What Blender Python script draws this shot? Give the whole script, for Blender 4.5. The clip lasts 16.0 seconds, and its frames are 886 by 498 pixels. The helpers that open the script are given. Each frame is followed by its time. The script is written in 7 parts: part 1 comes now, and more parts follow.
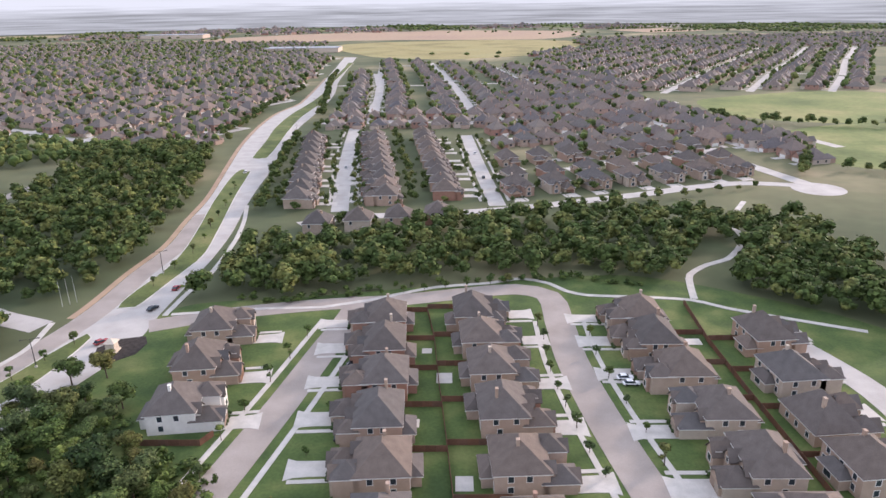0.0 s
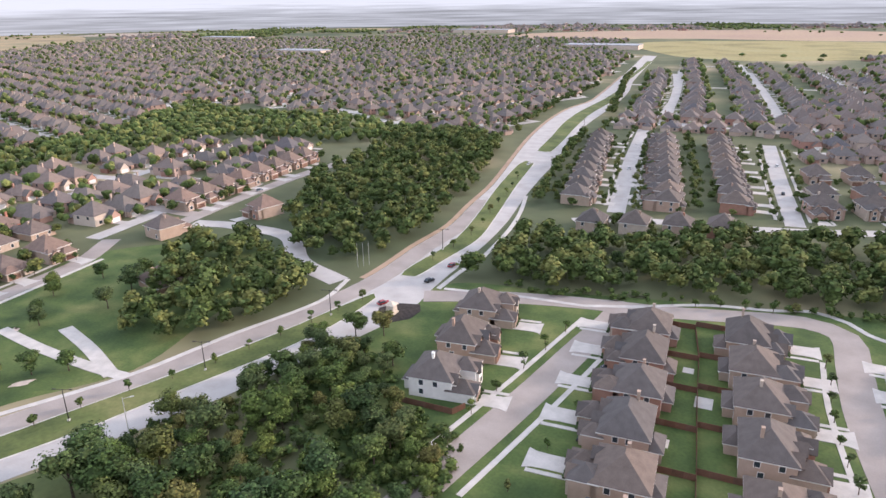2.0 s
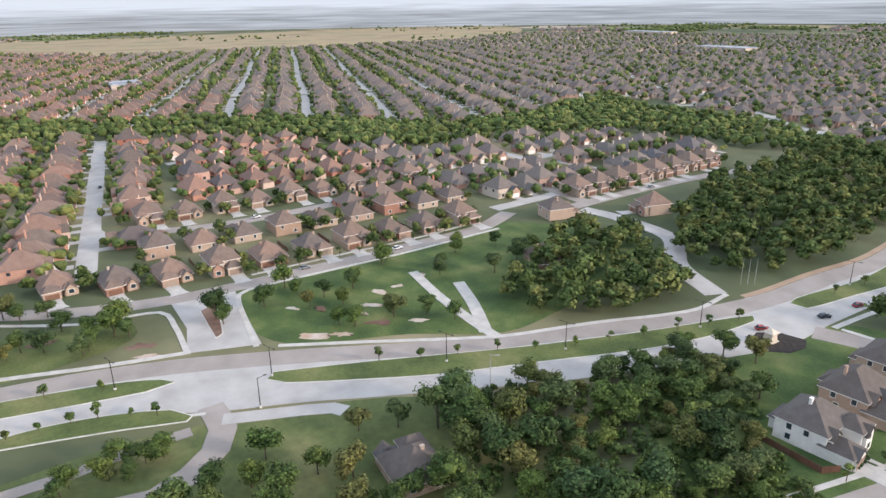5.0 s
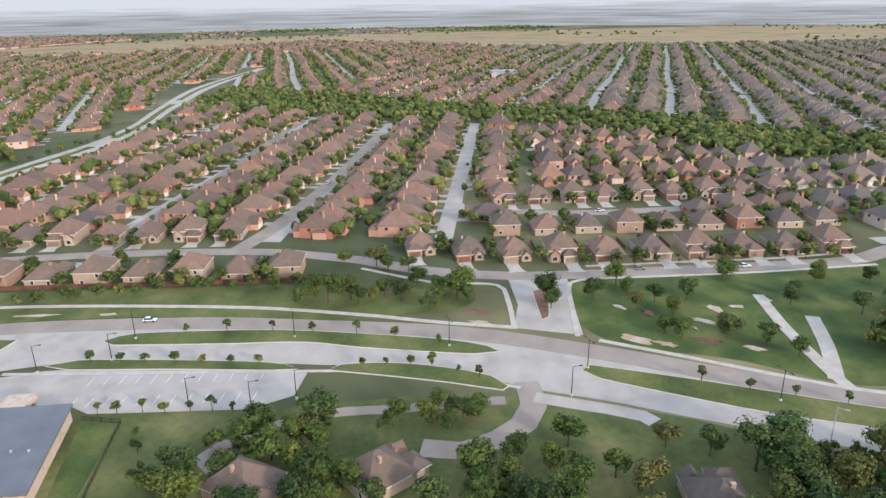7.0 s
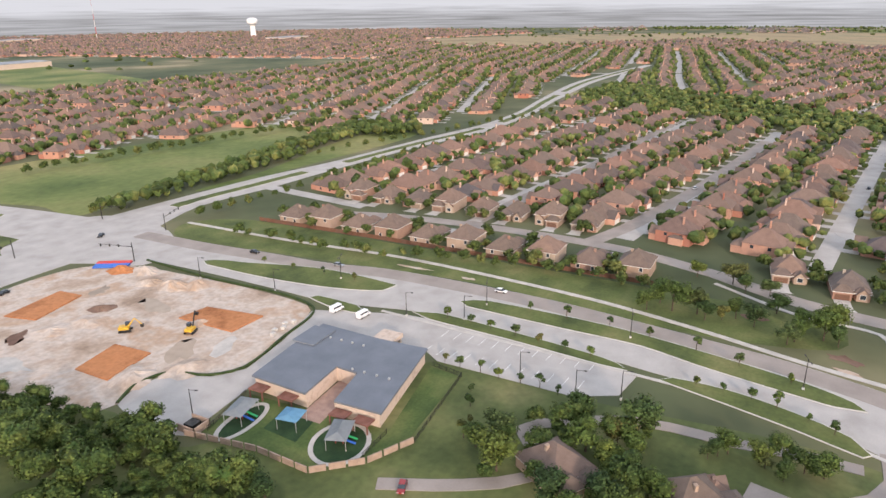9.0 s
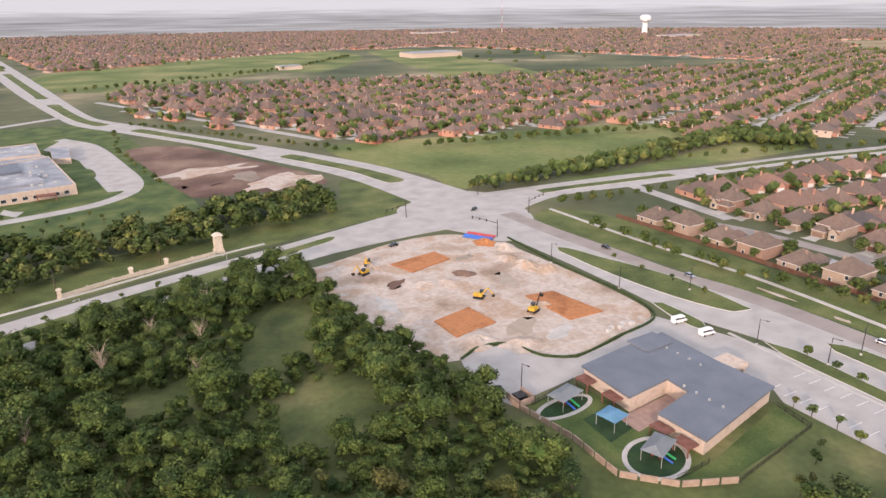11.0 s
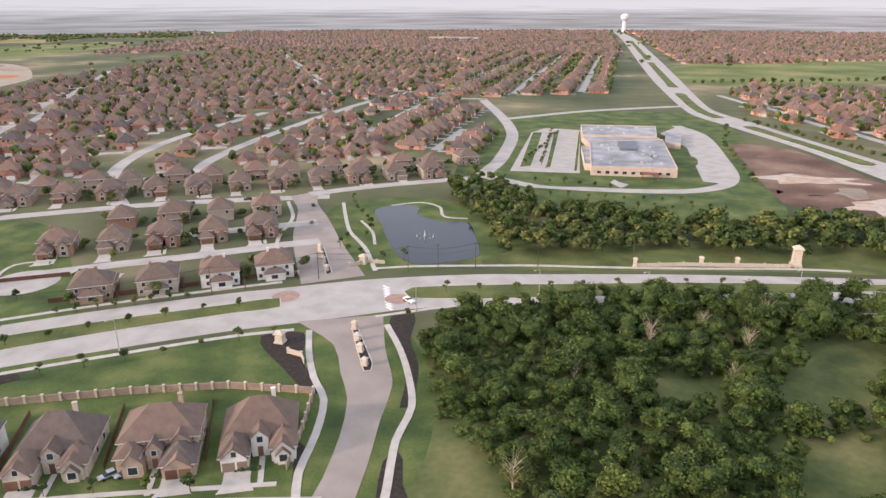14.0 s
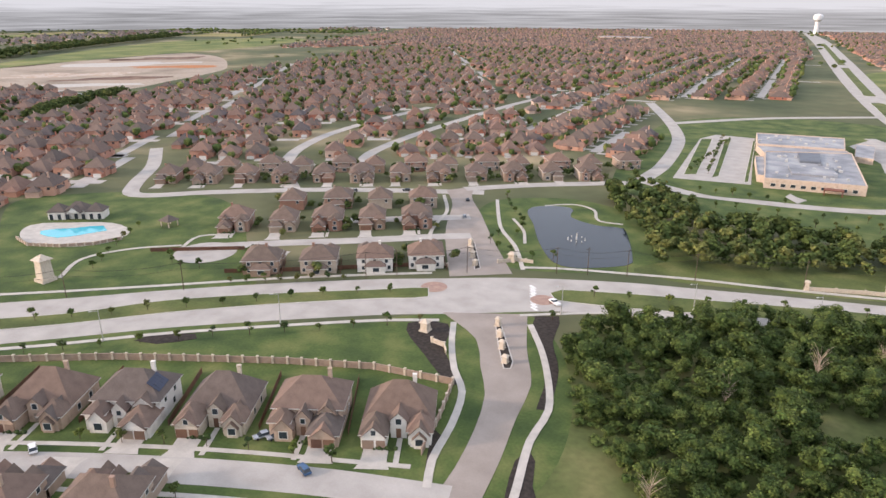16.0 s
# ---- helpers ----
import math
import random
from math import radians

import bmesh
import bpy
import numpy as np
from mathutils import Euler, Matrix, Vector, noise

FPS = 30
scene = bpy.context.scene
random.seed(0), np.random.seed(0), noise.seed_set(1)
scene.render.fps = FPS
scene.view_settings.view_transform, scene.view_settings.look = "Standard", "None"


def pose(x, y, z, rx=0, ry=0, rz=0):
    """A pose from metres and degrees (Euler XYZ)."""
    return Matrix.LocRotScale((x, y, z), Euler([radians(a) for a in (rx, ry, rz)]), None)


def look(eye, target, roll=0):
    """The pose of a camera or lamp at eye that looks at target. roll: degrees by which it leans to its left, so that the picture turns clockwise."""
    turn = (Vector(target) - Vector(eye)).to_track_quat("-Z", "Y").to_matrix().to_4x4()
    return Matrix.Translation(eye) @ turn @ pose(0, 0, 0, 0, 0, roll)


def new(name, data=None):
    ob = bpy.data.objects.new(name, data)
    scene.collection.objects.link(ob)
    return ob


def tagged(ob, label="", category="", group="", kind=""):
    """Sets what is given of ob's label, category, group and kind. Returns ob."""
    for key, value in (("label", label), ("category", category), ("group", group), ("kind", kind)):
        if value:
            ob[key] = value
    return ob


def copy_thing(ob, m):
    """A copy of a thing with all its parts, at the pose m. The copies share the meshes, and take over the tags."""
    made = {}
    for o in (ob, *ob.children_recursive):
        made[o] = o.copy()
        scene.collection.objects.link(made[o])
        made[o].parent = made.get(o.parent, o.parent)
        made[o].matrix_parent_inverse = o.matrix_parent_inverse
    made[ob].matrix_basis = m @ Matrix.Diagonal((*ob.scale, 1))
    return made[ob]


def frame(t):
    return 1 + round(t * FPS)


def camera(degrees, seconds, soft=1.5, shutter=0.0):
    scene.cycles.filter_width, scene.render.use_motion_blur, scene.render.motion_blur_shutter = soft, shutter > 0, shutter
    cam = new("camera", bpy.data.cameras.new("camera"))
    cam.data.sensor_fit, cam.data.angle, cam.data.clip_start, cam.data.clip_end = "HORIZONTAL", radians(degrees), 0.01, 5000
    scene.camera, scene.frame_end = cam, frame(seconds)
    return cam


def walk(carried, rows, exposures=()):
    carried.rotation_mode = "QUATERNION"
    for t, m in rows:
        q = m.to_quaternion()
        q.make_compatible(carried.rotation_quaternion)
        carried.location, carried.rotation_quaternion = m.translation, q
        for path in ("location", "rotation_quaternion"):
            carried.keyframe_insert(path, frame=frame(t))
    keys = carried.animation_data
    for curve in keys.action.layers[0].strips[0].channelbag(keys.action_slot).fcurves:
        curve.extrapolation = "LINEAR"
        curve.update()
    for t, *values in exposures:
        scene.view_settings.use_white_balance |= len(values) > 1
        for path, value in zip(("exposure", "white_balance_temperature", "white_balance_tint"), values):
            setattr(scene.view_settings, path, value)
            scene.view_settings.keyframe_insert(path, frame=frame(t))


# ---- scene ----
# ---------------------------------------------------------------- camera
cam = camera(65.9, 16.0)
EYE = (0.0, 0.0, 100.0)
ROWS = [(0, 1.13, 19.90, -0.85), (0.5, 7.90, 19.88, -0.86), (1, 13.52, 19.89, -0.83), (1.5, 19.22, 19.86, -0.83),
        (2, 24.87, 19.84, -0.80), (2.5, 29.05, 19.84, -0.80), (3, 30.12, 19.83, -0.78), (3.5, 34.29, 19.82, -0.81),
        (4, 42.43, 19.81, -0.80), (4.5, 50.21, 19.80, -0.83), (4.7, 53.29, 19.80, -0.84), (5.4, 63.5, 19.80, -0.85),
        (6.1, 73.8, 19.80, -0.86), (6.8, 84.15, 19.78, -0.86), (7, 87.13, 19.74, -0.85), (7.5, 94.71, 19.67, -0.78),
        (8, 102.47, 19.62, -0.69), (8.2, 105.55, 19.63, -0.66), (8.9, 116.2, 19.64, -0.68), (9.6, 126.85, 19.64, -0.70),
        (10.3, 137.53, 19.63, -0.69), (10.5, 140.60, 19.60, -0.65), (11, 148.23, 19.53, -0.64), (11.5, 155.80, 19.48, -0.55),
        (12, 163.52, 19.46, -0.42), (12.5, 171.35, 19.45, -0.33), (13, 179.65, 19.48, -0.28), (13.5, 188.03, 19.48, -0.22),
        (14, 196.30, 19.50, -0.09), (14.5, 204.04, 19.58, 0.02), (15, 205.34, 19.60, 0.12), (15.5, 205.59, 19.60, 0.13),
        (16, 209.55, 19.64, 0.18)]


def aim(yaw, down, roll):
    a, d = radians(yaw), radians(down)
    way = Vector((-math.sin(a) * math.cos(d), math.cos(a) * math.cos(d), -math.sin(d)))
    return look(EYE, Vector(EYE) + way * 10, roll)


walk(cam, [(t, aim(y, p, r)) for t, y, p, r in ROWS],
     exposures=[(0, 0.74, 6000, 19), (1.1, 0.74, 6000, 20), (1.6, 0.76, 6000, 24), (2.3, 0.80, 5950, 14), (4.5, 0.68, 5850, 10), (7, 0.48, 5920, 10), (10.5, 0.46, 6450, 18), (12.5, 0.49, 6450, 20), (16, 0.53, 6400, 16)])

# ---------------------------------------------------------------- daylight
SUN_AZ = radians(-52)          # measured from +y, counter-clockwise
SUN_EL = radians(17)
sky_world = bpy.data.worlds.new("sky")
scene.world = sky_world
sky_world.use_nodes = True
nt = sky_world.node_tree
bg = nt.nodes["Background"]
sky = nt.nodes.new("ShaderNodeTexSky")
sky.sky_type = 'NISHITA'
sky.sun_disc = False
sky.sun_elevation = SUN_EL
sky.sun_rotation = -SUN_AZ
sky.dust_density = 4.0
sky.air_density = 1.2
sky.ozone_density = 1.0
soft_sky = nt.nodes.new("ShaderNodeMixRGB")
soft_sky.inputs[0].default_value = 0.55
soft_sky.inputs[2].default_value = (7.8, 8.1, 8.7, 1)
nt.links.new(sky.outputs[0], soft_sky.inputs[1])
nt.links.new(soft_sky.outputs[0], bg.inputs[0])
bg.inputs[1].default_value = 0.15
sun_data = bpy.data.lights.new("sun", 'SUN')
sun_data.energy = 2.1
sun_data.angle = radians(4)
sun_data.color = (1.0, 0.80, 0.66)
sun = new("sun", sun_data)
sun_dir = Vector((-math.sin(SUN_AZ) * math.cos(SUN_EL), math.cos(SUN_AZ) * math.cos(SUN_EL), math.sin(SUN_EL)))
sun.rotation_euler = sun_dir.to_track_quat("Z", "Y").to_euler()
sun.location = (0, 0, 200)

# ---------------------------------------------------------------- materials
def shader(name, stops, scale=1.0, fine=8.0, rough=0.9, bump=0.3, source="noise", metallic=0.0, mottle=0.35, spec=0.3, space=None, speckle=0.0):
    """A surface whose colour runs through stops; source: noise, object, island (what picks the colour)."""
    m = bpy.data.materials.new(name)
    m.use_nodes = True
    t = m.node_tree
    n, l = t.nodes, t.links
    b = n["Principled BSDF"]
    b.inputs["Roughness"].default_value = rough
    b.inputs["Metallic"].default_value = metallic
    b.inputs["Specular IOR Level"].default_value = spec
    geo = n.new("ShaderNodeNewGeometry")
    tc = n.new("ShaderNodeTexCoord")
    where = tc.outputs["Object"] if space == "object" else geo.outputs["Position"]
    big = n.new("ShaderNodeTexNoise")
    big.inputs["Scale"].default_value = scale
    big.inputs["Detail"].default_value = 5
    small = n.new("ShaderNodeTexNoise")
    small.inputs["Scale"].default_value = fine
    small.inputs["Detail"].default_value = 4
    l.new(where, big.inputs["Vector"])
    l.new(where, small.inputs["Vector"])
    ramp = n.new("ShaderNodeValToRGB")
    els = ramp.color_ramp.elements
    while len(els) < len(stops):
        els.new(0.5)
    for i, s in enumerate(stops):
        lo, hi = (0.3, 0.7) if source == "noise" else (0.0, 1.0)
        els[i].position = lo + (hi - lo) * i / max(1, len(stops) - 1)
        els[i].color = (*s, 1)
    if source == "object":
        info = n.new("ShaderNodeObjectInfo")
        l.new(info.outputs["Random"], ramp.inputs[0])
    elif source == "island":
        l.new(geo.outputs["Random Per Island"], ramp.inputs[0])
    else:
        l.new(big.outputs["Fac"], ramp.inputs[0])
    hsv = n.new("ShaderNodeHueSaturation")
    mul = n.new("ShaderNodeMapRange")
    mul.inputs["From Min"].default_value, mul.inputs["From Max"].default_value = 0.25, 0.75
    mul.inputs["To Min"].default_value, mul.inputs["To Max"].default_value = 1 - mottle, 1 + mottle
    mixer = n.new("ShaderNodeMath")
    mixer.operation = 'ADD'
    half = n.new("ShaderNodeMath")
    half.operation = 'MULTIPLY'
    half.inputs[1].default_value = 0.5
    l.new(big.outputs["Fac"], mixer.inputs[0])
    l.new(small.outputs["Fac"], mixer.inputs[1])
    l.new(mixer.outputs[0], half.inputs[0])
    l.new(half.outputs[0], mul.inputs["Value"])
    if speckle:
        each = n.new("ShaderNodeMapRange")
        each.inputs["To Min"].default_value, each.inputs["To Max"].default_value = 1 - speckle, 1 + speckle
        l.new(geo.outputs["Random Per Island"], each.inputs["Value"])
        both = n.new("ShaderNodeMath")
        both.operation = 'MULTIPLY'
        l.new(mul.outputs[0], both.inputs[0])
        l.new(each.outputs[0], both.inputs[1])
        l.new(both.outputs[0], hsv.inputs["Value"])
    else:
        l.new(mul.outputs[0], hsv.inputs["Value"])
    l.new(ramp.outputs[0], hsv.inputs["Color"])
    l.new(hsv.outputs[0], b.inputs["Base Color"])
    if bump:
        bp = n.new("ShaderNodeBump")
        bp.inputs["Strength"].default_value = bump
        bp.inputs["Distance"].default_value = 0.05
        l.new(small.outputs["Fac"], bp.inputs["Height"])
        l.new(bp.outputs[0], b.inputs["Normal"])
    return m


LAWN = shader("lawn", [(0.042, 0.074, 0.021), (0.07, 0.105, 0.028), (0.125, 0.138, 0.046)], 0.07, 1.2, 0.95, 0.5)
VERGE = shader("verge_grass", [(0.062, 0.085, 0.026), (0.098, 0.122, 0.036), (0.145, 0.145, 0.055)], 0.06, 0.9, 0.95, 0.5)
WILD = shader("wild_grass", [(0.06, 0.082, 0.026), (0.10, 0.12, 0.04), (0.165, 0.155, 0.066)], 0.04, 0.5, 0.95, 0.6)
COUNTRY = shader("country_ground", [(0.05, 0.07, 0.03), (0.075, 0.09, 0.042), (0.12, 0.12, 0.06), (0.27, 0.22, 0.135)], 0.006, 0.05, 0.95, 0.3)
FIELD_GREEN = shader("field_green", [(0.08, 0.12, 0.03), (0.14, 0.17, 0.05), (0.22, 0.20, 0.08)], 0.012, 0.2, 0.95, 0.4)
FIELD_DRY = shader("field_dry", [(0.24, 0.185, 0.105), (0.31, 0.24, 0.135), (0.16, 0.15, 0.08)], 0.006, 0.1, 0.95, 0.4)
FIELD_PINK = shader("field_stubble", [(0.36, 0.25, 0.18), (0.30, 0.22, 0.14)], 0.004, 0.1, 0.95, 0.3)
CONCRETE = shader("concrete", [(0.35, 0.327, 0.302), (0.39, 0.367, 0.342), (0.42, 0.396, 0.37)], 0.12, 2.5, 0.85, 0.2, mottle=0.10)
CONCRETE_OLD = shader("concrete_old", [(0.265, 0.23, 0.205), (0.295, 0.257, 0.228), (0.32, 0.28, 0.25)], 0.1, 2.5, 0.88, 0.2, mottle=0.12)
WALKWAY = shader("walkway_concrete", [(0.41, 0.385, 0.35), (0.49, 0.46, 0.42)], 0.3, 3.0, 0.85, 0.2, mottle=0.12)
KERB = shader("kerb_concrete", [(0.48, 0.46, 0.42), (0.56, 0.53, 0.49)], 0.5, 4.0, 0.85, 0.2, mottle=0.1)
PALE_SOIL = shader("pale_soil", [(0.32, 0.235, 0.17), (0.43, 0.335, 0.26), (0.49, 0.42, 0.36), (0.38, 0.27, 0.19), (0.40, 0.37, 0.33)], 0.05, 0.6, 0.95, 0.8)
ORANGE_SOIL = shader("orange_soil", [(0.33, 0.13, 0.05), (0.42, 0.18, 0.075), (0.36, 0.15, 0.06)], 0.1, 0.8, 0.95, 0.7)
DARK_SOIL = shader("dark_soil", [(0.10, 0.055, 0.04), (0.15, 0.09, 0.065), (0.22, 0.15, 0.11)], 0.03, 0.5, 0.95, 0.6)
MULCH = shader("mulch", [(0.022, 0.018, 0.016), (0.045, 0.036, 0.03)], 0.8, 5.0, 0.95, 0.6)
ROOF = shader("roof_shingle", [(0.088, 0.077, 0.071), (0.122, 0.100, 0.088), (0.100, 0.084, 0.074), (0.145, 0.112, 0.092), (0.094, 0.088, 0.086), (0.130, 0.105, 0.090)], 0.5, 6.0, 0.9, 0.5, source="object", mottle=0.34)
ROOF_BROWN = shader("brown_roof_shingle", [(0.130, 0.100, 0.082), (0.180, 0.130, 0.104), (0.150, 0.112, 0.092), (0.210, 0.140, 0.108), (0.120, 0.100, 0.090), (0.185, 0.125, 0.098)], 0.5, 6.0, 0.9, 0.5, source="object", mottle=0.34)
ROOF_FAR = shader("roof_shingle_far", [(0.12, 0.108, 0.10), (0.18, 0.15, 0.128), (0.135, 0.115, 0.104), (0.205, 0.155, 0.128), (0.115, 0.105, 0.10), (0.165, 0.128, 0.11), (0.10, 0.095, 0.10)], 0.5, 3.0, 0.9, 0.3, source="island", mottle=0.26)
# redder copy for south and west: brown shingle plus warm sunlight in the colour
ROOF_FAR_WARM_LIT = shader("roof_shingle_far_warm_lit", [(0.12, 0.095, 0.082), (0.20, 0.14, 0.112), (0.105, 0.085, 0.076), (0.24, 0.145, 0.11), (0.15, 0.118, 0.10), (0.19, 0.115, 0.088), (0.095, 0.085, 0.086)], 0.5, 3.0, 0.9, 0.3, source="island", mottle=0.26)
BRICK = shader("house_brick", [(0.32, 0.22, 0.16), (0.40, 0.31, 0.24), (0.30, 0.16, 0.115), (0.44, 0.37, 0.30), (0.36, 0.27, 0.21)], 0.6, 7.0, 0.9, 0.4, source="object", mottle=0.2)
BRICK_FAR = shader("house_brick_far", [(0.34, 0.225, 0.175), (0.43, 0.335, 0.27), (0.31, 0.165, 0.125), (0.50, 0.43, 0.36), (0.38, 0.275, 0.215)], 0.6, 4.0, 0.9, 0.2, source="island", mottle=0.15)
# redder brick copy, its warmth partly sunlight put into the colour
BRICK_FAR_WARM_LIT = shader("house_brick_far_warm_lit", [(0.42, 0.20, 0.14), (0.50, 0.32, 0.24), (0.36, 0.14, 0.095), (0.58, 0.45, 0.37), (0.46, 0.24, 0.17), (0.55, 0.33, 0.24)], 0.6, 4.0, 0.9, 0.2, source="island", mottle=0.15)
RENDER_WHITE = shader("white_painted_brick", [(0.66, 0.63, 0.58), (0.74, 0.71, 0.66)], 0.5, 7.0, 0.85, 0.3, mottle=0.08)
STONE_PALE = shader("pale_stone", [(0.48, 0.41, 0.32), (0.58, 0.51, 0.42), (0.42, 0.34, 0.26)], 0.9, 5.0, 0.9, 0.5, mottle=0.15)
TRIM = shader("white_trim", [(0.62, 0.60, 0.56), (0.70, 0.68, 0.64)], 1.0, 6.0, 0.6, 0.1, mottle=0.06)
FENCE = shader("fence_wood", [(0.11, 0.055, 0.035), (0.16, 0.08, 0.05), (0.13, 0.075, 0.055)], 0.8, 9.0, 0.9, 0.4, source="object", mottle=0.25)
GARAGE = shader("garage_wood", [(0.10, 0.05, 0.035), (0.20, 0.11, 0.07), (0.30, 0.25, 0.20)], 1.0, 8.0, 0.7, 0.2, source="object", mottle=0.15)
BARK = shader("bark", [(0.06, 0.045, 0.032), (0.12, 0.09, 0.065)], 1.5, 9.0, 0.95, 0.6)
DEADWOOD = shader("dead_wood", [(0.30, 0.24, 0.18), (0.40, 0.33, 0.26)], 1.5, 9.0, 0.9, 0.4)
LEAF = shader("leaves", [(0.030, 0.052, 0.016), (0.080, 0.115, 0.026), (0.036, 0.062, 0.018), (0.110, 0.138, 0.030), (0.044, 0.076, 0.026), (0.120, 0.112, 0.034), (0.055, 0.092, 0.022), (0.075, 0.100, 0.036), (0.030, 0.054, 0.018), (0.095, 0.135, 0.030)], 0.9, 3.0, 0.75, 0.0, source="object", mottle=0.55, spec=0.15, speckle=0.5)
LEAF_FAR = shader("leaves_far", [(0.040, 0.066, 0.022), (0.080, 0.108, 0.030), (0.054, 0.082, 0.026), (0.130, 0.136, 0.042), (0.060, 0.088, 0.028)], 0.09, 1.5, 0.8, 0.0, source="noise", mottle=0.55, spec=0.1, speckle=0.45)
LEAF_ISLE = shader("leaves_mixed", [(0.030, 0.052, 0.016), (0.075, 0.105, 0.024), (0.040, 0.068, 0.018), (0.092, 0.118, 0.030), (0.044, 0.078, 0.020)], 0.16, 2.0, 0.75, 0.0, source="noise", mottle=0.55, spec=0.15, speckle=0.5)
GRADED_SOIL = shader("graded_soil", [(0.26, 0.21, 0.16), (0.36, 0.30, 0.24), (0.31, 0.24, 0.18)], 0.01, 0.2, 0.95, 0.4)
FIELD_YEL = shader("field_yellow", [(0.20, 0.18, 0.07), (0.27, 0.23, 0.095), (0.24, 0.22, 0.10)], 0.01, 0.15, 0.95, 0.4)
METAL_ROOF = shader("grey_blue_roof", [(0.125, 0.142, 0.168), (0.155, 0.172, 0.20)], 0.15, 3.0, 0.7, 0.05, mottle=0.09)
FLAT_ROOF = shader("flat_roof_membrane", [(0.20, 0.215, 0.24), (0.29, 0.30, 0.32), (0.37, 0.375, 0.38)], 0.07, 1.5, 0.8, 0.1, mottle=0.25)
DARK_METAL = shader("dark_metal", [(0.03, 0.028, 0.027), (0.06, 0.055, 0.05)], 1.0, 6.0, 0.5, 0.0, metallic=0.6)
PALE_POLE = shader("galvanised_metal", [(0.45, 0.45, 0.44), (0.55, 0.55, 0.54)], 1.0, 6.0, 0.45, 0.0, metallic=0.5, mottle=0.08)
PAINT_LINE = shader("road_paint", [(0.68, 0.68, 0.66), (0.76, 0.76, 0.74)], 1.0, 4.0, 0.8, 0.0, mottle=0.1)
PAVERS = shader("red_pavers", [(0.30, 0.20, 0.165), (0.38, 0.26, 0.21)], 0.5, 5.0, 0.9, 0.2, mottle=0.15)


def simple(name, colour, rough=0.5, metallic=0.0, transmission=0.0):
    return shader(name, [colour, tuple(min(1, c * 1.12 + 0.004) for c in colour)], 0.8, 6.0, rough, 0.0, metallic=metallic, mottle=0.06, spec=0.5)


GLASS = simple("window_glass", (0.03, 0.04, 0.05), 0.08)
WATER = shader("pond_water", [(0.014, 0.022, 0.032), (0.020, 0.030, 0.040)], 0.05, 1.2, 0.12, 0.08, mottle=0.1, spec=0.2)
POOL = simple("pool_water", (0.05, 0.42, 0.52), 0.08)
CANOPY_BLUE = simple("blue_canopy", (0.20, 0.42, 0.60), 0.8)
CANOPY_GREY = simple("grey_canopy", (0.33, 0.36, 0.38), 0.8)
GREEN_PLASTIC = simple("green_plastic", (0.03, 0.38, 0.12), 0.4)
BLUE_PLASTIC = simple("blue_plastic", (0.03, 0.12, 0.45), 0.4)
RED_PLASTIC = simple("red_plastic", (0.45, 0.04, 0.03), 0.4)
YELLOW_PAINT = simple("yellow_paint", (0.55, 0.33, 0.03), 0.5)
TURF = shader("dark_turf", [(0.018, 0.045, 0.018), (0.03, 0.06, 0.02)], 0.2, 3.0, 0.95, 0.4)
HEDGE = shader("hedge_leaves", [(0.025, 0.045, 0.015), (0.05, 0.075, 0.02)], 0.6, 3.0, 0.9, 0.5, mottle=0.4)
CAR_WHITE = simple("car_white", (0.72, 0.72, 0.72), 0.25)
CAR_BLACK = simple("car_black", (0.018, 0.019, 0.022), 0.2)
CAR_RED = simple("car_red", (0.26, 0.03, 0.03), 0.25)
CAR_BLUE = simple("car_blue", (0.06, 0.12, 0.22), 0.25, 0.3)
CAR_SILVER = simple("car_silver", (0.36, 0.38, 0.41), 0.25, 0.4)
RUBBER = simple("rubber", (0.015, 0.015, 0.016), 0.9)
SOLAR = simple("solar_panel", (0.012, 0.02, 0.05), 0.15)

# ---------------------------------------------------------------- mesh helpers
def part(name, bm, material, parent=None, label="", m=None):
    me = bpy.data.meshes.new(name)
    bm.to_mesh(me)
    bm.free()
    for mt in (material if isinstance(material, (list, tuple)) else [material]):
        me.materials.append(mt)
    ob = new(name, me)
    if parent:
        ob.parent = parent
    if m is not None:
        ob.matrix_basis = m
    if label:
        ob["label"] = label
    return ob


def share(name, ob, parent, m):
    """Another part on the mesh of ob."""
    o = new(name, ob.data)
    o.parent = parent
    o.matrix_basis = m
    return o


def box(bm, x0, y0, z0, x1, y1, z1, mat=0):
    v = [bm.verts.new(p) for p in ((x0, y0, z0), (x1, y0, z0), (x1, y1, z0), (x0, y1, z0), (x0, y0, z1), (x1, y0, z1), (x1, y1, z1), (x0, y1, z1))]
    for f in ((3, 2, 1, 0), (4, 5, 6, 7), (0, 1, 5, 4), (1, 2, 6, 5), (2, 3, 7, 6), (3, 0, 4, 7)):
        bm.faces.new([v[i] for i in f]).material_index = mat
    return v


def boxes(*rows):
    bm = bmesh.new()
    for r in rows:
        box(bm, *r)
    return bm


def rod(bm, a, b, r0, r1=None, n=8, mat=0):
    a, b = Vector(a), Vector(b)
    r1 = r0 if r1 is None else r1
    q = (b - a).to_track_quat("Z", "Y")
    ring = [[bm.verts.new(c + q @ Vector((r * math.cos(k * math.tau / n), r * math.sin(k * math.tau / n), 0))) for k in range(n)] for c, r in ((a, r0), (b, r1))]
    for k in range(n):
        bm.faces.new((ring[0][k], ring[0][(k + 1) % n], ring[1][(k + 1) % n], ring[1][k])).material_index = mat
    bm.faces.new(ring[1]).material_index = mat
    bm.faces.new(ring[0][::-1]).material_index = mat


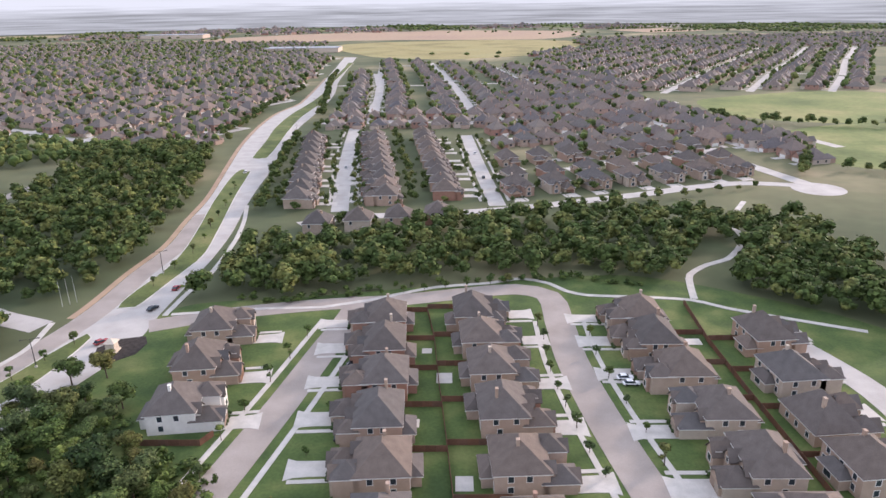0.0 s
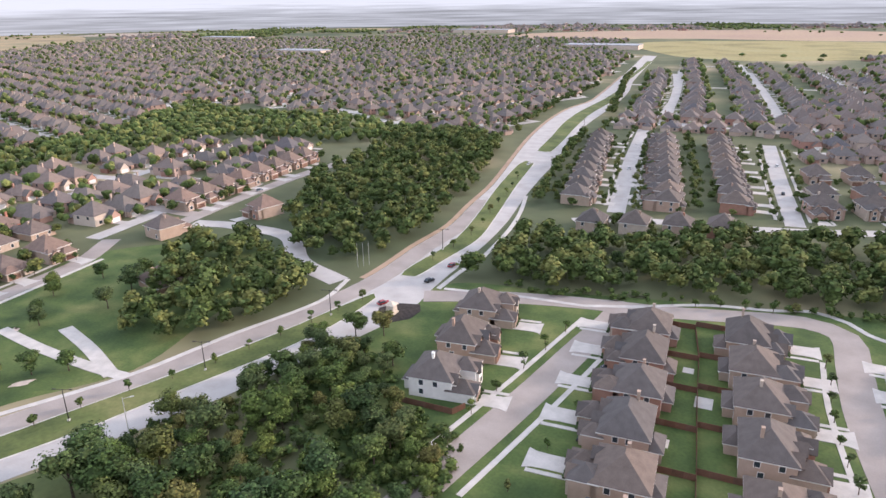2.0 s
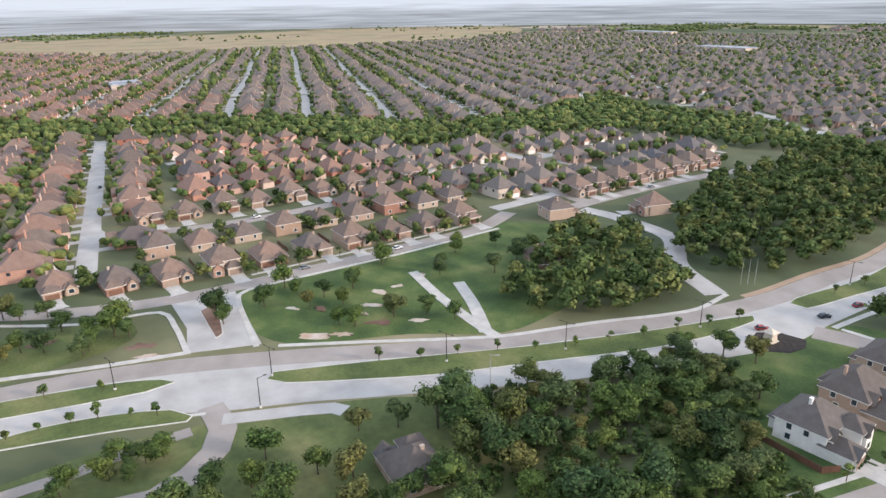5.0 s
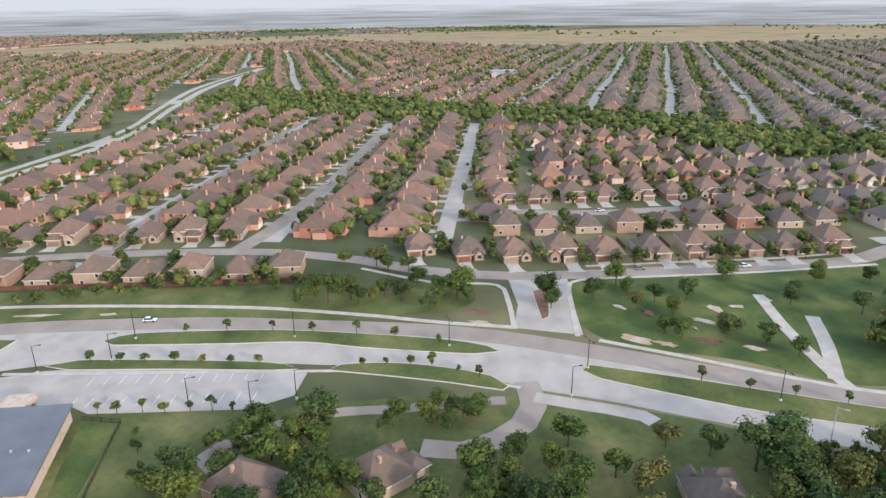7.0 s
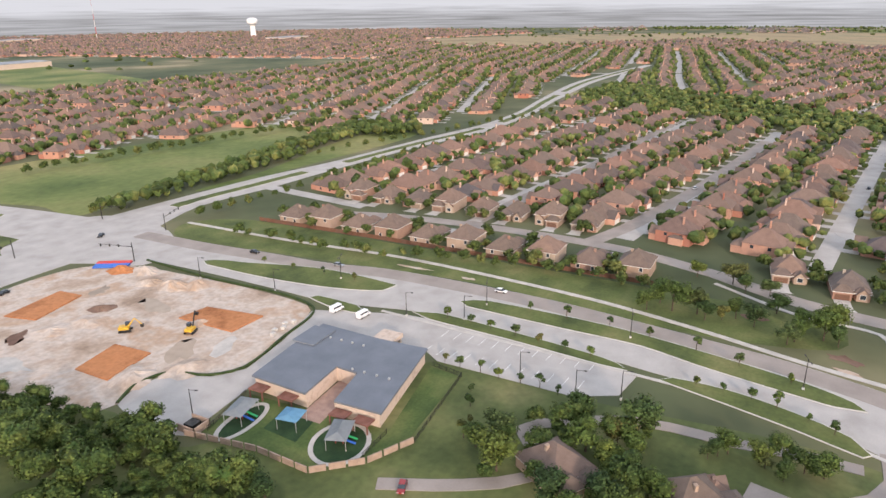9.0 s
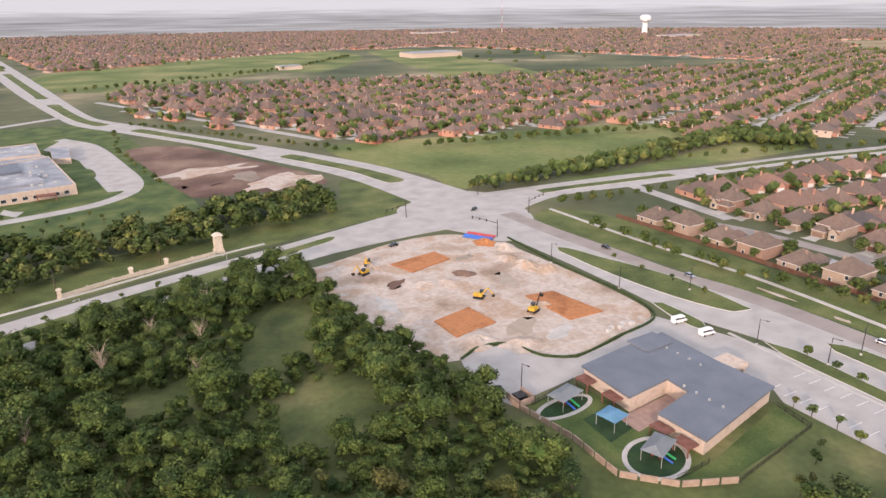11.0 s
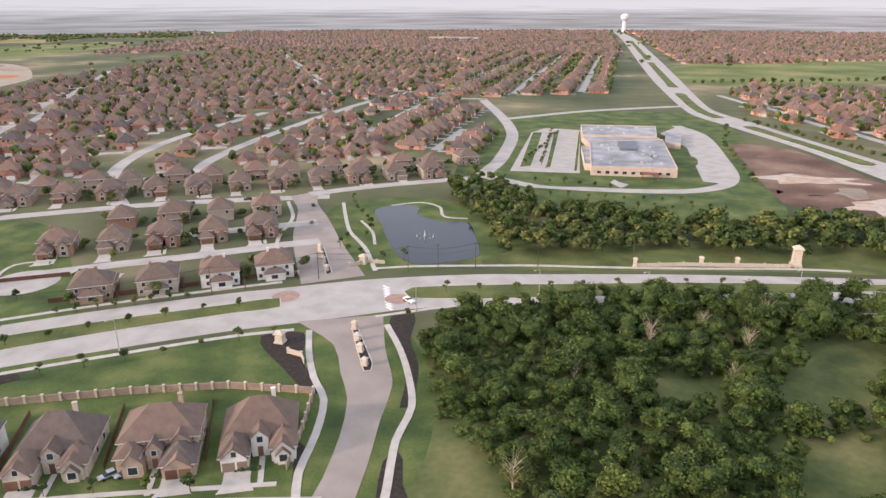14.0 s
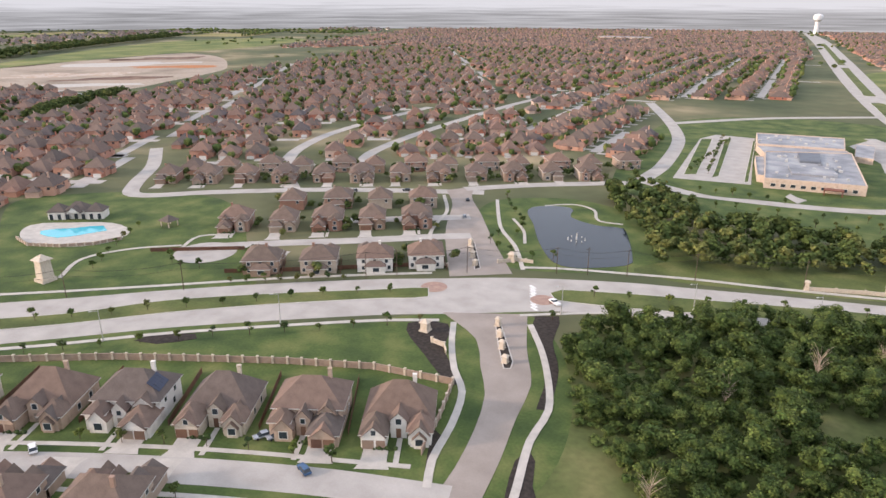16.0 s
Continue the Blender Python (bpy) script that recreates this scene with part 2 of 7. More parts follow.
def smooth_line(pts, step=6.0, closed=False):
    """Points along a rounded line through pts."""
    p = [np.array(q, float) for q in pts]
    n = len(p)
    out = []
    for i in range(n if closed else n - 1):
        a, b = p[i], p[(i + 1) % n]
        pre = p[i - 1] if closed or i > 0 else a + (a - b)
        post = p[(i + 2) % n] if closed or i + 2 < n else b + (b - a)
        length = np.linalg.norm(b - a)
        k = max(1, int(length / step))
        # gentle tangents, bounded by the length of the piece
        ta, tb = (b - pre), (post - a)
        ta = ta / (np.linalg.norm(ta) + 1e-9) * 0.9 * min(length, 2 * np.linalg.norm(a - pre))
        tb = tb / (np.linalg.norm(tb) + 1e-9) * 0.9 * min(length, 2 * np.linalg.norm(post - b))
        for j in range(k):
            s = j / k
            out.append((2 * s ** 3 - 3 * s * s + 1) * a + (s ** 3 - 2 * s * s + s) * ta + (3 * s * s - 2 * s ** 3) * b + (s ** 3 - s * s) * tb)
    if not closed:
        out.append(p[-1])
    return np.array(out)


def offset(line, d):
    t = np.gradient(line, axis=0)
    t /= np.linalg.norm(t, axis=1)[:, None] + 1e-9
    return line + np.stack([-t[:, 1], t[:, 0]], 1) * d


def band(bm, left, right, z, thick=0.0, mat=0):
    lo = [bm.verts.new((*p, z)) for p in left]
    ro = [bm.verts.new((*p, z)) for p in right]
    for i in range(len(lo) - 1):
        f = bm.faces.new((lo[i], ro[i], ro[i + 1], lo[i + 1]))
        f.material_index = mat
    if thick:
        ld = [bm.verts.new((*p, z - thick)) for p in left]
        rd = [bm.verts.new((*p, z - thick)) for p in right]
        for i in range(len(lo) - 1):
            bm.faces.new((lo[i], lo[i + 1], ld[i + 1], ld[i])).material_index = mat
            bm.faces.new((ro[i + 1], ro[i], rd[i], rd[i + 1])).material_index = mat
    bmesh.ops.recalc_face_normals(bm, faces=bm.faces)
    for f in bm.faces:
        if f.normal.z < -0.5:
            f.normal_flip()
    return bm


def resample(line, n):
    d = np.r_[0, np.cumsum(np.linalg.norm(np.diff(line, axis=0), axis=1))]
    s = np.linspace(0, d[-1], n)
    return np.stack([np.interp(s, d, line[:, 0]), np.interp(s, d, line[:, 1])], 1)


def road_between(name, left, right, z, material, label, category="road", n=160):
    bm = bmesh.new()
    band(bm, resample(smooth_line(left), n), resample(smooth_line(right), n), z, 0.3)
    return tagged(part(name, bm, material), label, category, kind="structure")


STRIPS = [0]


def strip(name, pts, width, z, material, label, category="road", thick=0.25, step=6.0):
    STRIPS[0] += 1
    z += 0.0011 * STRIPS[0]
    line = smooth_line(pts, step)
    bm = bmesh.new()
    band(bm, offset(line, width / 2), offset(line, -width / 2), z, thick)
    return tagged(part(name, bm, material), label, category, kind="structure")


def area_mesh(pts, z, thick, rounded=True, step=5.0):
    line = smooth_line(pts, step, closed=True) if rounded else np.array(pts, float)
    bm = bmesh.new()
    top = [bm.verts.new((*p, z)) for p in line]
    f = bm.faces.new(top)
    if f.normal.z < 0:
        f.normal_flip()
    low = [bm.verts.new((*p, z - thick)) for p in line]
    n = len(top)
    for i in range(n):
        bm.faces.new((top[i], top[(i + 1) % n], low[(i + 1) % n], low[i]))
    bmesh.ops.triangulate(bm, faces=[f for f in bm.faces if len(f.verts) > 4])
    bmesh.ops.recalc_face_normals(bm, faces=bm.faces)
    for f in bm.faces:
        if abs(f.normal.z) > 0.9 and f.normal.z < 0 and f.calc_center_median().z > z - 0.01:
            f.normal_flip()
    return bm


def area(name, pts, z, material, label, category="ground", thick=0.2, rounded=True):
    return tagged(part(name, area_mesh(pts, z, thick, rounded), material), label, category, kind="structure")


def island(name, pts, z, label, grass=None):
    """A kerbed traffic island: a kerb ring with grass inside."""
    line = smooth_line(pts, 5.0, closed=True)
    c = line.mean(axis=0)
    area2 = np.sum(line[:, 0] * np.roll(line[:, 1], -1) - np.roll(line[:, 0], -1) * line[:, 1])
    inner = offset(np.vstack([line[-1:], line, line[:1]]), 0.35 if area2 > 0 else -0.35)[1:-1]
    bm = bmesh.new()
    lo = np.vstack([line, line[:1]])
    li = np.vstack([inner, inner[:1]])
    band(bm, lo, li, z + 0.15, 0.3)
    ob = tagged(part(name, bm, KERB), label, "traffic island", kind="structure")
    part("grass", area_mesh([tuple(p) for p in inner], z + 0.17, 0.3, False), grass or VERGE, ob)
    return ob


def inside(p, poly):
    """Which of the points p lie in the polygon."""
    p, q = np.asarray(p, float).reshape(-1, 2), np.asarray(poly, float)
    x, y = p[:, 0], p[:, 1]
    r = np.zeros(len(p), bool)
    for (x0, y0), (x1, y1) in zip(q, np.roll(q, -1, 0)):
        with np.errstate(divide="ignore", invalid="ignore"):
            r ^= ((y0 > y) != (y1 > y)) & (x < (x1 - x0) * (y - y0) / (y1 - y0) + x0)
    return r


def near_line(p, line, d):
    p = np.asarray(p, float).reshape(-1, 2)
    r = np.zeros(len(p), bool)
    for a, b in zip(line[:-1], line[1:]):
        a, b = np.array(a, float), np.array(b, float)
        s = np.clip(((p - a) @ (b - a)) / ((b - a) @ (b - a) + 1e-9), 0, 1)
        r |= np.linalg.norm(p - (a + s[:, None] * (b - a)), axis=1) < d
    return r


def soup(name, pieces, materials, label, category, smooth=False):
    """One joined mesh from (verts, faces, material indices) pieces."""
    vs, fs, ms, k = [], [], [], 0
    for v, f, mi in pieces:
        vs.append(v)
        fs.extend([tuple(i + k for i in q) for q in f])
        ms.extend(mi)
        k += len(v)
    me = bpy.data.meshes.new(name)
    me.from_pydata(np.vstack(vs).tolist(), [], fs)
    me.polygons.foreach_set("material_index", ms)
    if smooth:
        me.polygons.foreach_set("use_smooth", [True] * len(fs))
    for mt in materials:
        me.materials.append(mt)
    return tagged(new(name, me), label, category, kind="stuff")


def mesh_of(v, f, mi, name, materials):
    me = bpy.data.meshes.new(name)
    me.from_pydata(np.asarray(v).tolist(), [], f)
    me.polygons.foreach_set("material_index", mi)
    for mt in materials:
        me.materials.append(mt)
    return me

# ---------------------------------------------------------------- the plan
PARK_L = [(-214, 1378), (-179, 968), (-163, 737), (-171, 667), (-169, 595), (-160, 511), (-148, 438), (-135, 361), (-131, 318), (-127, 282),
          (-129, 250), (-129, 223), (-130, 209), (-133, 193), (-138, 172), (-145, 151), (-152, 132), (-158, 115), (-168, 92), (-179, 71),
          (-187, 54), (-197, 31), (-205, 5), (-210, -25), (-216, -64), (-218, -103), (-217, -140), (-212, -166), (-211, -195), (-209, -228), (-209, -268)]
PARK_R = [(-190, 1378), (-156, 940), (-141, 821), (-135, 725), (-134, 645), (-133, 579), (-126, 515), (-119, 452), (-115, 393), (-111, 352),
          (-108, 329), (-104, 299), (-102, 268), (-102, 237), (-102, 211), (-101, 190), (-105, 172), (-115, 143), (-125, 114), (-135, 93),
          (-147, 67), (-154, 53), (-162, 33), (-168, 22), (-178, 3), (-180, -24), (-185, -56), (-188, -82), (-187, -108), (-180, -142),
          (-181, -166), (-182, -198), (-182, -240)]
A2_L = [(-215, -290), (-203, -395), (-179, -471), (-142, -563), (-100, -669), (-66, -761), (-43, -1100), (-11, -1581), (57, -2484), (140, -3200)]
A2_R = [(-176, -290), (-169, -385), (-144, -467), (-116, -554), (-75, -648), (-43, -725), (-12, -1000), (20, -1400), (86, -2300), (165, -3200)]
B_FAR = [(-205, -305), (-163, -300), (-119, -290), (-99, -285), (-61, -277), (-21, -268), (12, -259), (36, -252), (57, -246), (84, -235),
         (104, -225), (123, -213), (141, -202), (175, -177), (205, -152), (230, -129), (290, -78)]
B_NEAR = [(-190, -262), (-172, -262), (-144, -263), (-107, -261), (-91, -258), (-66, -253), (-41, -246), (-18, -239), (2, -233), (23, -226),
          (51, -216), (73, -207), (90, -196), (107, -185), (123, -175), (152, -153), (179, -131), (202, -109), (255, -60)]
D_L = [(-205, -309), (-250, -304), (-314, -295), (-370, -281), (-429, -272), (-481, -264), (-557, -250), (-642, -250), (-726, -261), (-934, -278), (-1225, -250)]
D_R = [(-205, -266), (-250, -279), (-300, -271), (-345, -266), (-409, -257), (-455, -249), (-518, -233), (-627, -231), (-730, -242), (-938, -254), (-1227, -238)]

FOREST_1 = [(60, -189), (49, -212), (23, -230), (-14, -240), (-56, -250), (-77, -257), (-85, -239), (-86, -198), (-92, -165), (-94, -138), (-95, -117),
            (-95, -100), (-80, -75), (0, -90), (19, -119), (26, -126), (36, -138), (45, -149), (57, -171)]
FOREST_2 = [(-118, 128), (-115, 148), (-105, 160), (-90, 158), (-80, 140), (-68, 126), (-50, 112), (-60, 85), (-103, 72), (-125, 83), (-134, 92)]
FOREST_3 = [(-95, 228), (-88, 272), (-43, 290), (5, 312), (54, 320), (71, 330), (128, 315), (127, 292), (90, 252), (76, 234), (45, 250), (20, 246), (-34, 234), (-64, 226), (-89, 222)]
FOREST_3B = [(106, 243), (138, 308), (165, 310), (157, 270), (170, 250), (200, 225), (160, 190), (133, 203), (104, 226)]
FOREST_4 = [(-200, 256), (-238, 330), (-240, 403), (-262, 466), (-206, 505), (-168, 470), (-152, 410), (-141, 330), (-135, 285), (-137, 232), (-150, 220), (-175, 232)]
FOREST_5 = [(-172, 134), (-188, 146), (-205, 175), (-220, 212), (-198, 226), (-162, 208), (-146, 199), (-141, 178), (-146, 160), (-156, 138)]
FOREST_6 = [(-475, 195), (-432, 250), (-415, 336), (-380, 424), (-280, 440), (-255, 470), (-180, 500), (-273, 510), (-356, 540), (-455, 526), (-557, 568), (-509, 435), (-491, 331), (-577, 241)]
FOREST_7 = [(-720, -232), (-900, -215), (-800, -60), (-690, 60), (-660, 150), (-590, 250), (-475, 300), (-420, 260), (-458, 215), (-514, 190), (-596, 89), (-626, -10), (-675, -120)]
FOREST_8 = [(105, -363), (88, -385), (48, -345), (8, -340), (-20, -335), (-53, -339), (-90, -349), (-142, -368), (-129, -310), (-70, -302), (-22, -291), (10, -280), (54, -270), (68, -306)]
HEDGE_D = [(-214, -317), (-243, -320), (-344, -330), (-499, -352), (-519, -290), (-490, -275), (-454, -318), (-332, -308), (-227, -308)]
POND = [(130, -323), (112, -333), (106, -317), (90, -310), (78, -312), (62, -268), (68, -259), (86, -250), (101, -266), (117, -295)]
FIELD_YELLOW = [(-262, 1845), (269, 1873), (210, 1457), (-4, 1304), (-170, 1404)]
FIELD_N = [(-772, 2140), (-329, 2552), (343, 2468), (277, 1988), (-260, 2009), (-489, 1899)]
FIELD_NE = [(265, 734), (468, 762), (363, 583), (286, 588), (243, 639)]
FIELD_NE2 = [(254, 537), (380, 560), (300, 412), (241, 429)]
FIELD_D = [(-204, -489), (-477, -426), (-474, -368), (-358, -340), (-214, -322), (-214, -360), (-192, -444)]
FIELD_D2 = [(-276, -304), (-329, -304), (-464, -320), (-491, -280), (-355, -290)]
SPORT = [(-75, -1364), (-651, -1625), (-666, -1402), (-446, -1093), (-378, -1148), (-83, -1005)]
SPORT2 = [(-746, -1539), (-884, -1535), (-715, -852), (-568, -855)]
DIRT_SOUTH = [(-70, -564), (-109, -551), (-156, -404), (-150, -378), (-100, -384), (-77, -392), (-68, -505)]
FIELD_W = [(-1932, -1064), (-2465, -604), (-2691, 395), (-2622, 1821), (-1622, 1135), (-1665, 245), (-2089, -255), (-1657, -665)]
DIRT_SE = [(1196, -642), (1236, -866), (1227, -1064), (900, -850), (800, -640), (778, -546), (907, -482)]
FIELD_SE = [(1210, -630), (1312, -706), (1676, -1378), (1525, -1730), (1315, -1402), (1268, -1038), (1250, -843)]
SITE = [(-78, -247), (-102, -251), (-135, -259), (-160, -256), (-171, -244), (-176, -220), (-174, -146), (-149, -138), (-130, -136), (-122, -142),
        (-118, -153), (-110, -156), (-100, -152), (-94, -154), (-92, -163), (-90, -182), (-86, -212), (-82, -243)]
DAYCARE_LOT = [(-100, -152), (-109, -155), (-118, -152), (-122, -140), (-130, -134), (-148, -136), (-172, -142), (-180, -120), (-183, -109), (-184, -85), (-182, -70),
               (-176, -31), (-164, -33), (-158, -44), (-159, -86), (-163, -92), (-160, -121), (-125, -126), (-110, -125), (-98, -124), (-94, -135)]
PARK_W = [(-243, 62), (-243, 130), (-254, 187), (-200, 225), (-172, 205), (-160, 150), (-157, 122), (-173, 96), (-193, 58)]
AMENITY = [(338, -166), (374, -204), (288, -254), (205, -195), (190, -185), (180, -168), (249, -112)]

# ground
def ground_sheet():
    bm = bmesh.new()
    rings = [0, 60, 150, 300, 600, 1200, 2400, 3300]
    prev = None
    for r in rings:
        ring = [bm.verts.new((r * math.cos(a * math.tau / 64), r * math.sin(a * math.tau / 64), 0)) for a in range(64)] if r else [bm.verts.new((0, 0, 0))]
        if prev:
            for i in range(64):
                j = (i + 1) % 64
                bm.faces.new((prev[0], ring[i], ring[j]) if len(prev) == 1 else (prev[i], ring[i], ring[j], prev[j]))
        prev = ring
    return tagged(part("ground", bm, COUNTRY), "mixed green and tan Texas prairie ground", "ground", kind="structure")


ground_sheet()
area("lawn_ground", [(-100, 215), (-116, 140), (-56, 104), (140, 90), (140, 190), (105, 225), (60, 245), (-60, 225)], 0.02, LAWN, "mown green lawns between houses", "lawn")
area("woodland_floor", [(54, -100), (60, -195), (30, -232), (-60, -253), (-80, -258), (-97, -150), (-95, -120), (-160, -85), (-158, -40), (-160, 20), (-130, 90), (-60, 100), (60, 60)], 0.012, WILD, "wild grass floor under the woodland", "grass")
area("lawn_south", [(48, -100), (76, -198), (130, -165), (240, -80), (180, -40)], 0.027, LAWN, "mown lawns of the southern houses", "lawn")
area("park_lawn", PARK_W, 0.03, LAWN, "green park lawn with bare patches beside the parkway", "lawn")
area("amenity_lawn", AMENITY, 0.03, LAWN, "broad mown lawn round the pool house", "lawn")
area("pond_bank", [(150, -330), (110, -350), (60, -320), (40, -270), (70, -250), (100, -238), (120, -245), (150, -300)], 0.02, LAWN, "grassy pond bank with worn patches", "lawn")
area("school_lawn", [(110, -400), (60, -360), (-60, -340), (-75, -420), (-60, -700), (60, -720), (130, -640)], 0.02, LAWN, "green lawns round the school", "lawn")
for nm, pts, mt, lb in (("field", FIELD_YELLOW, FIELD_YEL, "yellow-green open field"), ("field", FIELD_N, FIELD_PINK, "pale pinkish stubble field"),
                        ("field", FIELD_NE, FIELD_GREEN, "green meadow edged by trees"), ("field", FIELD_NE2, FIELD_GREEN, "green meadow edged by trees"),
                        ("field", FIELD_D, FIELD_GREEN, "green open field beside the crossing"), ("field", FIELD_D2, FIELD_GREEN, "green strip of field by the road"),
                        ("field", SPORT, FIELD_GREEN, "mown sports field"), ("field", SPORT2, FIELD_GREEN, "mown sports field"),
                        ("bare_ground", DIRT_SOUTH, DARK_SOIL, "dark bare soil with pale tracks"), ("field", FIELD_W, FIELD_DRY, "dry tan pasture"),
                        ("bare_ground", DIRT_SE, GRADED_SOIL, "pale graded building land"), ("field", FIELD_SE, FIELD_GREEN, "green pasture")):
    area(nm, pts, 0.05, mt, lb, "field")

area("verge_west", [(-219, 20), (-236, 20), (-243, -20), (-245, -235), (-228, -262), (-210, -250), (-214, -170), (-219, -100), (-211, -20)], 0.03, VERGE, "broad mown verge between fence and parkway", "verge")
area("verge_south", [(-180, -305), (-150, -298), (-60, -282), (40, -256), (60, -262), (20, -300), (-140, -340), (-168, -380)], 0.024, VERGE, "rough verge along the road", "verge")
# roads
road_between("parkway", PARK_L, PARK_R, 0.08, CONCRETE, "pale concrete divided parkway", n=260)
line_l = smooth_line(PARK_L)
bm = bmesh.new()
sel = [p for p in line_l if p[1] < 330]
old = np.array(sel)
band(bm, offset(old, 0.2), offset(old, 9.0), 0.11, 0.05)
tagged(part("road", bm, CONCRETE_OLD), "weathered brownish concrete carriageway", "road", kind="structure")
road_between("road", A2_L, A2_R, 0.08, CONCRETE, "pale concrete divided road running to the horizon")
road_between("road", B_FAR, B_NEAR, 0.085, CONCRETE, "pale concrete divided road", n=200)
road_between("road", D_L, D_R, 0.075, CONCRETE, "pale concrete road past the field")
area("crossing", [(-165, -309), (-215, -314), (-214, -260), (-180, -232), (-168, -255), (-156, -285)], 0.10, CONCRETE, "wide concrete road crossing", "road")
strip("street", [(-60, 95), (-52, 130), (-46, 158), (-40, 190), (-36, 210), (-34, 226)], 9.2, 0.09, CONCRETE_OLD, "pale concrete residential street")
strip("street", [(-102, 203), (-80, 212), (-50, 219), (-20, 223), (5, 229), (22, 232), (33, 226), (34, 205), (34, 180), (37, 150), (42, 118), (47, 90)], 9.6, 0.095, CONCRETE_OLD, "pale concrete residential street")
strip("street", [(103, 190), (112, 160), (112, 120), (110, 90)], 9.0, 0.09, CONCRETE, "pale concrete residential street")
strip("street", [(-138, 203), (-165, 215), (-190, 240), (-225, 243), (-245, 239)], 9.0, 0.09, CONCRETE, "concrete street with a gated entry")
strip("street", [(-268, -21), (-253, 7), (-245, 38), (-244, 70), (-245, 105), (-247, 152), (-250, 180), (-262, 205)], 8.5, 0.09, CONCRETE_OLD, "concrete residential street along the park")
strip("street", [(-268, -21), (-281, -60), (-285, -120), (-280, -180), (-265, -225)], 8.0, 0.09, CONCRETE_OLD, "concrete residential street")
strip("street", [(-250, 225), (-254, 280), (-255, 335), (-250, 390)], 8.5, 0.09, CONCRETE_OLD, "concrete residential street")
strip("street", [(-546, 51), (-350, 24), (-330, 34)], 8.5, 0.09, CONCRETE, "concrete residential street")
strip("street", [(-338, 30), (-326, 78), (-328, 150), (-330, 225), (-300, 250), (-256, 250)], 8.5, 0.09, CONCRETE_OLD, "concrete residential street")
strip("street", [(-569, -21), (-421, -43), (-319, -64), (-286, -75)], 8.5, 0.09, CONCRETE_OLD, "concrete residential street")
strip("street", [(-638, -99), (-445, -115), (-377, -124), (-286, -135)], 8.5, 0.09, CONCRETE_OLD, "concrete residential street")
area("entry_drive", [(-200, 33), (-218, 37), (-243, 37), (-243, 60), (-221, 57), (-193, 54)], 0.095, CONCRETE, "concrete entry street mouth", "road", rounded=False)
strip("street", [(-88, 615), (-74, 461), (-59, 333)], 9.0, 0.09, CONCRETE, "concrete residential street")
strip("street", [(9, 540), (16, 423), (22, 341)], 9.0, 0.09, CONCRETE, "concrete residential street")
strip("street", [(-21, 1087), (10, 758), (12, 640)], 9.0, 0.09, CONCRETE, "concrete residential street")
strip("street", [(-114, 1099), (-84, 766), (-82, 640)], 9.0, 0.09, CONCRETE, "concrete residential street")
strip("street", [(-75, 312), (-55, 323), (-2, 329), (34, 337), (99, 360), (160, 382), (200, 375)], 8.5, 0.09, CONCRETE, "concrete residential street")
strip("street", [(200, 375), (185, 430), (165, 500), (150, 600), (120, 760)], 9.5, 0.09, CONCRETE, "concrete residential street")
bm = bmesh.new()
bmesh.ops.create_circle(bm, cap_ends=True, segments=40, radius=14, matrix=pose(200, 368, 0.12))
tagged(part("turning_circle", bm, CONCRETE), "round concrete turning circle", "road", kind="structure")
road_between("street", [(120, -217), (141, -251), (153, -273), (170, -310), (186, -332)], [(100, -232), (127, -269), (148, -300), (166, -325), (176, -348)], 0.1085, CONCRETE_OLD, "concrete entry street by the pond", n=60)
road_between("street", [(106, -187), (87, -175), (78, -160), (70, -147), (65, -131), (62, -115), (61, -104), (60, -85)], [(80, -200), (70, -176), (61, -158), (58, -141), (54, -122), (52, -109), (50, -98), (48, -85)], 0.107, CONCRETE_OLD, "concrete entry street by the wood", n=60)
strip("street", [(165, -58), (145, -69), (123, -80), (103, -89), (83, -97), (58, -105)], 9.2, 0.095, CONCRETE, "concrete residential street")
strip("street", [(165, -338), (200, -322), (240, -302), (262, -288), (300, -260), (330, -236), (350, -250), (383, -289), (430, -330)], 9.0, 0.085, CONCRETE, "concrete residential street")
strip("street", [(178, -340), (150, -366), (120, -388), (95, -405)], 9.0, 0.088, CONCRETE, "concrete residential street")
strip("street", [(262, -288), (302, -326), (333, -370), (355, -430), (364, -495), (367, -618)], 9.0, 0.09, CONCRETE, "concrete residential street")
strip("street", [(260, -345), (285, -400), (297, -500), (299, -710), (271, -888)], 9.0, 0.092, CONCRETE, "concrete residential street")
strip("street", [(206, -252), (178, -272), (150, -292)], 8.5, 0.088, CONCRETE, "concrete residential street")
strip("street", [(226, -197), (205, -214), (180, -232), (150, -256), (136, -266)], 8.0, 0.088, CONCRETE, "concrete residential street")
strip("school_road", [(93, -410), (74, -400), (59, -394), (11, -396), (-28, -405), (-49, -424), (-56, -450), (-55, -493), (-47, -596), (-28, -643)], 9.0, 0.10, CONCRETE, "concrete school loop road")
strip("school_road", [(95, -412), (93, -458), (103, -557), (127, -640), (177, -770)], 10.0, 0.105, CONCRETE, "concrete street past the school")
strip("school_road", [(127, -640), (58, -713), (-10, -760), (-60, -790)], 10.0, 0.10, CONCRETE, "concrete street behind the school")
area("parking", [(80, -428), (90, -575), (82, -600), (52, -598), (36, -434)], 0.095, CONCRETE, "concrete school car park", "parking lot", rounded=False)
area("parking", [(-14, -600), (-30, -640), (-50, -590), (-57, -493), (-50, -430), (-38, -432), (-33, -540)], 0.09, CONCRETE, "concrete school car park", "parking lot", rounded=False)
area("construction_ground", SITE, 0.10, PALE_SOIL, "pale dusty graded building site", "building site")
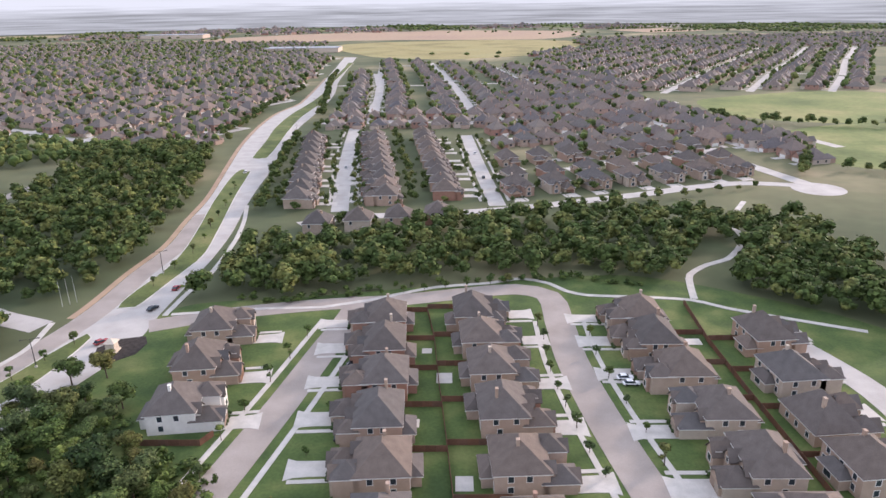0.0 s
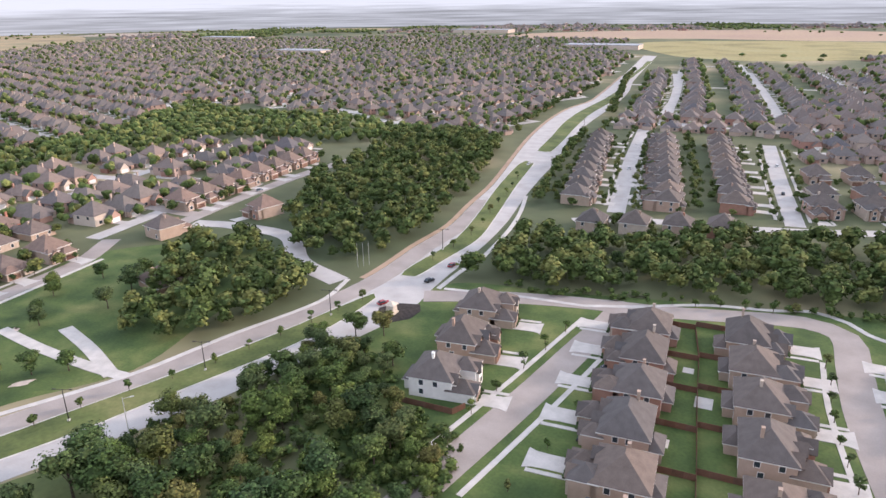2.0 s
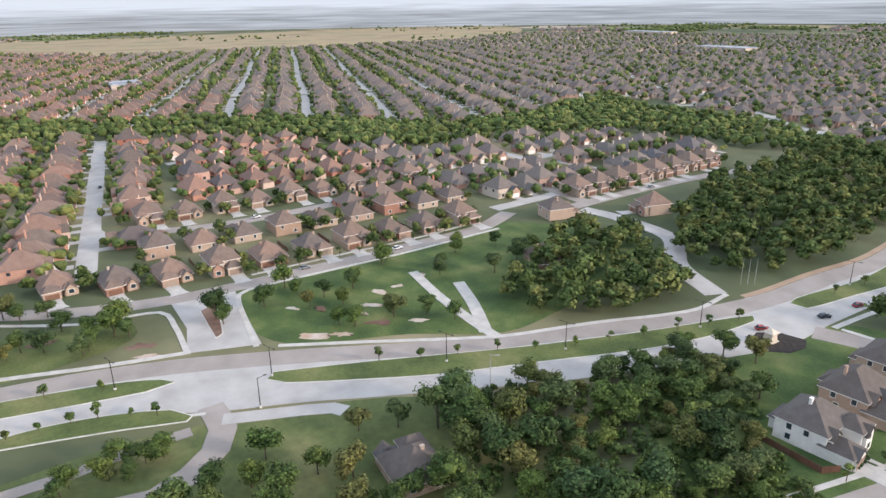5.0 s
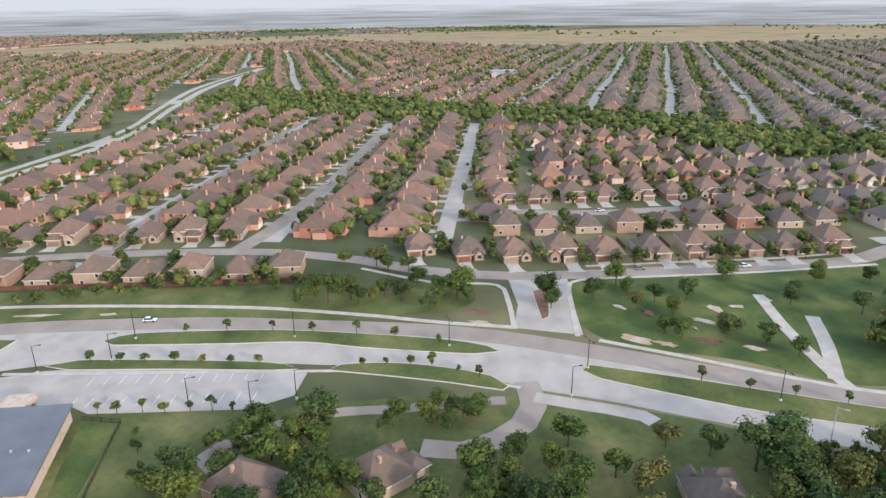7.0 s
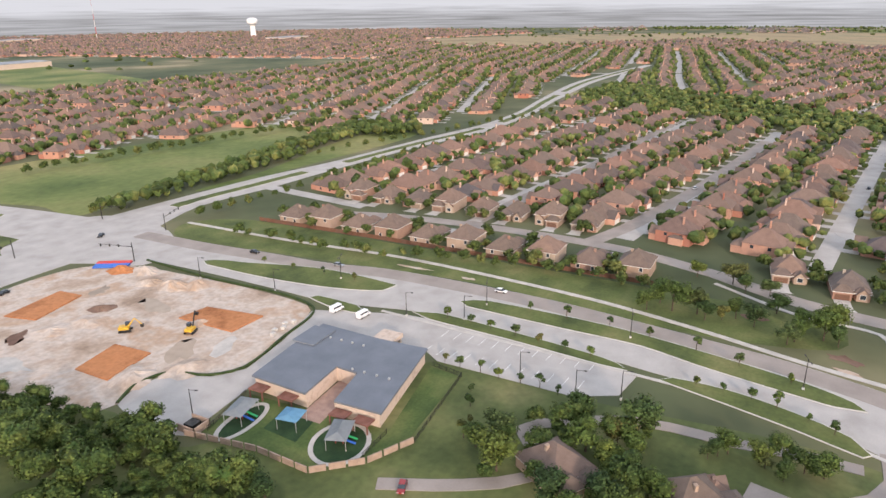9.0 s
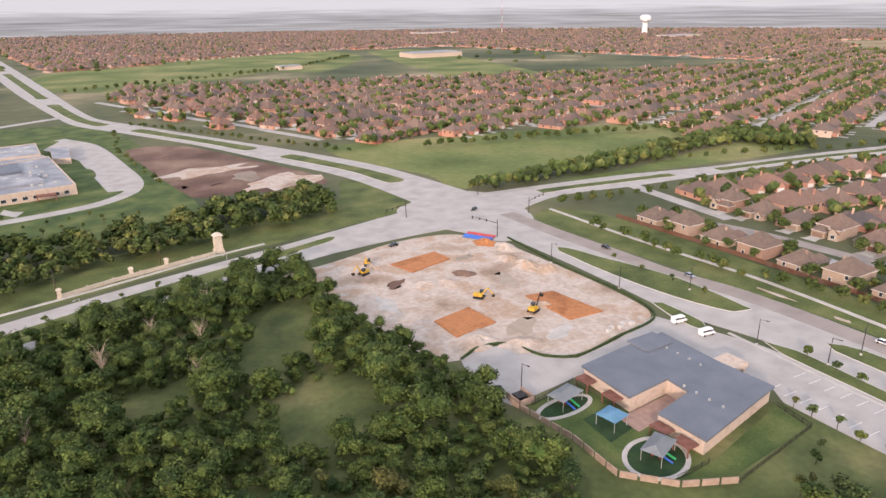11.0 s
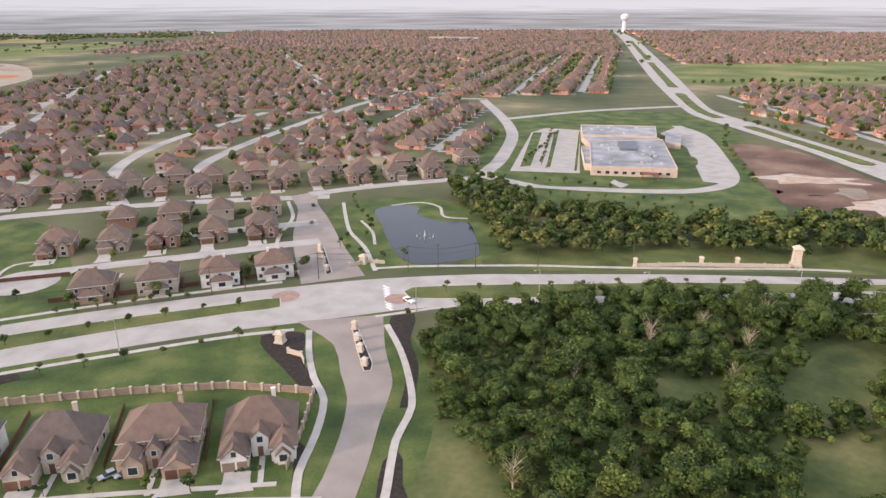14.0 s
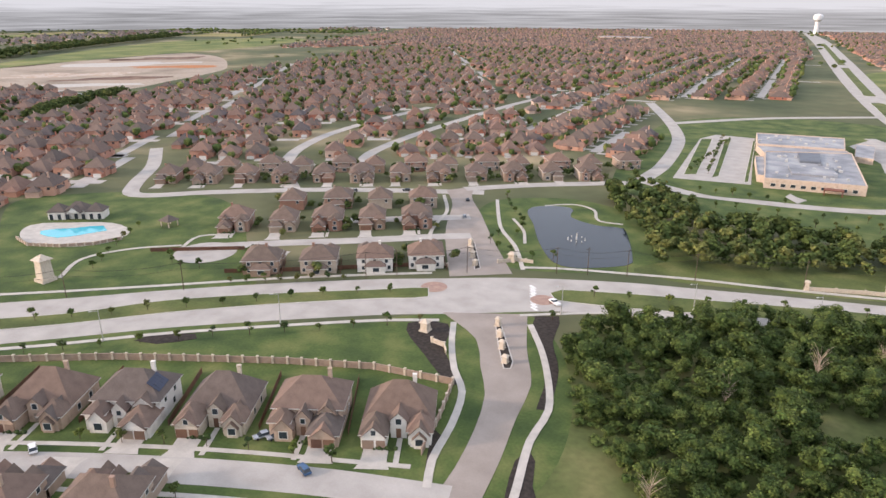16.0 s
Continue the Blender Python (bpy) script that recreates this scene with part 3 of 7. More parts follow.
for p in ([(-120, -235), (-143, -238), (-144, -227), (-123, -222)], [(-107, -179), (-123, -182), (-124, -167), (-107, -165)], [(-146, -179), (-157, -177), (-160, -154), (-146, -155)]):
    area("soil_pad", p, 0.5, ORANGE_SOIL, "flat pad of orange soil", "soil pad", 0.45, rounded=False)
area("parking", DAYCARE_LOT, 0.115, CONCRETE, "white concrete car park of the nursery", "parking lot", rounded=False)

# traffic islands
ISLANDS = [[(-119, 217), (-113, 218), (-110, 240), (-107, 269), (-111, 300), (-122, 367), (-130, 424), (-137, 430), (-138, 410), (-131, 356), (-123, 310), (-118, 277), (-117, 255), (-120, 228)],
           [(-140, 463), (-130, 463), (-133, 511), (-138, 562), (-143, 641), (-142, 723), (-146, 820), (-154, 856), (-154, 749), (-157, 654), (-154, 585), (-146, 518)],
           [(-160, 890), (-166, 890), (-180, 1150), (-188, 1250), (-178, 1250), (-170, 1100)],
           [(-117, 195), (-118, 175), (-123, 152), (-136, 117), (-146, 90), (-156, 70), (-166, 52), (-171, 48), (-174, 51), (-165, 75), (-157, 94), (-145, 123), (-132, 160), (-125, 184), (-120, 198)],
           [(-201, -99), (-206, -90), (-205, -47), (-200, -17), (-193, 12), (-188, 23), (-184, 26), (-183, 18), (-190, -16), (-195, -34), (-196, -59), (-198, -95)],
           [(-191, -214), (-198, -195), (-206, -162), (-204, -127), (-197, -129), (-191, -147), (-188, -172), (-188, -200)],
           [(-186, -110), (-189, -101), (-187, -74), (-183, -43), (-178, -34), (-178, -42), (-181, -72), (-183, -102)],
           [(-177, -25), (-180, -22), (-180, -7), (-176, 9), (-170, 22), (-164, 26), (-162, 24), (-167, 10), (-172, -7)],
           [(-116, -281), (-98, -279), (-71, -272), (-20, -259), (24, -245), (55, -235), (78, -226), (80, -221), (76, -216), (52, -222), (23, -232), (-19, -246), (-68, -262), (-96, -272)],
           [(117, -196), (131, -186), (162, -162), (189, -138), (211, -115), (262, -70), (270, -77), (218, -121), (197, -146), (168, -170), (136, -193), (121, -203)],
           [(-178, -124), (-176, -134), (-180, -150), (-183, -148), (-182, -130)]]
def median_between(left, right, y0, y1, half, axis=1):
    """A long grassy island along the middle of a road."""
    c = (resample(smooth_line(left), 300) + resample(smooth_line(right), 300)) / 2
    c = np.array([q for q in c if y0 < q[axis] < y1])[::4]
    a, b = offset(c, half), offset(c, -half)
    island("median", [tuple(q) for q in a] + [tuple(q) for q in b[::-1]], 0.08, "long grassy kerbed median between carriageways")


for y0, y1 in ((-480, -350), (-660, -505), (-930, -700), (-1420, -960), (-2300, -1460)):
    median_between(A2_L, A2_R, y0, y1, 6.0)
for x0, x1 in ((-350, -245), (-540, -372), (-780, -570), (-1150, -810)):
    median_between(D_L, D_R, x0, x1, 3.6, 0)
for p in ISLANDS:
    island("median", p, 0.08, "grassy kerbed median between carriageways")
tagged(part("pond", area_mesh(POND, 0.12, 0.1), WATER), "dark still pond with reflections", "pond", kind="structure")


# ---------------------------------------------------------------- houses
def hip(bm, x0, y0, x1, y1, z, pitch=0.75, over=0.5, mat=0):
    x0, y0, x1, y1 = x0 - over, y0 - over, x1 + over, y1 + over
    z -= 0.15
    w, d = x1 - x0, y1 - y0
    r = min(w, d) / 2
    h = r * pitch
    if w >= d:
        ridge = [(x0 + r * 0.98, (y0 + y1) / 2), (x1 - r * 0.98, (y0 + y1) / 2)]
    else:
        ridge = [((x0 + x1) / 2, y0 + r * 0.98), ((x0 + x1) / 2, y1 - r * 0.98)]
    b = [bm.verts.new(p) for p in ((x0, y0, z), (x1, y0, z), (x1, y1, z), (x0, y1, z))]
    e = [bm.verts.new((v.co.x, v.co.y, z + 0.22)) for v in b]
    t = [bm.verts.new((*p, z + 0.22 + h)) for p in ridge]
    fs = [b[::-1]] + [(b[i], b[(i + 1) % 4], e[(i + 1) % 4], e[i]) for i in range(4)]
    if w >= d:
        fs += [(e[0], e[1], t[1], t[0]), (e[1], e[2], t[1]), (e[2], e[3], t[0], t[1]), (e[3], e[0], t[0])]
    else:
        fs += [(e[0], e[1], t[0]), (e[1], e[2], t[1], t[0]), (e[2], e[3], t[1]), (e[3], e[0], t[0], t[1])]
    for k, f in enumerate(fs):
        bm.faces.new(f).material_index = mat + (k < 5)
    return z + 0.22 + h


def gable(bm_roof, bm_wall, x0, y0, x1, y1, z, pitch=0.9, over=0.4):
    """A gable whose ridge runs along y, with its wall triangle at y0."""
    xm, h = (x0 + x1) / 2, (x1 - x0) / 2 * pitch
    v = [bm_wall.verts.new(p) for p in ((x0, y0, z), (x1, y0, z), (xm, y0, z + h))]
    bm_wall.faces.new(v)
    o = over
    for s in (-1, 1):
        xe = xm + s * ((x1 - x0) / 2 + o)
        ze = z - o * pitch
        a = [(xe, y0 - o, ze), (xm, y0 - o, z + h), (xm, y1, z + h), (xe, y1, ze)]
        p = [bm_roof.verts.new((q[0], q[1], q[2] + 0.18)) for q in a] + [bm_roof.verts.new(q) for q in a]
        for f in ((0, 1, 2, 3), (7, 6, 5, 4), (0, 4, 5, 1), (1, 5, 6, 2), (2, 6, 7, 3), (3, 7, 4, 0)):
            bm_roof.faces.new([p[i] for i in f])


def window_meshes(w, h):
    bm = bmesh.new()
    rings = []
    for y, o, lo, hi in ((-0.07, 0.14, -0.12, 0.14), (-0.07, 0.0, 0.0, 0.0), (0.02, 0.0, 0.0, 0.0), (0.02, 0.14, -0.12, 0.14)):
        rings.append([bm.verts.new(p) for p in ((-w / 2 - o, y, lo), (w / 2 + o, y, lo), (w / 2 + o, y, h + hi), (-w / 2 - o, y, h + hi))])
    for r in range(4):
        for k in range(4):
            bm.faces.new((rings[r][k], rings[r][(k + 1) % 4], rings[(r + 1) % 4][(k + 1) % 4], rings[(r + 1) % 4][k]))
    bmesh.ops.recalc_face_normals(bm, faces=bm.faces)
    return bm, boxes((-w / 2, -0.02, 0, w / 2, 0.03, h))


WINDOW_CACHE = {}


def window(parent, x, y, z, turn, w=1.2, h=1.5):
    key = (w, h)
    m = pose(x, y, z, 0, 0, turn)
    if key not in WINDOW_CACHE:
        f, g = window_meshes(w, h)
        a = part("window", f, TRIM, parent, m=m)
        b = part("pane", g, GLASS, a)
        WINDOW_CACHE[key] = (a, b)
    else:
        a, b = WINDOW_CACHE[key]
        share("pane", b, share("window", a, parent, m), Matrix())


TILES = [ROOF]     # the shingle in use


def house(label, volumes, gables=(), wall=None, garage=None, door=None, windows=(), chimney=None, pitch=0.75, group="houses of the estate", flip=1):
    """volumes: x0, y0, x1, y1, height; the street lies towards -y."""
    root = new("house")
    tagged(root, label, "house", group)
    wb = bmesh.new()
    for k, (x0, y0, x1, y1, h) in enumerate(volumes):
        if flip < 0:
            x0, x1 = -x1, -x0
        box(wb, x0, y0, 0, x1, y1, h)
        rb = bmesh.new()
        hip(rb, x0, y0, x1, y1, h, pitch)
        part("main_roof" if k == 0 else "wing_roof", rb, [TILES[0], TRIM], root)
    bays = bmesh.new()
    for x0, y0, x1, y1, h, pt in gables:
        if flip < 0:
            x0, x1 = -x1, -x0
        box(bays, x0, y0, 0, x1, y1, h)
        rb = bmesh.new()
        gable(rb, bays, x0, y0, x1, y1, h, pt)
        part("gable_roof", rb, TILES[0], root)
    bmesh.ops.remove_doubles(bays, verts=bays.verts, dist=0.002)
    part("wall", wb, wall or BRICK, root)
    part("bay_wall", bays, wall or BRICK, root)
    if garage:
        for gx, gy, gw in garage:
            gx *= flip
            bm = boxes(*[(gx - gw / 2, gy - 0.06, 0.05 + k * 0.56, gx + gw / 2, gy + 0.02, 0.58 + k * 0.56) for k in range(4)])
            part("garage_door", bm, GARAGE, root)
    if door:
        part("front_door", boxes((door[0] * flip - 0.55, door[1] - 0.06, 0.1, door[0] * flip + 0.55, door[1] + 0.03, 2.4)), GARAGE, root)
    for w in windows:
        x, y, z, turn = w[:4]
        window(root, x * flip, y, z, turn * (flip if turn in (90, -90) else 1), *w[4:])
    if chimney:
        x, y, z0, z1 = chimney
        bm = boxes((x * flip - 0.45, y - 0.35, z0, x * flip + 0.45, y + 0.35, z1), (x * flip - 0.52, y - 0.42, z1, x * flip + 0.52, y + 0.42, z1 + 0.15))
        part("chimney", bm, wall or BRICK, root)
    return root


def house_two_storey(flip=1, wall=None, label="two-storey brick house with a grey hipped shingle roof"):
    return house(label, [(-7, -3.5, 7, 8.5, 5.7), (-7, -8, -0.8, -2, 5.5), (0.8, -9.5, 7, -2, 3.0), (-3.5, 7, 4, 11, 3.0)],
                 [(-5.6, -8.8, -1.8, -3, 4.9, 1.0), (1.5, -10.1, 6.3, -6, 2.7, 0.8), (2.4, -4.6, 6.0, 1.5, 5.2, 0.95)], wall, [(3.9, -10.1, 4.4)], (0.0, -3.5),
                 [(-3.7, -8.8, 0.8, 0, 1.8, 1.7), (-3.7, -8.8, 3.4, 0, 1.2, 1.4), (4.2, -4.6, 3.9, 0, 1.8, 1.3), (-4.5, 8.5, 1, 180), (-4.5, 8.5, 3.7, 180), (0, 8.5, 3.7, 180), (4.6, 8.5, 3.7, 180), (5.6, 8.5, 1, 180),
                  (7, 1, 3.7, 90), (7, 5, 1, 90), (7, 5, 3.7, 90), (-7, 0, 3.7, -90), (-7, 5, 1, -90), (-7, 5, 3.7, -90), (0.5, 11, 0.9, 180, 2.4, 1.6)],
                 (2, 3, 8.5, 11.0), 0.72, flip=flip)


def house_wide(flip=1, wall=None, label="large brick house with a steep brown-grey hipped roof"):
    return house(label, [(-8, -4, 7.5, 7.5, 5.6), (-8, -10, -1.5, -3, 3.1), (3, -7.5, 7.5, -3, 4.2), (0, 6, 7, 10.5, 3.0)],
                 [(2.2, -8.6, 6.2, -3, 3.4, 1.15), (-1.2, -6.2, 2, -1, 4.6, 1.2), (-7.4, -10.6, -2.1, -6, 2.9, 0.8), (-6.8, -5.0, -2.6, 1, 5.2, 0.95)], wall, [(-6.05, -10.6, 2.3), (-3.45, -10.6, 2.3)], (0.4, -6.2),
                 [(4.2, -8.6, 0.8, 0, 1.8, 1.7), (0.4, -6.2, 3.1, 0, 1.0, 1.2), (-4.7, -5.0, 3.9, 0, 1.8, 1.3), (-5, 7.5, 0.9, 180), (-5, 7.5, 3.7, 180), (-1, 7.5, 3.7, 180), (4, 7.5, 3.9, 180), (3.5, 10.5, 0.8, 180, 2.4, 1.7),
                  (7.5, -1, 1, 90), (7.5, 3, 3.7, 90), (7.5, 0, 3.7, 90), (-8, -1, 3.7, -90), (-8, 4, 3.7, -90), (-8, 3, 1, -90)],
                 (-4, 3.5, 8, 11.4), 0.8, flip=flip)


def house_steep(flip=1, wall=None, label="tan brick house with steep gables and a brown roof"):
    return house(label, [(-7.5, -3, 7.5, 9, 3.6), (-7.5, -8.5, -2, -2, 3.4), (2.5, -7, 7.5, -2, 3.4)],
                 [(-7.2, -9, -2.3, -3, 3.3, 0.95), (-1.6, -4.6, 2.0, 2, 4.6, 1.0), (3, -7.8, 7, 0, 3.3, 1.05), (3.8, -8.4, 6.2, -5, 2.6, 1.1)], wall, [(-5.9, -9, 2.5), (-3.2, -9, 2.0)], (0.2, -4.6),
                 [(5, -8.4, 0.8, 0, 1.6, 1.6), (0.2, -4.6, 3.4, 0, 1.2, 1.4), (-4.7, -9, 3.5, 0, 1.0, 1.2), (-4, 9, 0.9, 180), (0, 9, 0.9, 180), (4.5, 9, 0.9, 180), (7.5, 0, 0.9, 90), (7.5, 5, 0.9, 90), (-7.5, 1, 0.9, -90), (-7.5, 6, 0.9, -90)],
                 (3, 5, 7.0, 10.4), 1.0, flip=flip)


def house_plain(flip=1, wall=None, label="brick house with a plain hipped roof", tall=5.4):
    return house(label, [(-6, -4, 6, 9, tall), (-6, -7.5, 0, -3, min(tall, 3.2)), (1, -6, 6, -3, tall - 0.4)],
                 [(1.5, -6.8, 5.5, -4, min(3.6, tall - 0.6), 1.0)], wall, [(-3, -7.5, 4.8)], None,
                 [(3.5, -6.8, 0.9, 0, 1.8, 1.6), (-3, 9, 0.9, 180), (3, 9, tall - 1.9, 180)],
                 (-2, 3, tall + 2, tall + 4.6), 0.78, flip=flip)


PROTOS = {}


GARAGE_AT = {"two": (3.9, 9.5, 5.6), "wide": (-4.7, 10, 6.2), "steep": (-4.7, 9, 6.0), "plain": (-3, 7.5, 5.2), "low": (-3, 7.5, 5.2)}


def frontage(kind, x, y, turn, flip, dist):
    """The drive from the garage to the street, and a path from the door."""
    gx, gy, gw = GARAGE_AT[kind]
    gx *= flip
    bm = bmesh.new()
    rows = [(-gy + 0.3, gw / 2), (-(gy + dist) / 2, gw / 2), (-dist + 1.5, gw / 2 + 0.2), (-dist - 0.6, gw / 2 + 1.1)]
    band(bm, [(gx - w, v) for v, w in rows], [(gx + w, v) for v, w in rows], 0.13, 0.12)
    drive = tagged(part("driveway", bm, WALKWAY, m=pose(x, y, 0, 0, 0, turn)), "pale concrete driveway", "driveway", kind="structure")
    if kind in ("two", "wide", "steep"):
        px = -gx * 0.12
        bm = bmesh.new()
        band(bm, [(px - 0.65, -5.5), (px - 0.65, -dist + 0.4)], [(px + 0.65, -5.5), (px + 0.65, -dist + 0.4)], 0.14, 0.12)
        tagged(part("garden_path", bm, WALKWAY, m=pose(x, y, 0, 0, 0, turn)), "narrow concrete garden path", "path", kind="structure")
        # planted bed along the front wall
        bm = boxes((-px * 4 - 3.2, -10.6, 0, -px * 4 + 2.6, -9.6, 0.12))
        for k in range(9):
            cx, s = -px * 4 - 2.9 + k * 0.65, 0.32 + 0.16 * ((k * 7) % 3)
            bmesh.ops.create_icosphere(bm, subdivisions=1, radius=s, matrix=pose(cx, -10.1 + 0.2 * ((k * 5) % 3 - 1), 0.1 + s * 0.6))
        tagged(part("flower_bed", bm, HEDGE, m=pose(x, y, 0, 0, 0, turn)), "low planted bed with clipped shrubs", "flower bed")


def put_house(kind, x, y, facing, flip=1, wall=None, scale=1.0, label=None, dist=17.0):
    """facing: the way from the house to its street."""
    fn = {"two": house_two_storey, "wide": house_wide, "steep": house_steep, "plain": house_plain, "low": lambda flip, wall, **k: house_plain(flip, wall, tall=3.2, **k)}[kind]
    turn = math.degrees(math.atan2(facing[0], -facing[1]))
    TILES[0] = ROOF_BROWN if y < 0 or x < -150 else ROOF
    key = (kind, flip, wall.name if wall else "", TILES[0].name)
    if key not in PROTOS:
        PROTOS[key] = fn(flip, wall)
        ob = PROTOS[key]
        ob.matrix_basis = pose(x, y, 0.0, 0, 0, turn) @ Matrix.Diagonal((scale, scale, scale, 1))
    else:
        first = PROTOS[key]
        ob = copy_thing(first, pose(x, y, 0.0, 0, 0, turn))
        ob.scale = (scale, scale, scale)
    if label:
        ob["label"] = label
    if dist:
        frontage(kind, x, y, turn, flip, dist)
    HOUSE_SPOTS.append((x, y))
    return ob


WALL_BEIGE = shader("beige_brick", [(0.38, 0.28, 0.21), (0.46, 0.35, 0.27), (0.42, 0.30, 0.23)], 0.6, 7.0, 0.9, 0.4, mottle=0.18)
HOUSE_SPOTS = []
SOLAR_HOMES = []
KINDS = ["two", "wide", "two", "steep"]
# rows: list of spots, facing, kinds
rng = random.Random(5)
NORTH_ROWS = [([(-74, 196), (-72, 173), (-69, 150)], (1, 0.12), ["two", "wide", "two"]),
              ([(-25, 201), (-23, 183), (-22, 164), (-21, 145), (-19, 126), (-17, 106)], (-1, -0.05), ["two", "wide", "two", "wide", "two", "wide"]),
              ([(7, 205), (10, 187), (12, 169), (13, 149), (16, 127), (18, 106)], (1, 0.05), ["wide", "two", "two", "wide", "two", "two"]),
              ([(57, 203), (58, 186), (60, 167), (63, 147), (66, 127), (68, 107)], (-1, 0.0), ["two", "wide", "two", "two", "wide", "two"]),
              ([(95, 188), (93, 165), (92, 145), (92, 126)], (1, 0.1), ["wide", "two", "steep", "two"])]
for (spots, face, kinds), dist in zip(NORTH_ROWS, (18, 19.5, 18.5, 20, 14.5)):
    for k, (p, kd) in enumerate(zip(spots, kinds)):
        white = p == (-69, 150)
        put_house(kd, *p, face, 1 if k % 2 else -1, RENDER_WHITE if white else None, label="white painted two-storey house with a grey hipped roof" if white else None, dist=dist)
for k, (p, kd) in enumerate(zip([(187, -70), (165, -83), (145, -94), (124, -104), (103, -114), (82, -123)], ["wide", "steep", "wide", "steep", "wide", "steep"])):
    home = put_house(kd, *p, (-0.45, 0.89), 1 if k % 2 else -1, (STONE_PALE, WALL_BEIGE, RENDER_WHITE)[k % 3], 1.12, "tan stone and brick house with steep brown gables")
    if k in (0, 2):
        SOLAR_HOMES.append(home)
def solar_array(home, x, y, z, slope, cols, rows):
    """Dark panels laid on the roof slope that falls towards +x."""
    for a in range(cols):
        for c in range(rows):
            m = home.matrix_basis @ pose(x, y, z) @ Matrix.Rotation(slope, 4, "Y") @ pose((c - rows / 2 + 0.5) * 1.75, (a - cols / 2 + 0.5) * 1.05, 0.1)
            b = boxes((-0.85, -0.5, 0, 0.85, 0.5, 0.06))
            tagged(part("solar_panel", b, SOLAR, m=m), "dark blue solar panel on a shingle roof", "solar panel", "roof solar panels")


for home in SOLAR_HOMES:
    solar_array(home, 5.9, 0.6, 7.8, math.atan(0.8), 5, 2)
for p in [(158, -45), (138, -56), (118, -67)]:
    put_house("wide", *p, (0.45, -0.89))
for k, p in enumerate([(190, -189), (171, -201), (153, -214), (137, -227)]):
    put_house("two", *p, (0.55, -0.84), 1 if k % 2 else -1, RENDER_WHITE if k > 1 else None)
for k, p in enumerate([(239, -222), (218, -232), (202, -245), (184, -256), (167, -269)]):
    put_house(("two", "plain")[k % 2], *p, (-0.55, 0.84), 1 if k % 2 else -1)
for k, p in enumerate([(240, -264), (221, -278), (202, -289), (183, -301)]):
    put_house(("plain", "two")[k % 2], *p, (0.55, -0.84), 1 if k % 2 else -1)
for k in range(-4, 8):
    put_house(("plain", "two")[k % 2], 262 - k * 19.5, -316 - k * 12.3, (-0.55, 0.84), 1 if k % 3 else -1)
for k in range(-3, 9):
    put_house(("two", "plain")[k % 2], 270 - k * 19.5, -347 - k * 12.3 + (6 if k % 2 else 0), (0.55, -0.84), 1 if k % 2 else -1)
for x, y in ((-266, 43), (-269, 24), (-277, 4)):
    put_house("low", x, y, (1, 0.1))
for k in range(7):
    put_house("low" if k % 3 else "plain", -264, 62 + k * 19.2, (1, 0), 1 if k % 2 else -1)
for k in range(8):
    put_house("low" if k % 3 else "plain", -305, -212 + k * 18.5, (1, 0), 1 if k % 2 else -1, dist=14)
for k in range(-3, 7):
    put_house("low" if k % 2 else "plain", -258, -160 + k * 18.5, (-1, 0), 1 if k % 2 else -1)
for k in range(9):
    put_house("low" if k % 3 else "plain", -302 + (k % 2), 44 + k * 18.8, (-1, 0), 1 if k % 2 else -1)
for k in range(9):
    put_house("low" if k % 2 else "plain", -351, 50 + k * 18.5, (1, 0), 1 if k % 2 else -1)
for k in range(8):
    put_house("plain", -268 - k * 0.8, 258 + k * 16.5, (1, 0), 1 if k % 2 else -1)
for k in range(4):
    put_house("plain", -64 + k * 18.5, 305 + k * 4.5, (0, 1))
for k in range(10):
    put_house("plain", -80 - k * 2.7, 345 + k * 27.5 * 0.68, (1, 0), 1 if k % 2 else -1)
    put_house("two", -39 - k * 2.6, 350 + k * 27.5 * 0.68, (-1, 0), 1 if k % 2 else -1)
    put_house("plain", -3 - k * 2.2, 358 + k * 27.5 * 0.68, (1, 0), 1 if k % 2 else -1)
for k in range(7):
    put_house("two", 34 + k * 22.5, 366 + k * 6.7, (0.27, -0.96), 1 if k % 2 else -1)
    put_house("plain", 34 + k * 22.5, 396 + k * 6.7, (-0.27, 0.96), 1 if k % 2 else -1)
    put_house("plain", 34 + k * 21.5, 436 + k * 6.0, (0.27, -0.96), 1 if k % 2 else -1)


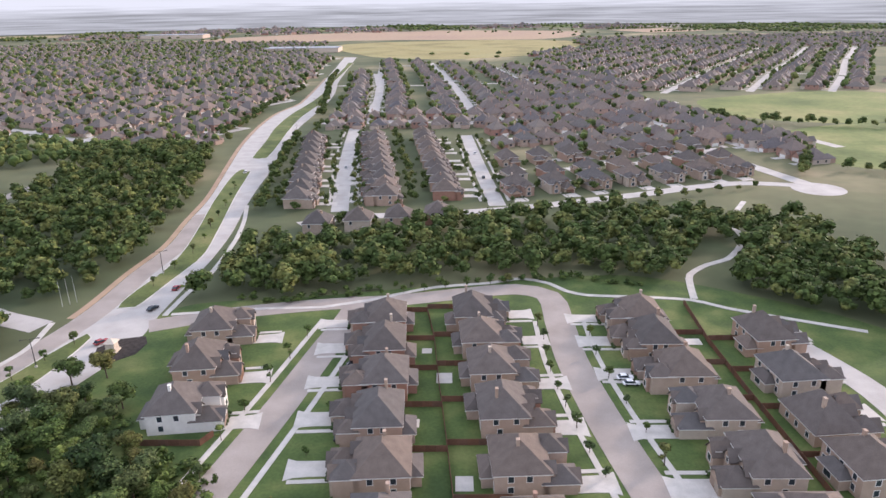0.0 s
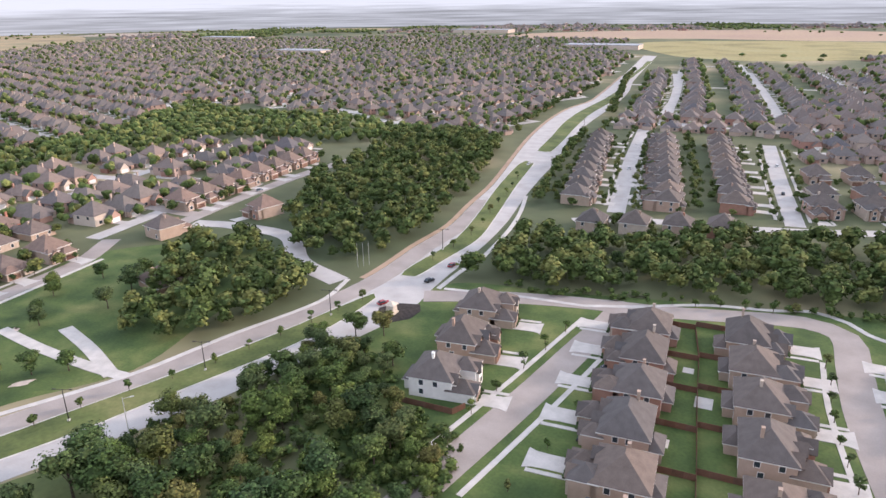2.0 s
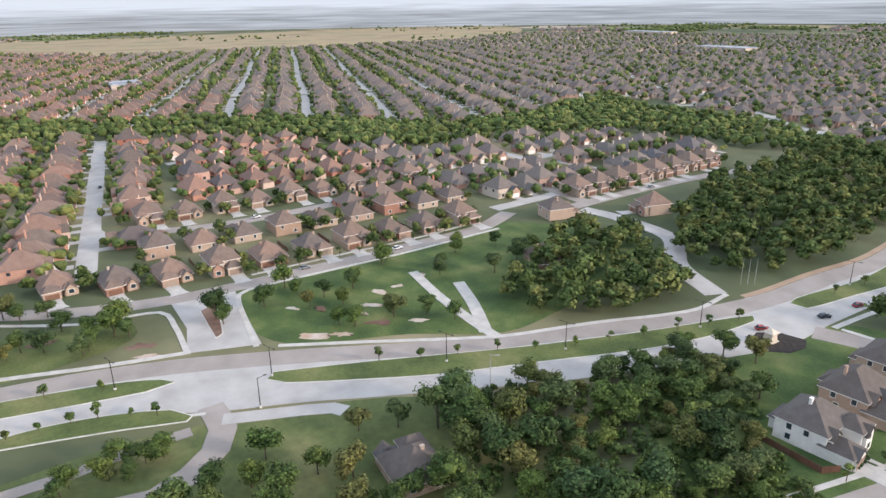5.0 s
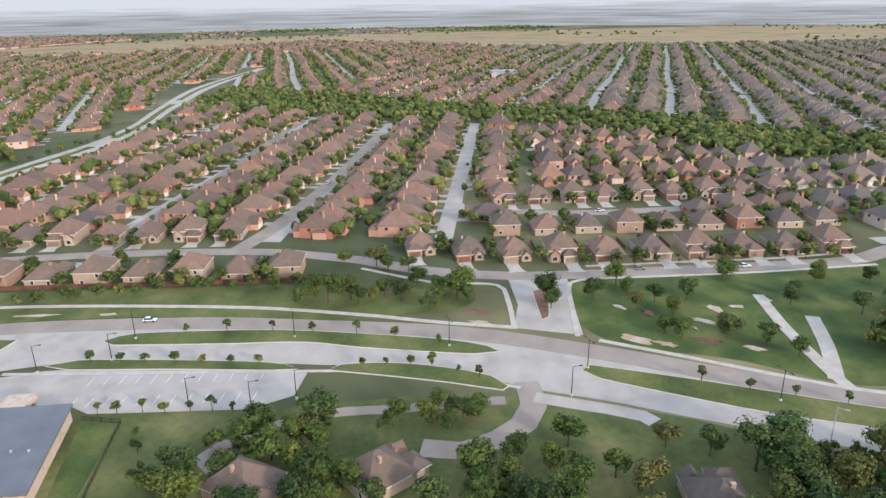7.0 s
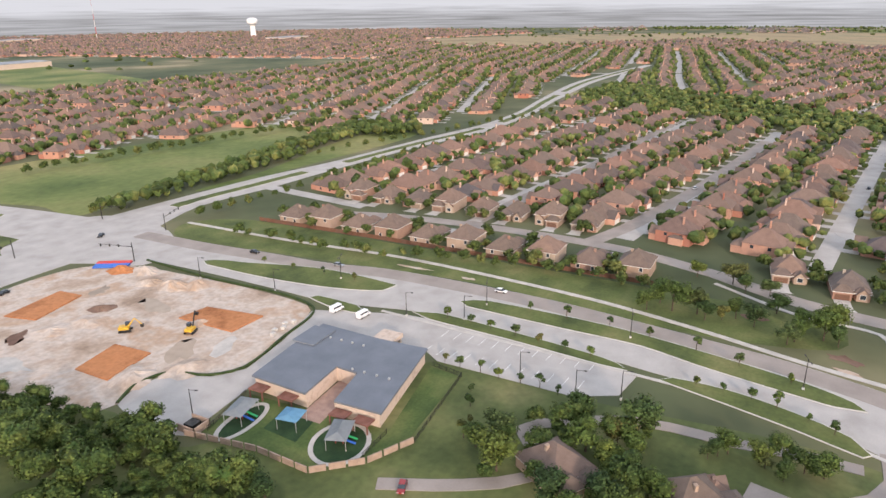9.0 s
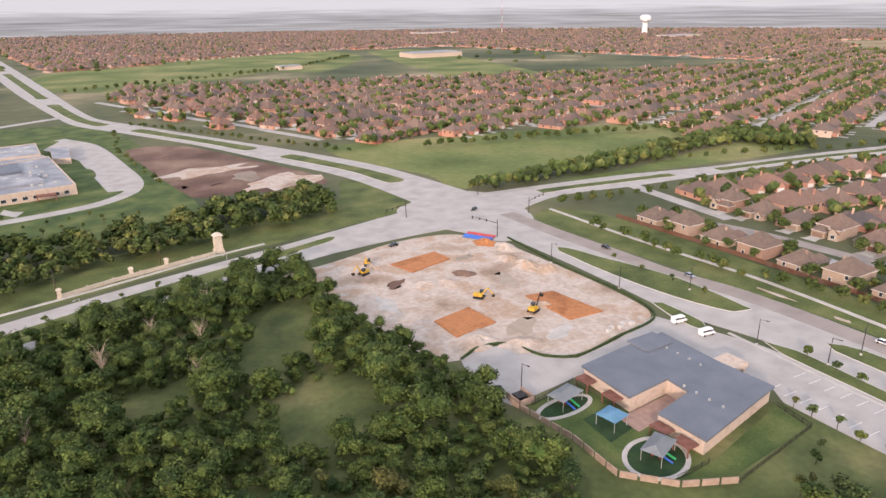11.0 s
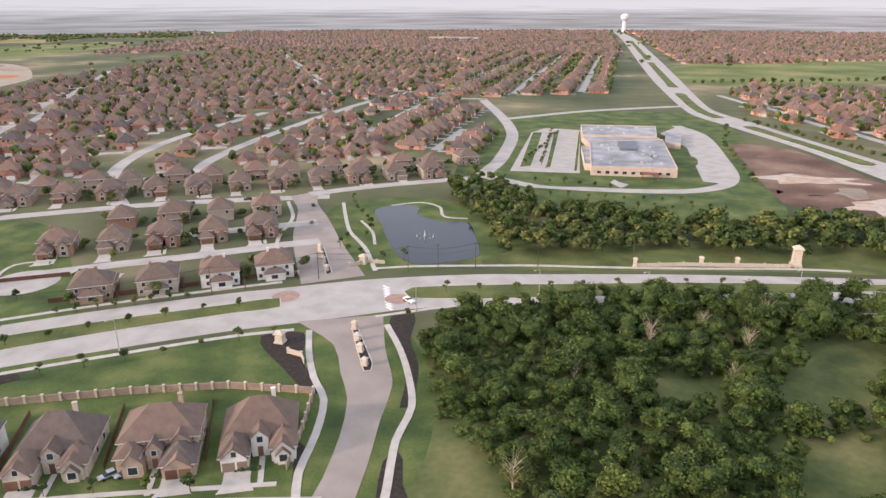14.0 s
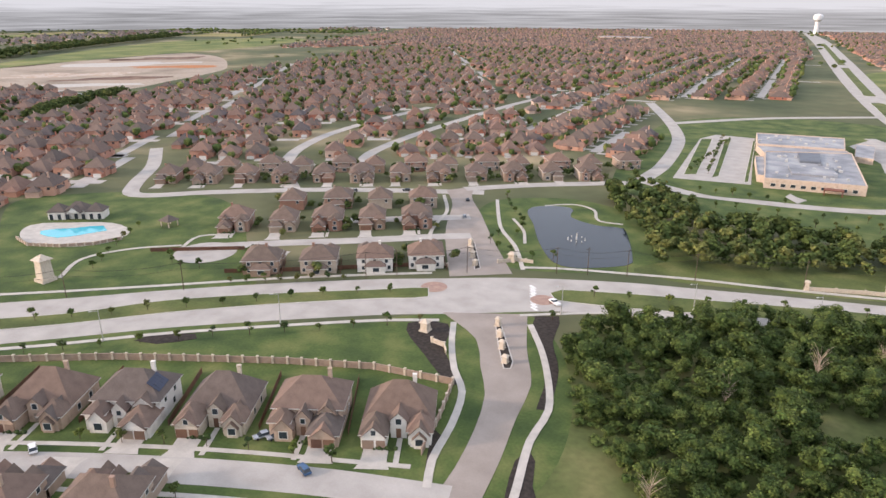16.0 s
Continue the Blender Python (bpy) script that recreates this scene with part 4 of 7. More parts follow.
# ---------------------------------------------------------------- far estates, joined
def far_house(rg):
    """Verts, faces, materials of a small distant house about the origin."""
    w, d, h = rg.uniform(12.4, 14.2), rg.uniform(15, 19.5), rg.choice((3.1, 3.1, 5.4))
    if rg.random() < 0.4:
        w, d = rg.uniform(13, 15.5), rg.uniform(12, 14)
    o, p = 0.5, rg.uniform(0.62, 0.95)
    v = [(-w / 2, -d / 2, 0), (w / 2, -d / 2, 0), (w / 2, d / 2, 0), (-w / 2, d / 2, 0)]
    v += [(a, b, h) for a, b, _ in v]
    f = [(0, 1, 5, 4), (1, 2, 6, 5), (2, 3, 7, 6), (3, 0, 4, 7)]
    mi = [1, 1, 1, 1]
    X, Y = w / 2 + o, d / 2 + o
    r = min(X, Y)
    base = len(v)
    v += [(-X, -Y, h - 0.1), (X, -Y, h - 0.1), (X, Y, h - 0.1), (-X, Y, h - 0.1)]
    v += [(0, -Y + r, h + r * p), (0, Y - r, h + r * p)] if Y >= X else [(-X + r, 0, h + r * p), (X - r, 0, h + r * p)]
    q = [(0, 1, 4), (1, 2, 5, 4), (2, 3, 5), (3, 0, 4, 5)] if Y >= X else [(0, 1, 5, 4), (1, 2, 5), (2, 3, 4, 5), (3, 0, 4)]
    f += [tuple(base + i for i in t) for t in q]
    mi += [0] * 4
    # front gable wing
    s = rg.choice((-1, 1))
    gx, gw, gh = s * w * 0.22, w * 0.24, min(h, 3.2)
    y0, y1 = -d / 2 - 3.2, -d / 2 + 1.5
    base = len(v)
    v += [(gx - gw, y0, 0), (gx + gw, y0, 0), (gx + gw, y0, gh), (gx, y0, gh + gw * 0.9), (gx - gw, y0, gh),
          (gx - gw, y1, 0), (gx + gw, y1, 0), (gx + gw, y1, gh), (gx, y1, gh + gw * 0.9), (gx - gw, y1, gh)]
    f += [tuple(base + i for i in t) for t in ((0, 1, 2, 3, 4), (1, 6, 7, 2), (5, 0, 4, 9))]
    mi += [1, 1, 1]
    base = len(v)
    v += [(gx - gw - 0.3, y0 - 0.3, gh - 0.2), (gx, y0 - 0.3, gh + gw * 0.9 + 0.1), (gx, y1, gh + gw * 0.9 + 0.1), (gx - gw - 0.3, y1, gh - 0.2), (gx + gw + 0.3, y0 - 0.3, gh - 0.2), (gx + gw + 0.3, y1, gh - 0.2)]
    f += [(base, base + 1, base + 2, base + 3), (base + 1, base + 4, base + 5, base + 2)]
    mi += [0, 0]
    # rear and side wings under lower hips
    for ex, ey, ew, ed in ((-s * w * 0.2, d / 2 + 1.2, w * 0.26, 3.2), (s * (w / 2 - 0.9), d * 0.12, 2.2, d * 0.2)):
        base = len(v)
        eh = min(h, 3.4)
        v += [(ex + a * ew, ey + c * ed, z) for z in (0, eh) for a, c in ((-1, -1), (1, -1), (1, 1), (-1, 1))]
        v += [(ex + a * (ew + 0.4), ey + c * (ed + 0.4), eh - 0.1) for a, c in ((-1, -1), (1, -1), (1, 1), (-1, 1))] + [(ex, ey, eh + min(ew, ed) * 0.8)]
        f += [tuple(base + i for i in t) for t in ((0, 1, 5, 4), (1, 2, 6, 5), (2, 3, 7, 6), (3, 0, 4, 7), (8, 9, 12), (9, 10, 12), (10, 11, 12), (11, 8, 12))]
        mi += [1] * 4 + [0] * 4
    # garage door and windows
    quads = [(gx - gw * 0.75, gx + gw * 0.75, y0 - 0.05, 0.1, 2.4, 3)]
    for wx in (-0.3, 0.05, 0.32):
        quads.append((wx * w - 0.8, wx * w + 0.8, d / 2 + 0.05, h - 2.1, h - 0.7, 2))
    quads.append((-s * w * 0.25 - 0.9, -s * w * 0.25 + 0.9, -d / 2 - 0.05, 0.8, 2.4, 2))
    for x0, x1, yy, z0, z1, mt in quads:
        base = len(v)
        v += [(x0, yy, z0), (x1, yy, z0), (x1, yy, z1), (x0, yy, z1)]
        f.append((base, base + 1, base + 2, base + 3))
        mi.append(mt)
    for sx in (-1, 1):
        for yy in (-0.2, 0.25):
            base = len(v)
            X = sx * (w / 2 + 0.05)
            v += [(X, yy * d - 0.7, h - 2.1), (X, yy * d + 0.7, h - 2.1), (X, yy * d + 0.7, h - 0.7), (X, yy * d - 0.7, h - 0.7)]
            f.append((base, base + 1, base + 2, base + 3))
            mi.append(2)
    # chimney
    base = len(v)
    cx, cy, ct = s * w * 0.2, d * 0.2, h + r * p + 0.7
    v += [(cx + a, cy + b, z) for z in (h, ct) for a, b in ((-0.45, -0.35), (0.45, -0.35), (0.45, 0.35), (-0.45, 0.35))]
    f += [tuple(base + i for i in t) for t in ((0, 1, 5, 4), (1, 2, 6, 5), (2, 3, 7, 6), (3, 0, 4, 7), (4, 5, 6, 7))]
    mi += [1] * 5
    return np.array(v, float), f, mi


FAR_RNG = random.Random(11)
FAR_KINDS = [far_house(FAR_RNG) for _ in range(14)]
KEEP_OUT = [FOREST_1, FOREST_2, FOREST_3, FOREST_3B, FOREST_4, FOREST_5, FOREST_6, FOREST_7, FOREST_8, HEDGE_D, FIELD_YELLOW, FIELD_N, FIELD_NE, FIELD_NE2, FIELD_D, FIELD_D2,
            SPORT, SPORT2, DIRT_SOUTH, FIELD_W, DIRT_SE, FIELD_SE, SITE, PARK_W, AMENITY]
ROAD_LINES = [(PARK_L, 26), (PARK_R, 26), (A2_L, 28), (A2_R, 28), (B_FAR, 24), (B_NEAR, 24), (D_L, 22), (D_R, 22),
              ([(262, -288), (302, -326), (333, -370), (355, -430), (364, -495), (367, -618)], 17), ([(260, -345), (285, -400), (297, -500), (299, -710), (271, -888)], 17),
              ([(178, -340), (150, -366), (120, -388), (95, -405)], 17), ([(95, -412), (93, -458), (103, -557), (127, -640), (177, -770)], 18), ([(345, -235), (383, -289), (430, -330)], 17),
              ([(127, -640), (58, -713), (-10, -760)], 18)]
far_houses, far_streets, far_trees = [], [], []


def allowed(p, extra=()):
    ok = np.ones(len(p), bool)
    for poly in [*KEEP_OUT, *extra]:
        ok &= ~inside(p, poly)
    for line, d in ROAD_LINES:
        ok &= ~near_line(p, line, d)
    return ok


def estate(poly, angle, origin, period=84.0, lot=18.0, depth=19.0, trees=0.9, seed=1):
    """Streets that run along angle (degrees from +x), period apart, with houses on both sides."""
    rg = random.Random(seed)
    u = np.array((math.cos(radians(angle)), math.sin(radians(angle))))
    n = np.array((-u[1], u[0]))
    q = np.array(poly, float) - origin
    s0, s1, t0, t1 = (q @ u).min(), (q @ u).max(), (q @ n).min(), (q @ n).max()
    spots = []
    for i in range(math.floor(t0 / period), math.ceil(t1 / period) + 1):
        bend = rg.uniform(-2.5, 2.5)
        slip = {-1: rg.uniform(0, lot), 1: rg.uniform(0, lot)}
        for j in range(math.floor(s0 / lot), math.ceil(s1 / lot) + 1):
            for side in (-1, 1):
                c = np.array(origin, float) + u * (j * lot + slip[side] + rg.uniform(-1.5, 1.5)) + n * (i * period + side * (depth + 2.5 + rg.uniform(-1.5, 1.5)) + bend * math.sin(j * 0.21))
                spots.append((c, n * -side, u, i, j, side, bend))
    if not spots:
        return
    P = np.array([s[0] for s in spots])
    ok = inside(P, poly) & allowed(P) & (np.hypot(P[:, 0], P[:, 1]) < 3150)
    if HOUSE_SPOTS:
        H = np.array(HOUSE_SPOTS)
        ok &= np.array([np.min(np.abs(H - p).max(axis=1)) > 15 for p in P])
    for good, (c, face, uu, i, j, side, bend) in zip(ok, spots):
        if not good:
            continue
        if j % 17 == 8:
            if side == 1:
                far_streets.append((c, n, period, 8.4))
            continue
        far_houses.append((c[0], c[1], math.atan2(face[0], -face[1]) + rg.uniform(-0.07, 0.07)))
        mid = np.array(origin, float) + uu * j * lot + n * (i * period + bend * math.sin(j * 0.21))
        if side == 1:
            far_streets.append((mid, uu, lot, 8.4))
        far_streets.append((c + face * 13.5 + uu * rg.choice((-3, 3)), face, 8.0, 5.0))
        for extra_tree in range(math.ceil(trees)):
            if rg.random() > trees / math.ceil(trees):
                continue
            far_trees.append((c[0] + rg.choice((-1, 1)) * rg.uniform(6, 10), c[1] + rg.choice((-1, 1)) * rg.uniform(6, 10), rg.uniform(0.5, 1.1)))
        if rg.random() < trees * 0.55:
            e = c - face * rg.uniform(12, 15) + uu * rg.uniform(-8, 8)
            far_trees.append((e[0], e[1], rg.uniform(0.55, 1.15)))
        if rg.random() < trees * 0.6:
            e = c + face * rg.uniform(12, 15) + uu * rg.uniform(-8, 8)
            far_trees.append((e[0], e[1], rg.uniform(0.45, 0.85)))


estate([(-120, 640), (160, 640), (120, 1100), (-190, 1300)], 96, (10, 758), 94, 17, 20, 0.8, 2)
estate([(-115, 560), (25, 560), (25, 640), (-125, 640)], 0, (0, 605), 80, 18, 20, 0.8, 12)
estate([(25, 470), (215, 470), (160, 660), (130, 1100), (15, 640)], 15, (34, 520), 78, 18, 19, 0.7, 3)
estate([(190, 400), (250, 440), (235, 640), (150, 1200), (120, 1100), (150, 700), (210, 470)], 104, (178, 540), 74, 18, 19, 0.8, 4)
estate([(160, 800), (500, 800), (900, 1500), (150, 1500)], 60, (300, 900), 82, 18, 19, 0.9, 5)
estate([(-180, 480), (-270, 520), (-350, 560), (-560, 580), (-900, 900), (-700, 1500), (-240, 1400), (-190, 900)], 62, (-300, 700), 80, 17, 19, 2.9, 6)
estate([(-580, 570), (-520, 440), (-500, 330), (-590, 250), (-640, 140), (-650, 40), (-760, -70), (-1600, 0), (-1700, 900), (-900, 1000)], 160, (-640, 330), 76, 16, 18, 1.3, 7)
estate([(-345, 66), (-640, 104), (-600, 110), (-510, 195), (-440, 250), (-420, 330), (-385, 400), (-290, 430), (-265, 400), (-255, 250)], 94, (-415, 150), 74, 17, 18, 1.9, 8)
estate([(-292, -240), (-288, 30), (-345, 62), (-630, 100), (-690, -120), (-720, -225), (-600, -228)], 172, (-421, -43), 76, 17, 18.5, 2.9, 9)
estate([(-880, -220), (-760, -80), (-1600, 0), (-1600, -900), (-1050, -700), (-900, -300)], 10, (-900, -300), 80, 18, 19, 1.8, 10)
estate([(-230, -330), (-520, -360), (-540, -270), (-900, -290), (-1100, -720), (-600, -840), (-130, -1000), (-70, -780), (-210, -500)], 18, (-330, -620), 78, 18, 19, 2.6, 13)
estate([(-70, -1370), (-680, -1640), (-1000, -1600), (-1200, -700), (-1700, -900), (-1900, -2100), (60, -2500), (0, -1600)], 20, (-400, -1700), 80, 18, 19, 0.45, 14)
estate([(105, -420), (140, -640), (190, -780), (20, -900), (60, -1500), (330, -1560), (290, -900), (240, -600), (215, -480)], 92, (229, -620), 80, 19, 18.5, 0.9, 15)
estate([(180, -395), (150, -455), (215, -500), (240, -600), (290, -900), (330, -1560), (1000, -1600), (900, -1150), (780, -700), (690, -480), (620, -340), (400, -250), (300, -300)], 33, (281, -366), 80, 18, 18.5, 0.9, 23)
estate([(60, -1500), (90, -2300), (200, -2900), (1500, -2300), (1200, -1300), (1000, -1600)], 75, (400, -1900), 76, 18, 18, 0.35, 16)
estate([(345, -255), (640, -335), (740, -480), (900, -520), (760, -150), (420, -60), (350, -140), (385, -200)], 30, (480, -270), 76, 18, 19, 0.5, 17)
estate([(-1700, 900), (-900, 1000), (-700, 1500), (-300, 1400), (-330, 1850), (-900, 2000), (-1800, 1500)], 20, (-900, 1300), 85, 19, 19, 1.8, 18)
estate([(200, -2900), (90, -2300), (60, -2400), (-1900, -2100), (-2600, -2600), (-600, -3900), (900, -3700), (1700, -2700), (1500, -2300)], 40, (0, -3000), 86, 22, 19, 0.3, 20)
estate([(-1700, -900), (-1600, 0), (-1650, 900), (-2050, 300), (-2100, -300), (-1650, -700)], 30, (-1750, 0), 90, 22, 19, 0.8, 21)
estate([(-1900, -2100), (-1700, -900), (-1950, -1100), (-2500, -900), (-2900, -1900), (-2500, -2500)], 60, (-2200, -1600), 90, 22, 19, 0.6, 22)
estate([(300, 1500), (900, 1500), (1500, 1300), (1500, 2000), (300, 1900)], 20, (600, 1700), 90, 20, 19, 1.2, 19)


def place(kind, x, y, a, s=1.0, sz=None, z=0.0):
    v, f, mi = kind
    c, n = math.cos(a), math.sin(a)
    w = np.empty_like(v)
    w[:, 0] = (v[:, 0] * c - v[:, 1] * n) * s + x
    w[:, 1] = (v[:, 0] * n + v[:, 1] * c) * s + y
    w[:, 2] = v[:, 2] * (sz or s) + z
    return w, f, mi


soup("houses_far", [place(FAR_RNG.choice(FAR_KINDS), x, y, a) for x, y, a in far_houses if y > 200], [ROOF_FAR, BRICK_FAR, GLASS, TRIM], "many distant brick houses with grey-brown hipped roofs", "houses")
soup("houses_far", [place(FAR_RNG.choice(FAR_KINDS), x, y, a) for x, y, a in far_houses if y <= 200], [ROOF_FAR_WARM_LIT, BRICK_FAR_WARM_LIT, GLASS, TRIM], "many distant brick houses with brown hipped roofs, reddened partly by painted sunlight", "houses")
pieces = []
for k, (mid, u, lot, wide) in enumerate(far_streets):
    z = 0.05 + 0.0013 * (k % 9) + (0.02 if wide > 6 else 0)
    n = np.array((-u[1], u[0]))
    c = [mid - u * lot * 0.52 - n * wide / 2, mid + u * lot * 0.52 - n * wide / 2, mid + u * lot * 0.52 + n * wide / 2, mid - u * lot * 0.52 + n * wide / 2]
    pieces.append((np.array([(*p, z) for p in c]), [(0, 1, 2, 3)], [0]))
soup("streets_far", pieces, [CONCRETE], "pale concrete streets of distant estates", "streets")


# ---------------------------------------------------------------- trees
def tree_mesh(rg, height, spread, leaves, leaf, limbs=5):
    """Trunk with limbs, and a crown of leaf clumps with gaps. Two lists: wood and crown."""
    wood = bmesh.new()
    top = height * 0.55
    rod(wood, (0, 0, -0.2), (rg.uniform(-0.2, 0.2), rg.uniform(-0.2, 0.2), top), height * 0.028, height * 0.012, 6)
    lobes = []
    for k in range(limbs + 3):
        a = rg.uniform(0, math.tau)
        r = spread * rg.uniform(0.25, 0.62) if k else 0
        z = height * rg.uniform(0.42, 0.82) if k else height * 0.78
        lobes.append((r * math.cos(a), r * math.sin(a), z, spread * rg.uniform(0.34, 0.52)))
        if k < limbs:
            rod(wood, (0, 0, height * rg.uniform(0.2, 0.4)), lobes[-1][:3], height * 0.012, height * 0.004, 5)
    v, f = [], []
    for k in range(leaves):
        x, y, z, r = rg.choice(lobes)
        d = Vector((rg.gauss(0, 1), rg.gauss(0, 1), rg.gauss(0.25, 1))).normalized()
        c = Vector((x, y, z)) + Vector((d.x * r, d.y * r, d.z * r * 0.78)) * rg.uniform(0.66, 1.16)
        if c.z < height * 0.16:
            continue
        up = (d + Vector((rg.uniform(-0.5, 0.5), rg.uniform(-0.5, 0.5), rg.uniform(-0.1, 0.7)))).normalized()
        q = up.to_track_quat("Z", "Y")
        s = leaf * rg.uniform(0.6, 1.3)
        turn = rg.uniform(0, math.tau)
        b = len(v)
        for j in range(4):
            e = turn + j * math.pi / 2
            v.append(tuple(c + q @ Vector((s * math.cos(e), s * math.sin(e) * 0.75, rg.uniform(-0.25, 0.25) * s))))
        f.append((b, b + 1, b + 2, b + 3))
    # inner clumps that close the crown
    for x, y, z, r in lobes:
        bm = bmesh.new()
        bmesh.ops.create_icosphere(bm, subdivisions=1, radius=r * 0.72)
        b = len(v)
        for w in bm.verts:
            k = rg.uniform(0.75, 1.1)
            v.append((x + w.co.x * k, y + w.co.y * k, z + w.co.z * k * 0.8))
        f += [tuple(b + w.index for w in t.verts) for t in bm.faces]
        bm.free()
    return wood, v, f


def far_tree(rg, n=3):
    v, f = [], []
    for k in range(n):
        bm = bmesh.new()
        bmesh.ops.create_icosphere(bm, subdivisions=1, radius=1)
        a, r = rg.uniform(0, math.tau), rg.uniform(0, 2.4) if k else 0
        s = rg.uniform(2.2, 3.6)
        b = len(v)
        for w in bm.verts:
            j = rg.uniform(0.7, 1.15)
            v.append((r * math.cos(a) + w.co.x * s * j, r * math.sin(a) + w.co.y * s * j, rg.uniform(4.0, 5.5) * 0 + 4.6 + k * 0.6 + w.co.z * s * j * 0.95))
        f += [tuple(b + w.index for w in t.verts) for t in bm.faces]
        bm.free()
    return np.array(v), f, [0] * len(f)


def leafy(rg, height, spread, leaves, leaf):
    w, v, f = tree_mesh(rg, height, spread, leaves, leaf)
    w.free()
    return np.array(v), f, [0] * len(f)


TREE_RNG = random.Random(21)
TREES = []
for k in range(9):
    h = TREE_RNG.uniform(8.5, 12.5)
    root = new("tree")
    tagged(root, "broad green woodland tree in full leaf", "tree", "woodland trees")
    wood, v, f = tree_mesh(TREE_RNG, h, h * TREE_RNG.uniform(0.46, 0.58), 1150, 0.40)
    part("trunk", wood, BARK, root)
    cr = new("crown", mesh_of(v, f, [0] * len(f), "crown", [LEAF]))
    cr.parent = root
    TREES.append(root)
SMALL = []
for k in range(4):
    root = new("young_tree")
    tagged(root, "young street tree with a small round crown", "tree", "street trees")
    wood, v, f = tree_mesh(TREE_RNG, 4.2 + 0.5 * k, 1.5 + 0.15 * k, 170, 0.34, 3)
    part("trunk", wood, BARK, root)
    cr = new("crown", mesh_of(v, f, [0] * len(f), "crown", [LEAF]))
    cr.parent = root
    SMALL.append(root)
USED = set()


def put_tree(stock, x, y, s=1.0, label=None):
    k = TREE_RNG.randrange(len(stock))
    ob = stock[k]
    m = pose(x, y, 0, 0, 0, TREE_RNG.uniform(0, 360))
    if ob.name in USED:
        ob.scale = (1, 1, 1)
        ob = copy_thing(ob, m @ Matrix.Diagonal((s, s, s, 1)))
    else:
        USED.add(ob.name)
        ob.matrix_basis = m
    if label:
        ob["label"] = label
    return ob


def scatter(poly, spacing, seed, holes=(), edge=0.0):
    rg = random.Random(seed)
    q = np.array(poly, float)
    x0, y0, x1, y1 = *q.min(0), *q.max(0)
    out = []
    y = y0
    row = 0
    while y < y1:
        x = x0 + (row % 2) * spacing / 2
        while x < x1:
            out.append((x + rg.uniform(-0.42, 0.42) * spacing, y + rg.uniform(-0.42, 0.42) * spacing))
            x += spacing
        y += spacing * 0.87
        row += 1
    p = np.array(out)
    ok = inside(p, q)
    for h in holes:
        ok &= ~inside(p, h)
    return p[ok]


CLEAR_1 = [(-54, -217), (-69, -224), (-77, -212), (-68, -186), (-50, -166), (-38, -182), (-50, -196)]
CLEAR_2 = [(-44, -160), (-61, -165), (-73, -158), (-68, -138), (-53, -130), (-40, -136)]
CLEAR_3 = [(-9, -181), (-29, -187), (-26, -170), (-12, -165)]
wood_1 = scatter(FOREST_1, 6.3, 1, [CLEAR_1, CLEAR_2, CLEAR_3])
wood_2 = scatter(FOREST_2, 6.4, 2)
wood_1 = wood_1[np.argsort(np.hypot(wood_1[:, 0], wood_1[:, 1]))]
for x, y in [*wood_2, *wood_1[:95]]:
    put_tree(TREES, x, y, TREE_RNG.choice((0.42, 0.52, 0.62, 0.74, 0.98)) * TREE_RNG.uniform(0.9, 1.08))
rest = []
for x, y in wood_1[95:]:
    cr = [c for c in TREE_RNG.choice(TREES).children if c.name.startswith("crown")][0].data
    kind = (np.array([w.co[:] for w in cr.vertices]), [tuple(t.vertices) for t in cr.polygons], [0] * len(cr.polygons))
    rest.append(place(kind, x, y, TREE_RNG.uniform(0, 6.28), TREE_RNG.choice((0.42, 0.52, 0.62, 0.74, 0.98)) * TREE_RNG.uniform(0.9, 1.08)))
FARM_WOODS = ([(-152, 14), (-157, -2), (-147, -1), (-135, 17), (-141, 24)], [(-148, -22), (-150, -40), (-132, -56), (-112, -50), (-106, -20), (-118, -12), (-134, -22)],
              [(-122, 12), (-114, 44), (-100, 72), (-86, 62), (-92, 20), (-108, 2)])
for i, poly in enumerate(FARM_WOODS):
    for x, y in scatter(poly, 7.6, 90 + i):
        if near_line([(x, y)], [(-166, 31), (-154, 31), (-146, 27), (-140, 20), (-136, 11), (-138, 1)], 6.0)[0]:
            continue
        cr = [c for c in TREE_RNG.choice(TREES).children if c.name.startswith("crown")][0].data
        kind = (np.array([w.co[:] for w in cr.vertices]), [tuple(t.vertices) for t in cr.polygons], [0] * len(cr.polygons))
        rest.append(place(kind, x, y, TREE_RNG.uniform(0, 6.28), TREE_RNG.uniform(0.45, 0.9)))
soup("woodland", rest, [LEAF_ISLE], "dense mixed green woodland behind the clearing", "woodland")
MID = [leafy(TREE_RNG, 9.5, 4.8, 260, 0.8) for _ in range(7)]
SHRUB = [leafy(TREE_RNG, 4.0, 3.0, 70, 0.7) for _ in range(5)]
FAR = [far_tree(TREE_RNG, 3) for _ in range(8)]
VFAR = [far_tree(TREE_RNG, 1) for _ in range(5)]
near_soup, far_soup = [], []
yard_rng = random.Random(77)
for hx, hy in HOUSE_SPOTS:
    if math.hypot(hx, hy) > 235:
        for k in range(3):
            a, r = yard_rng.uniform(0, 6.28), yard_rng.uniform(9.5, 13)
            near_soup.append(place(yard_rng.choice(MID), hx + r * math.cos(a), hy + r * math.sin(a), a, yard_rng.uniform(0.35, 0.68) + (0.14 if hx < -240 else 0)))
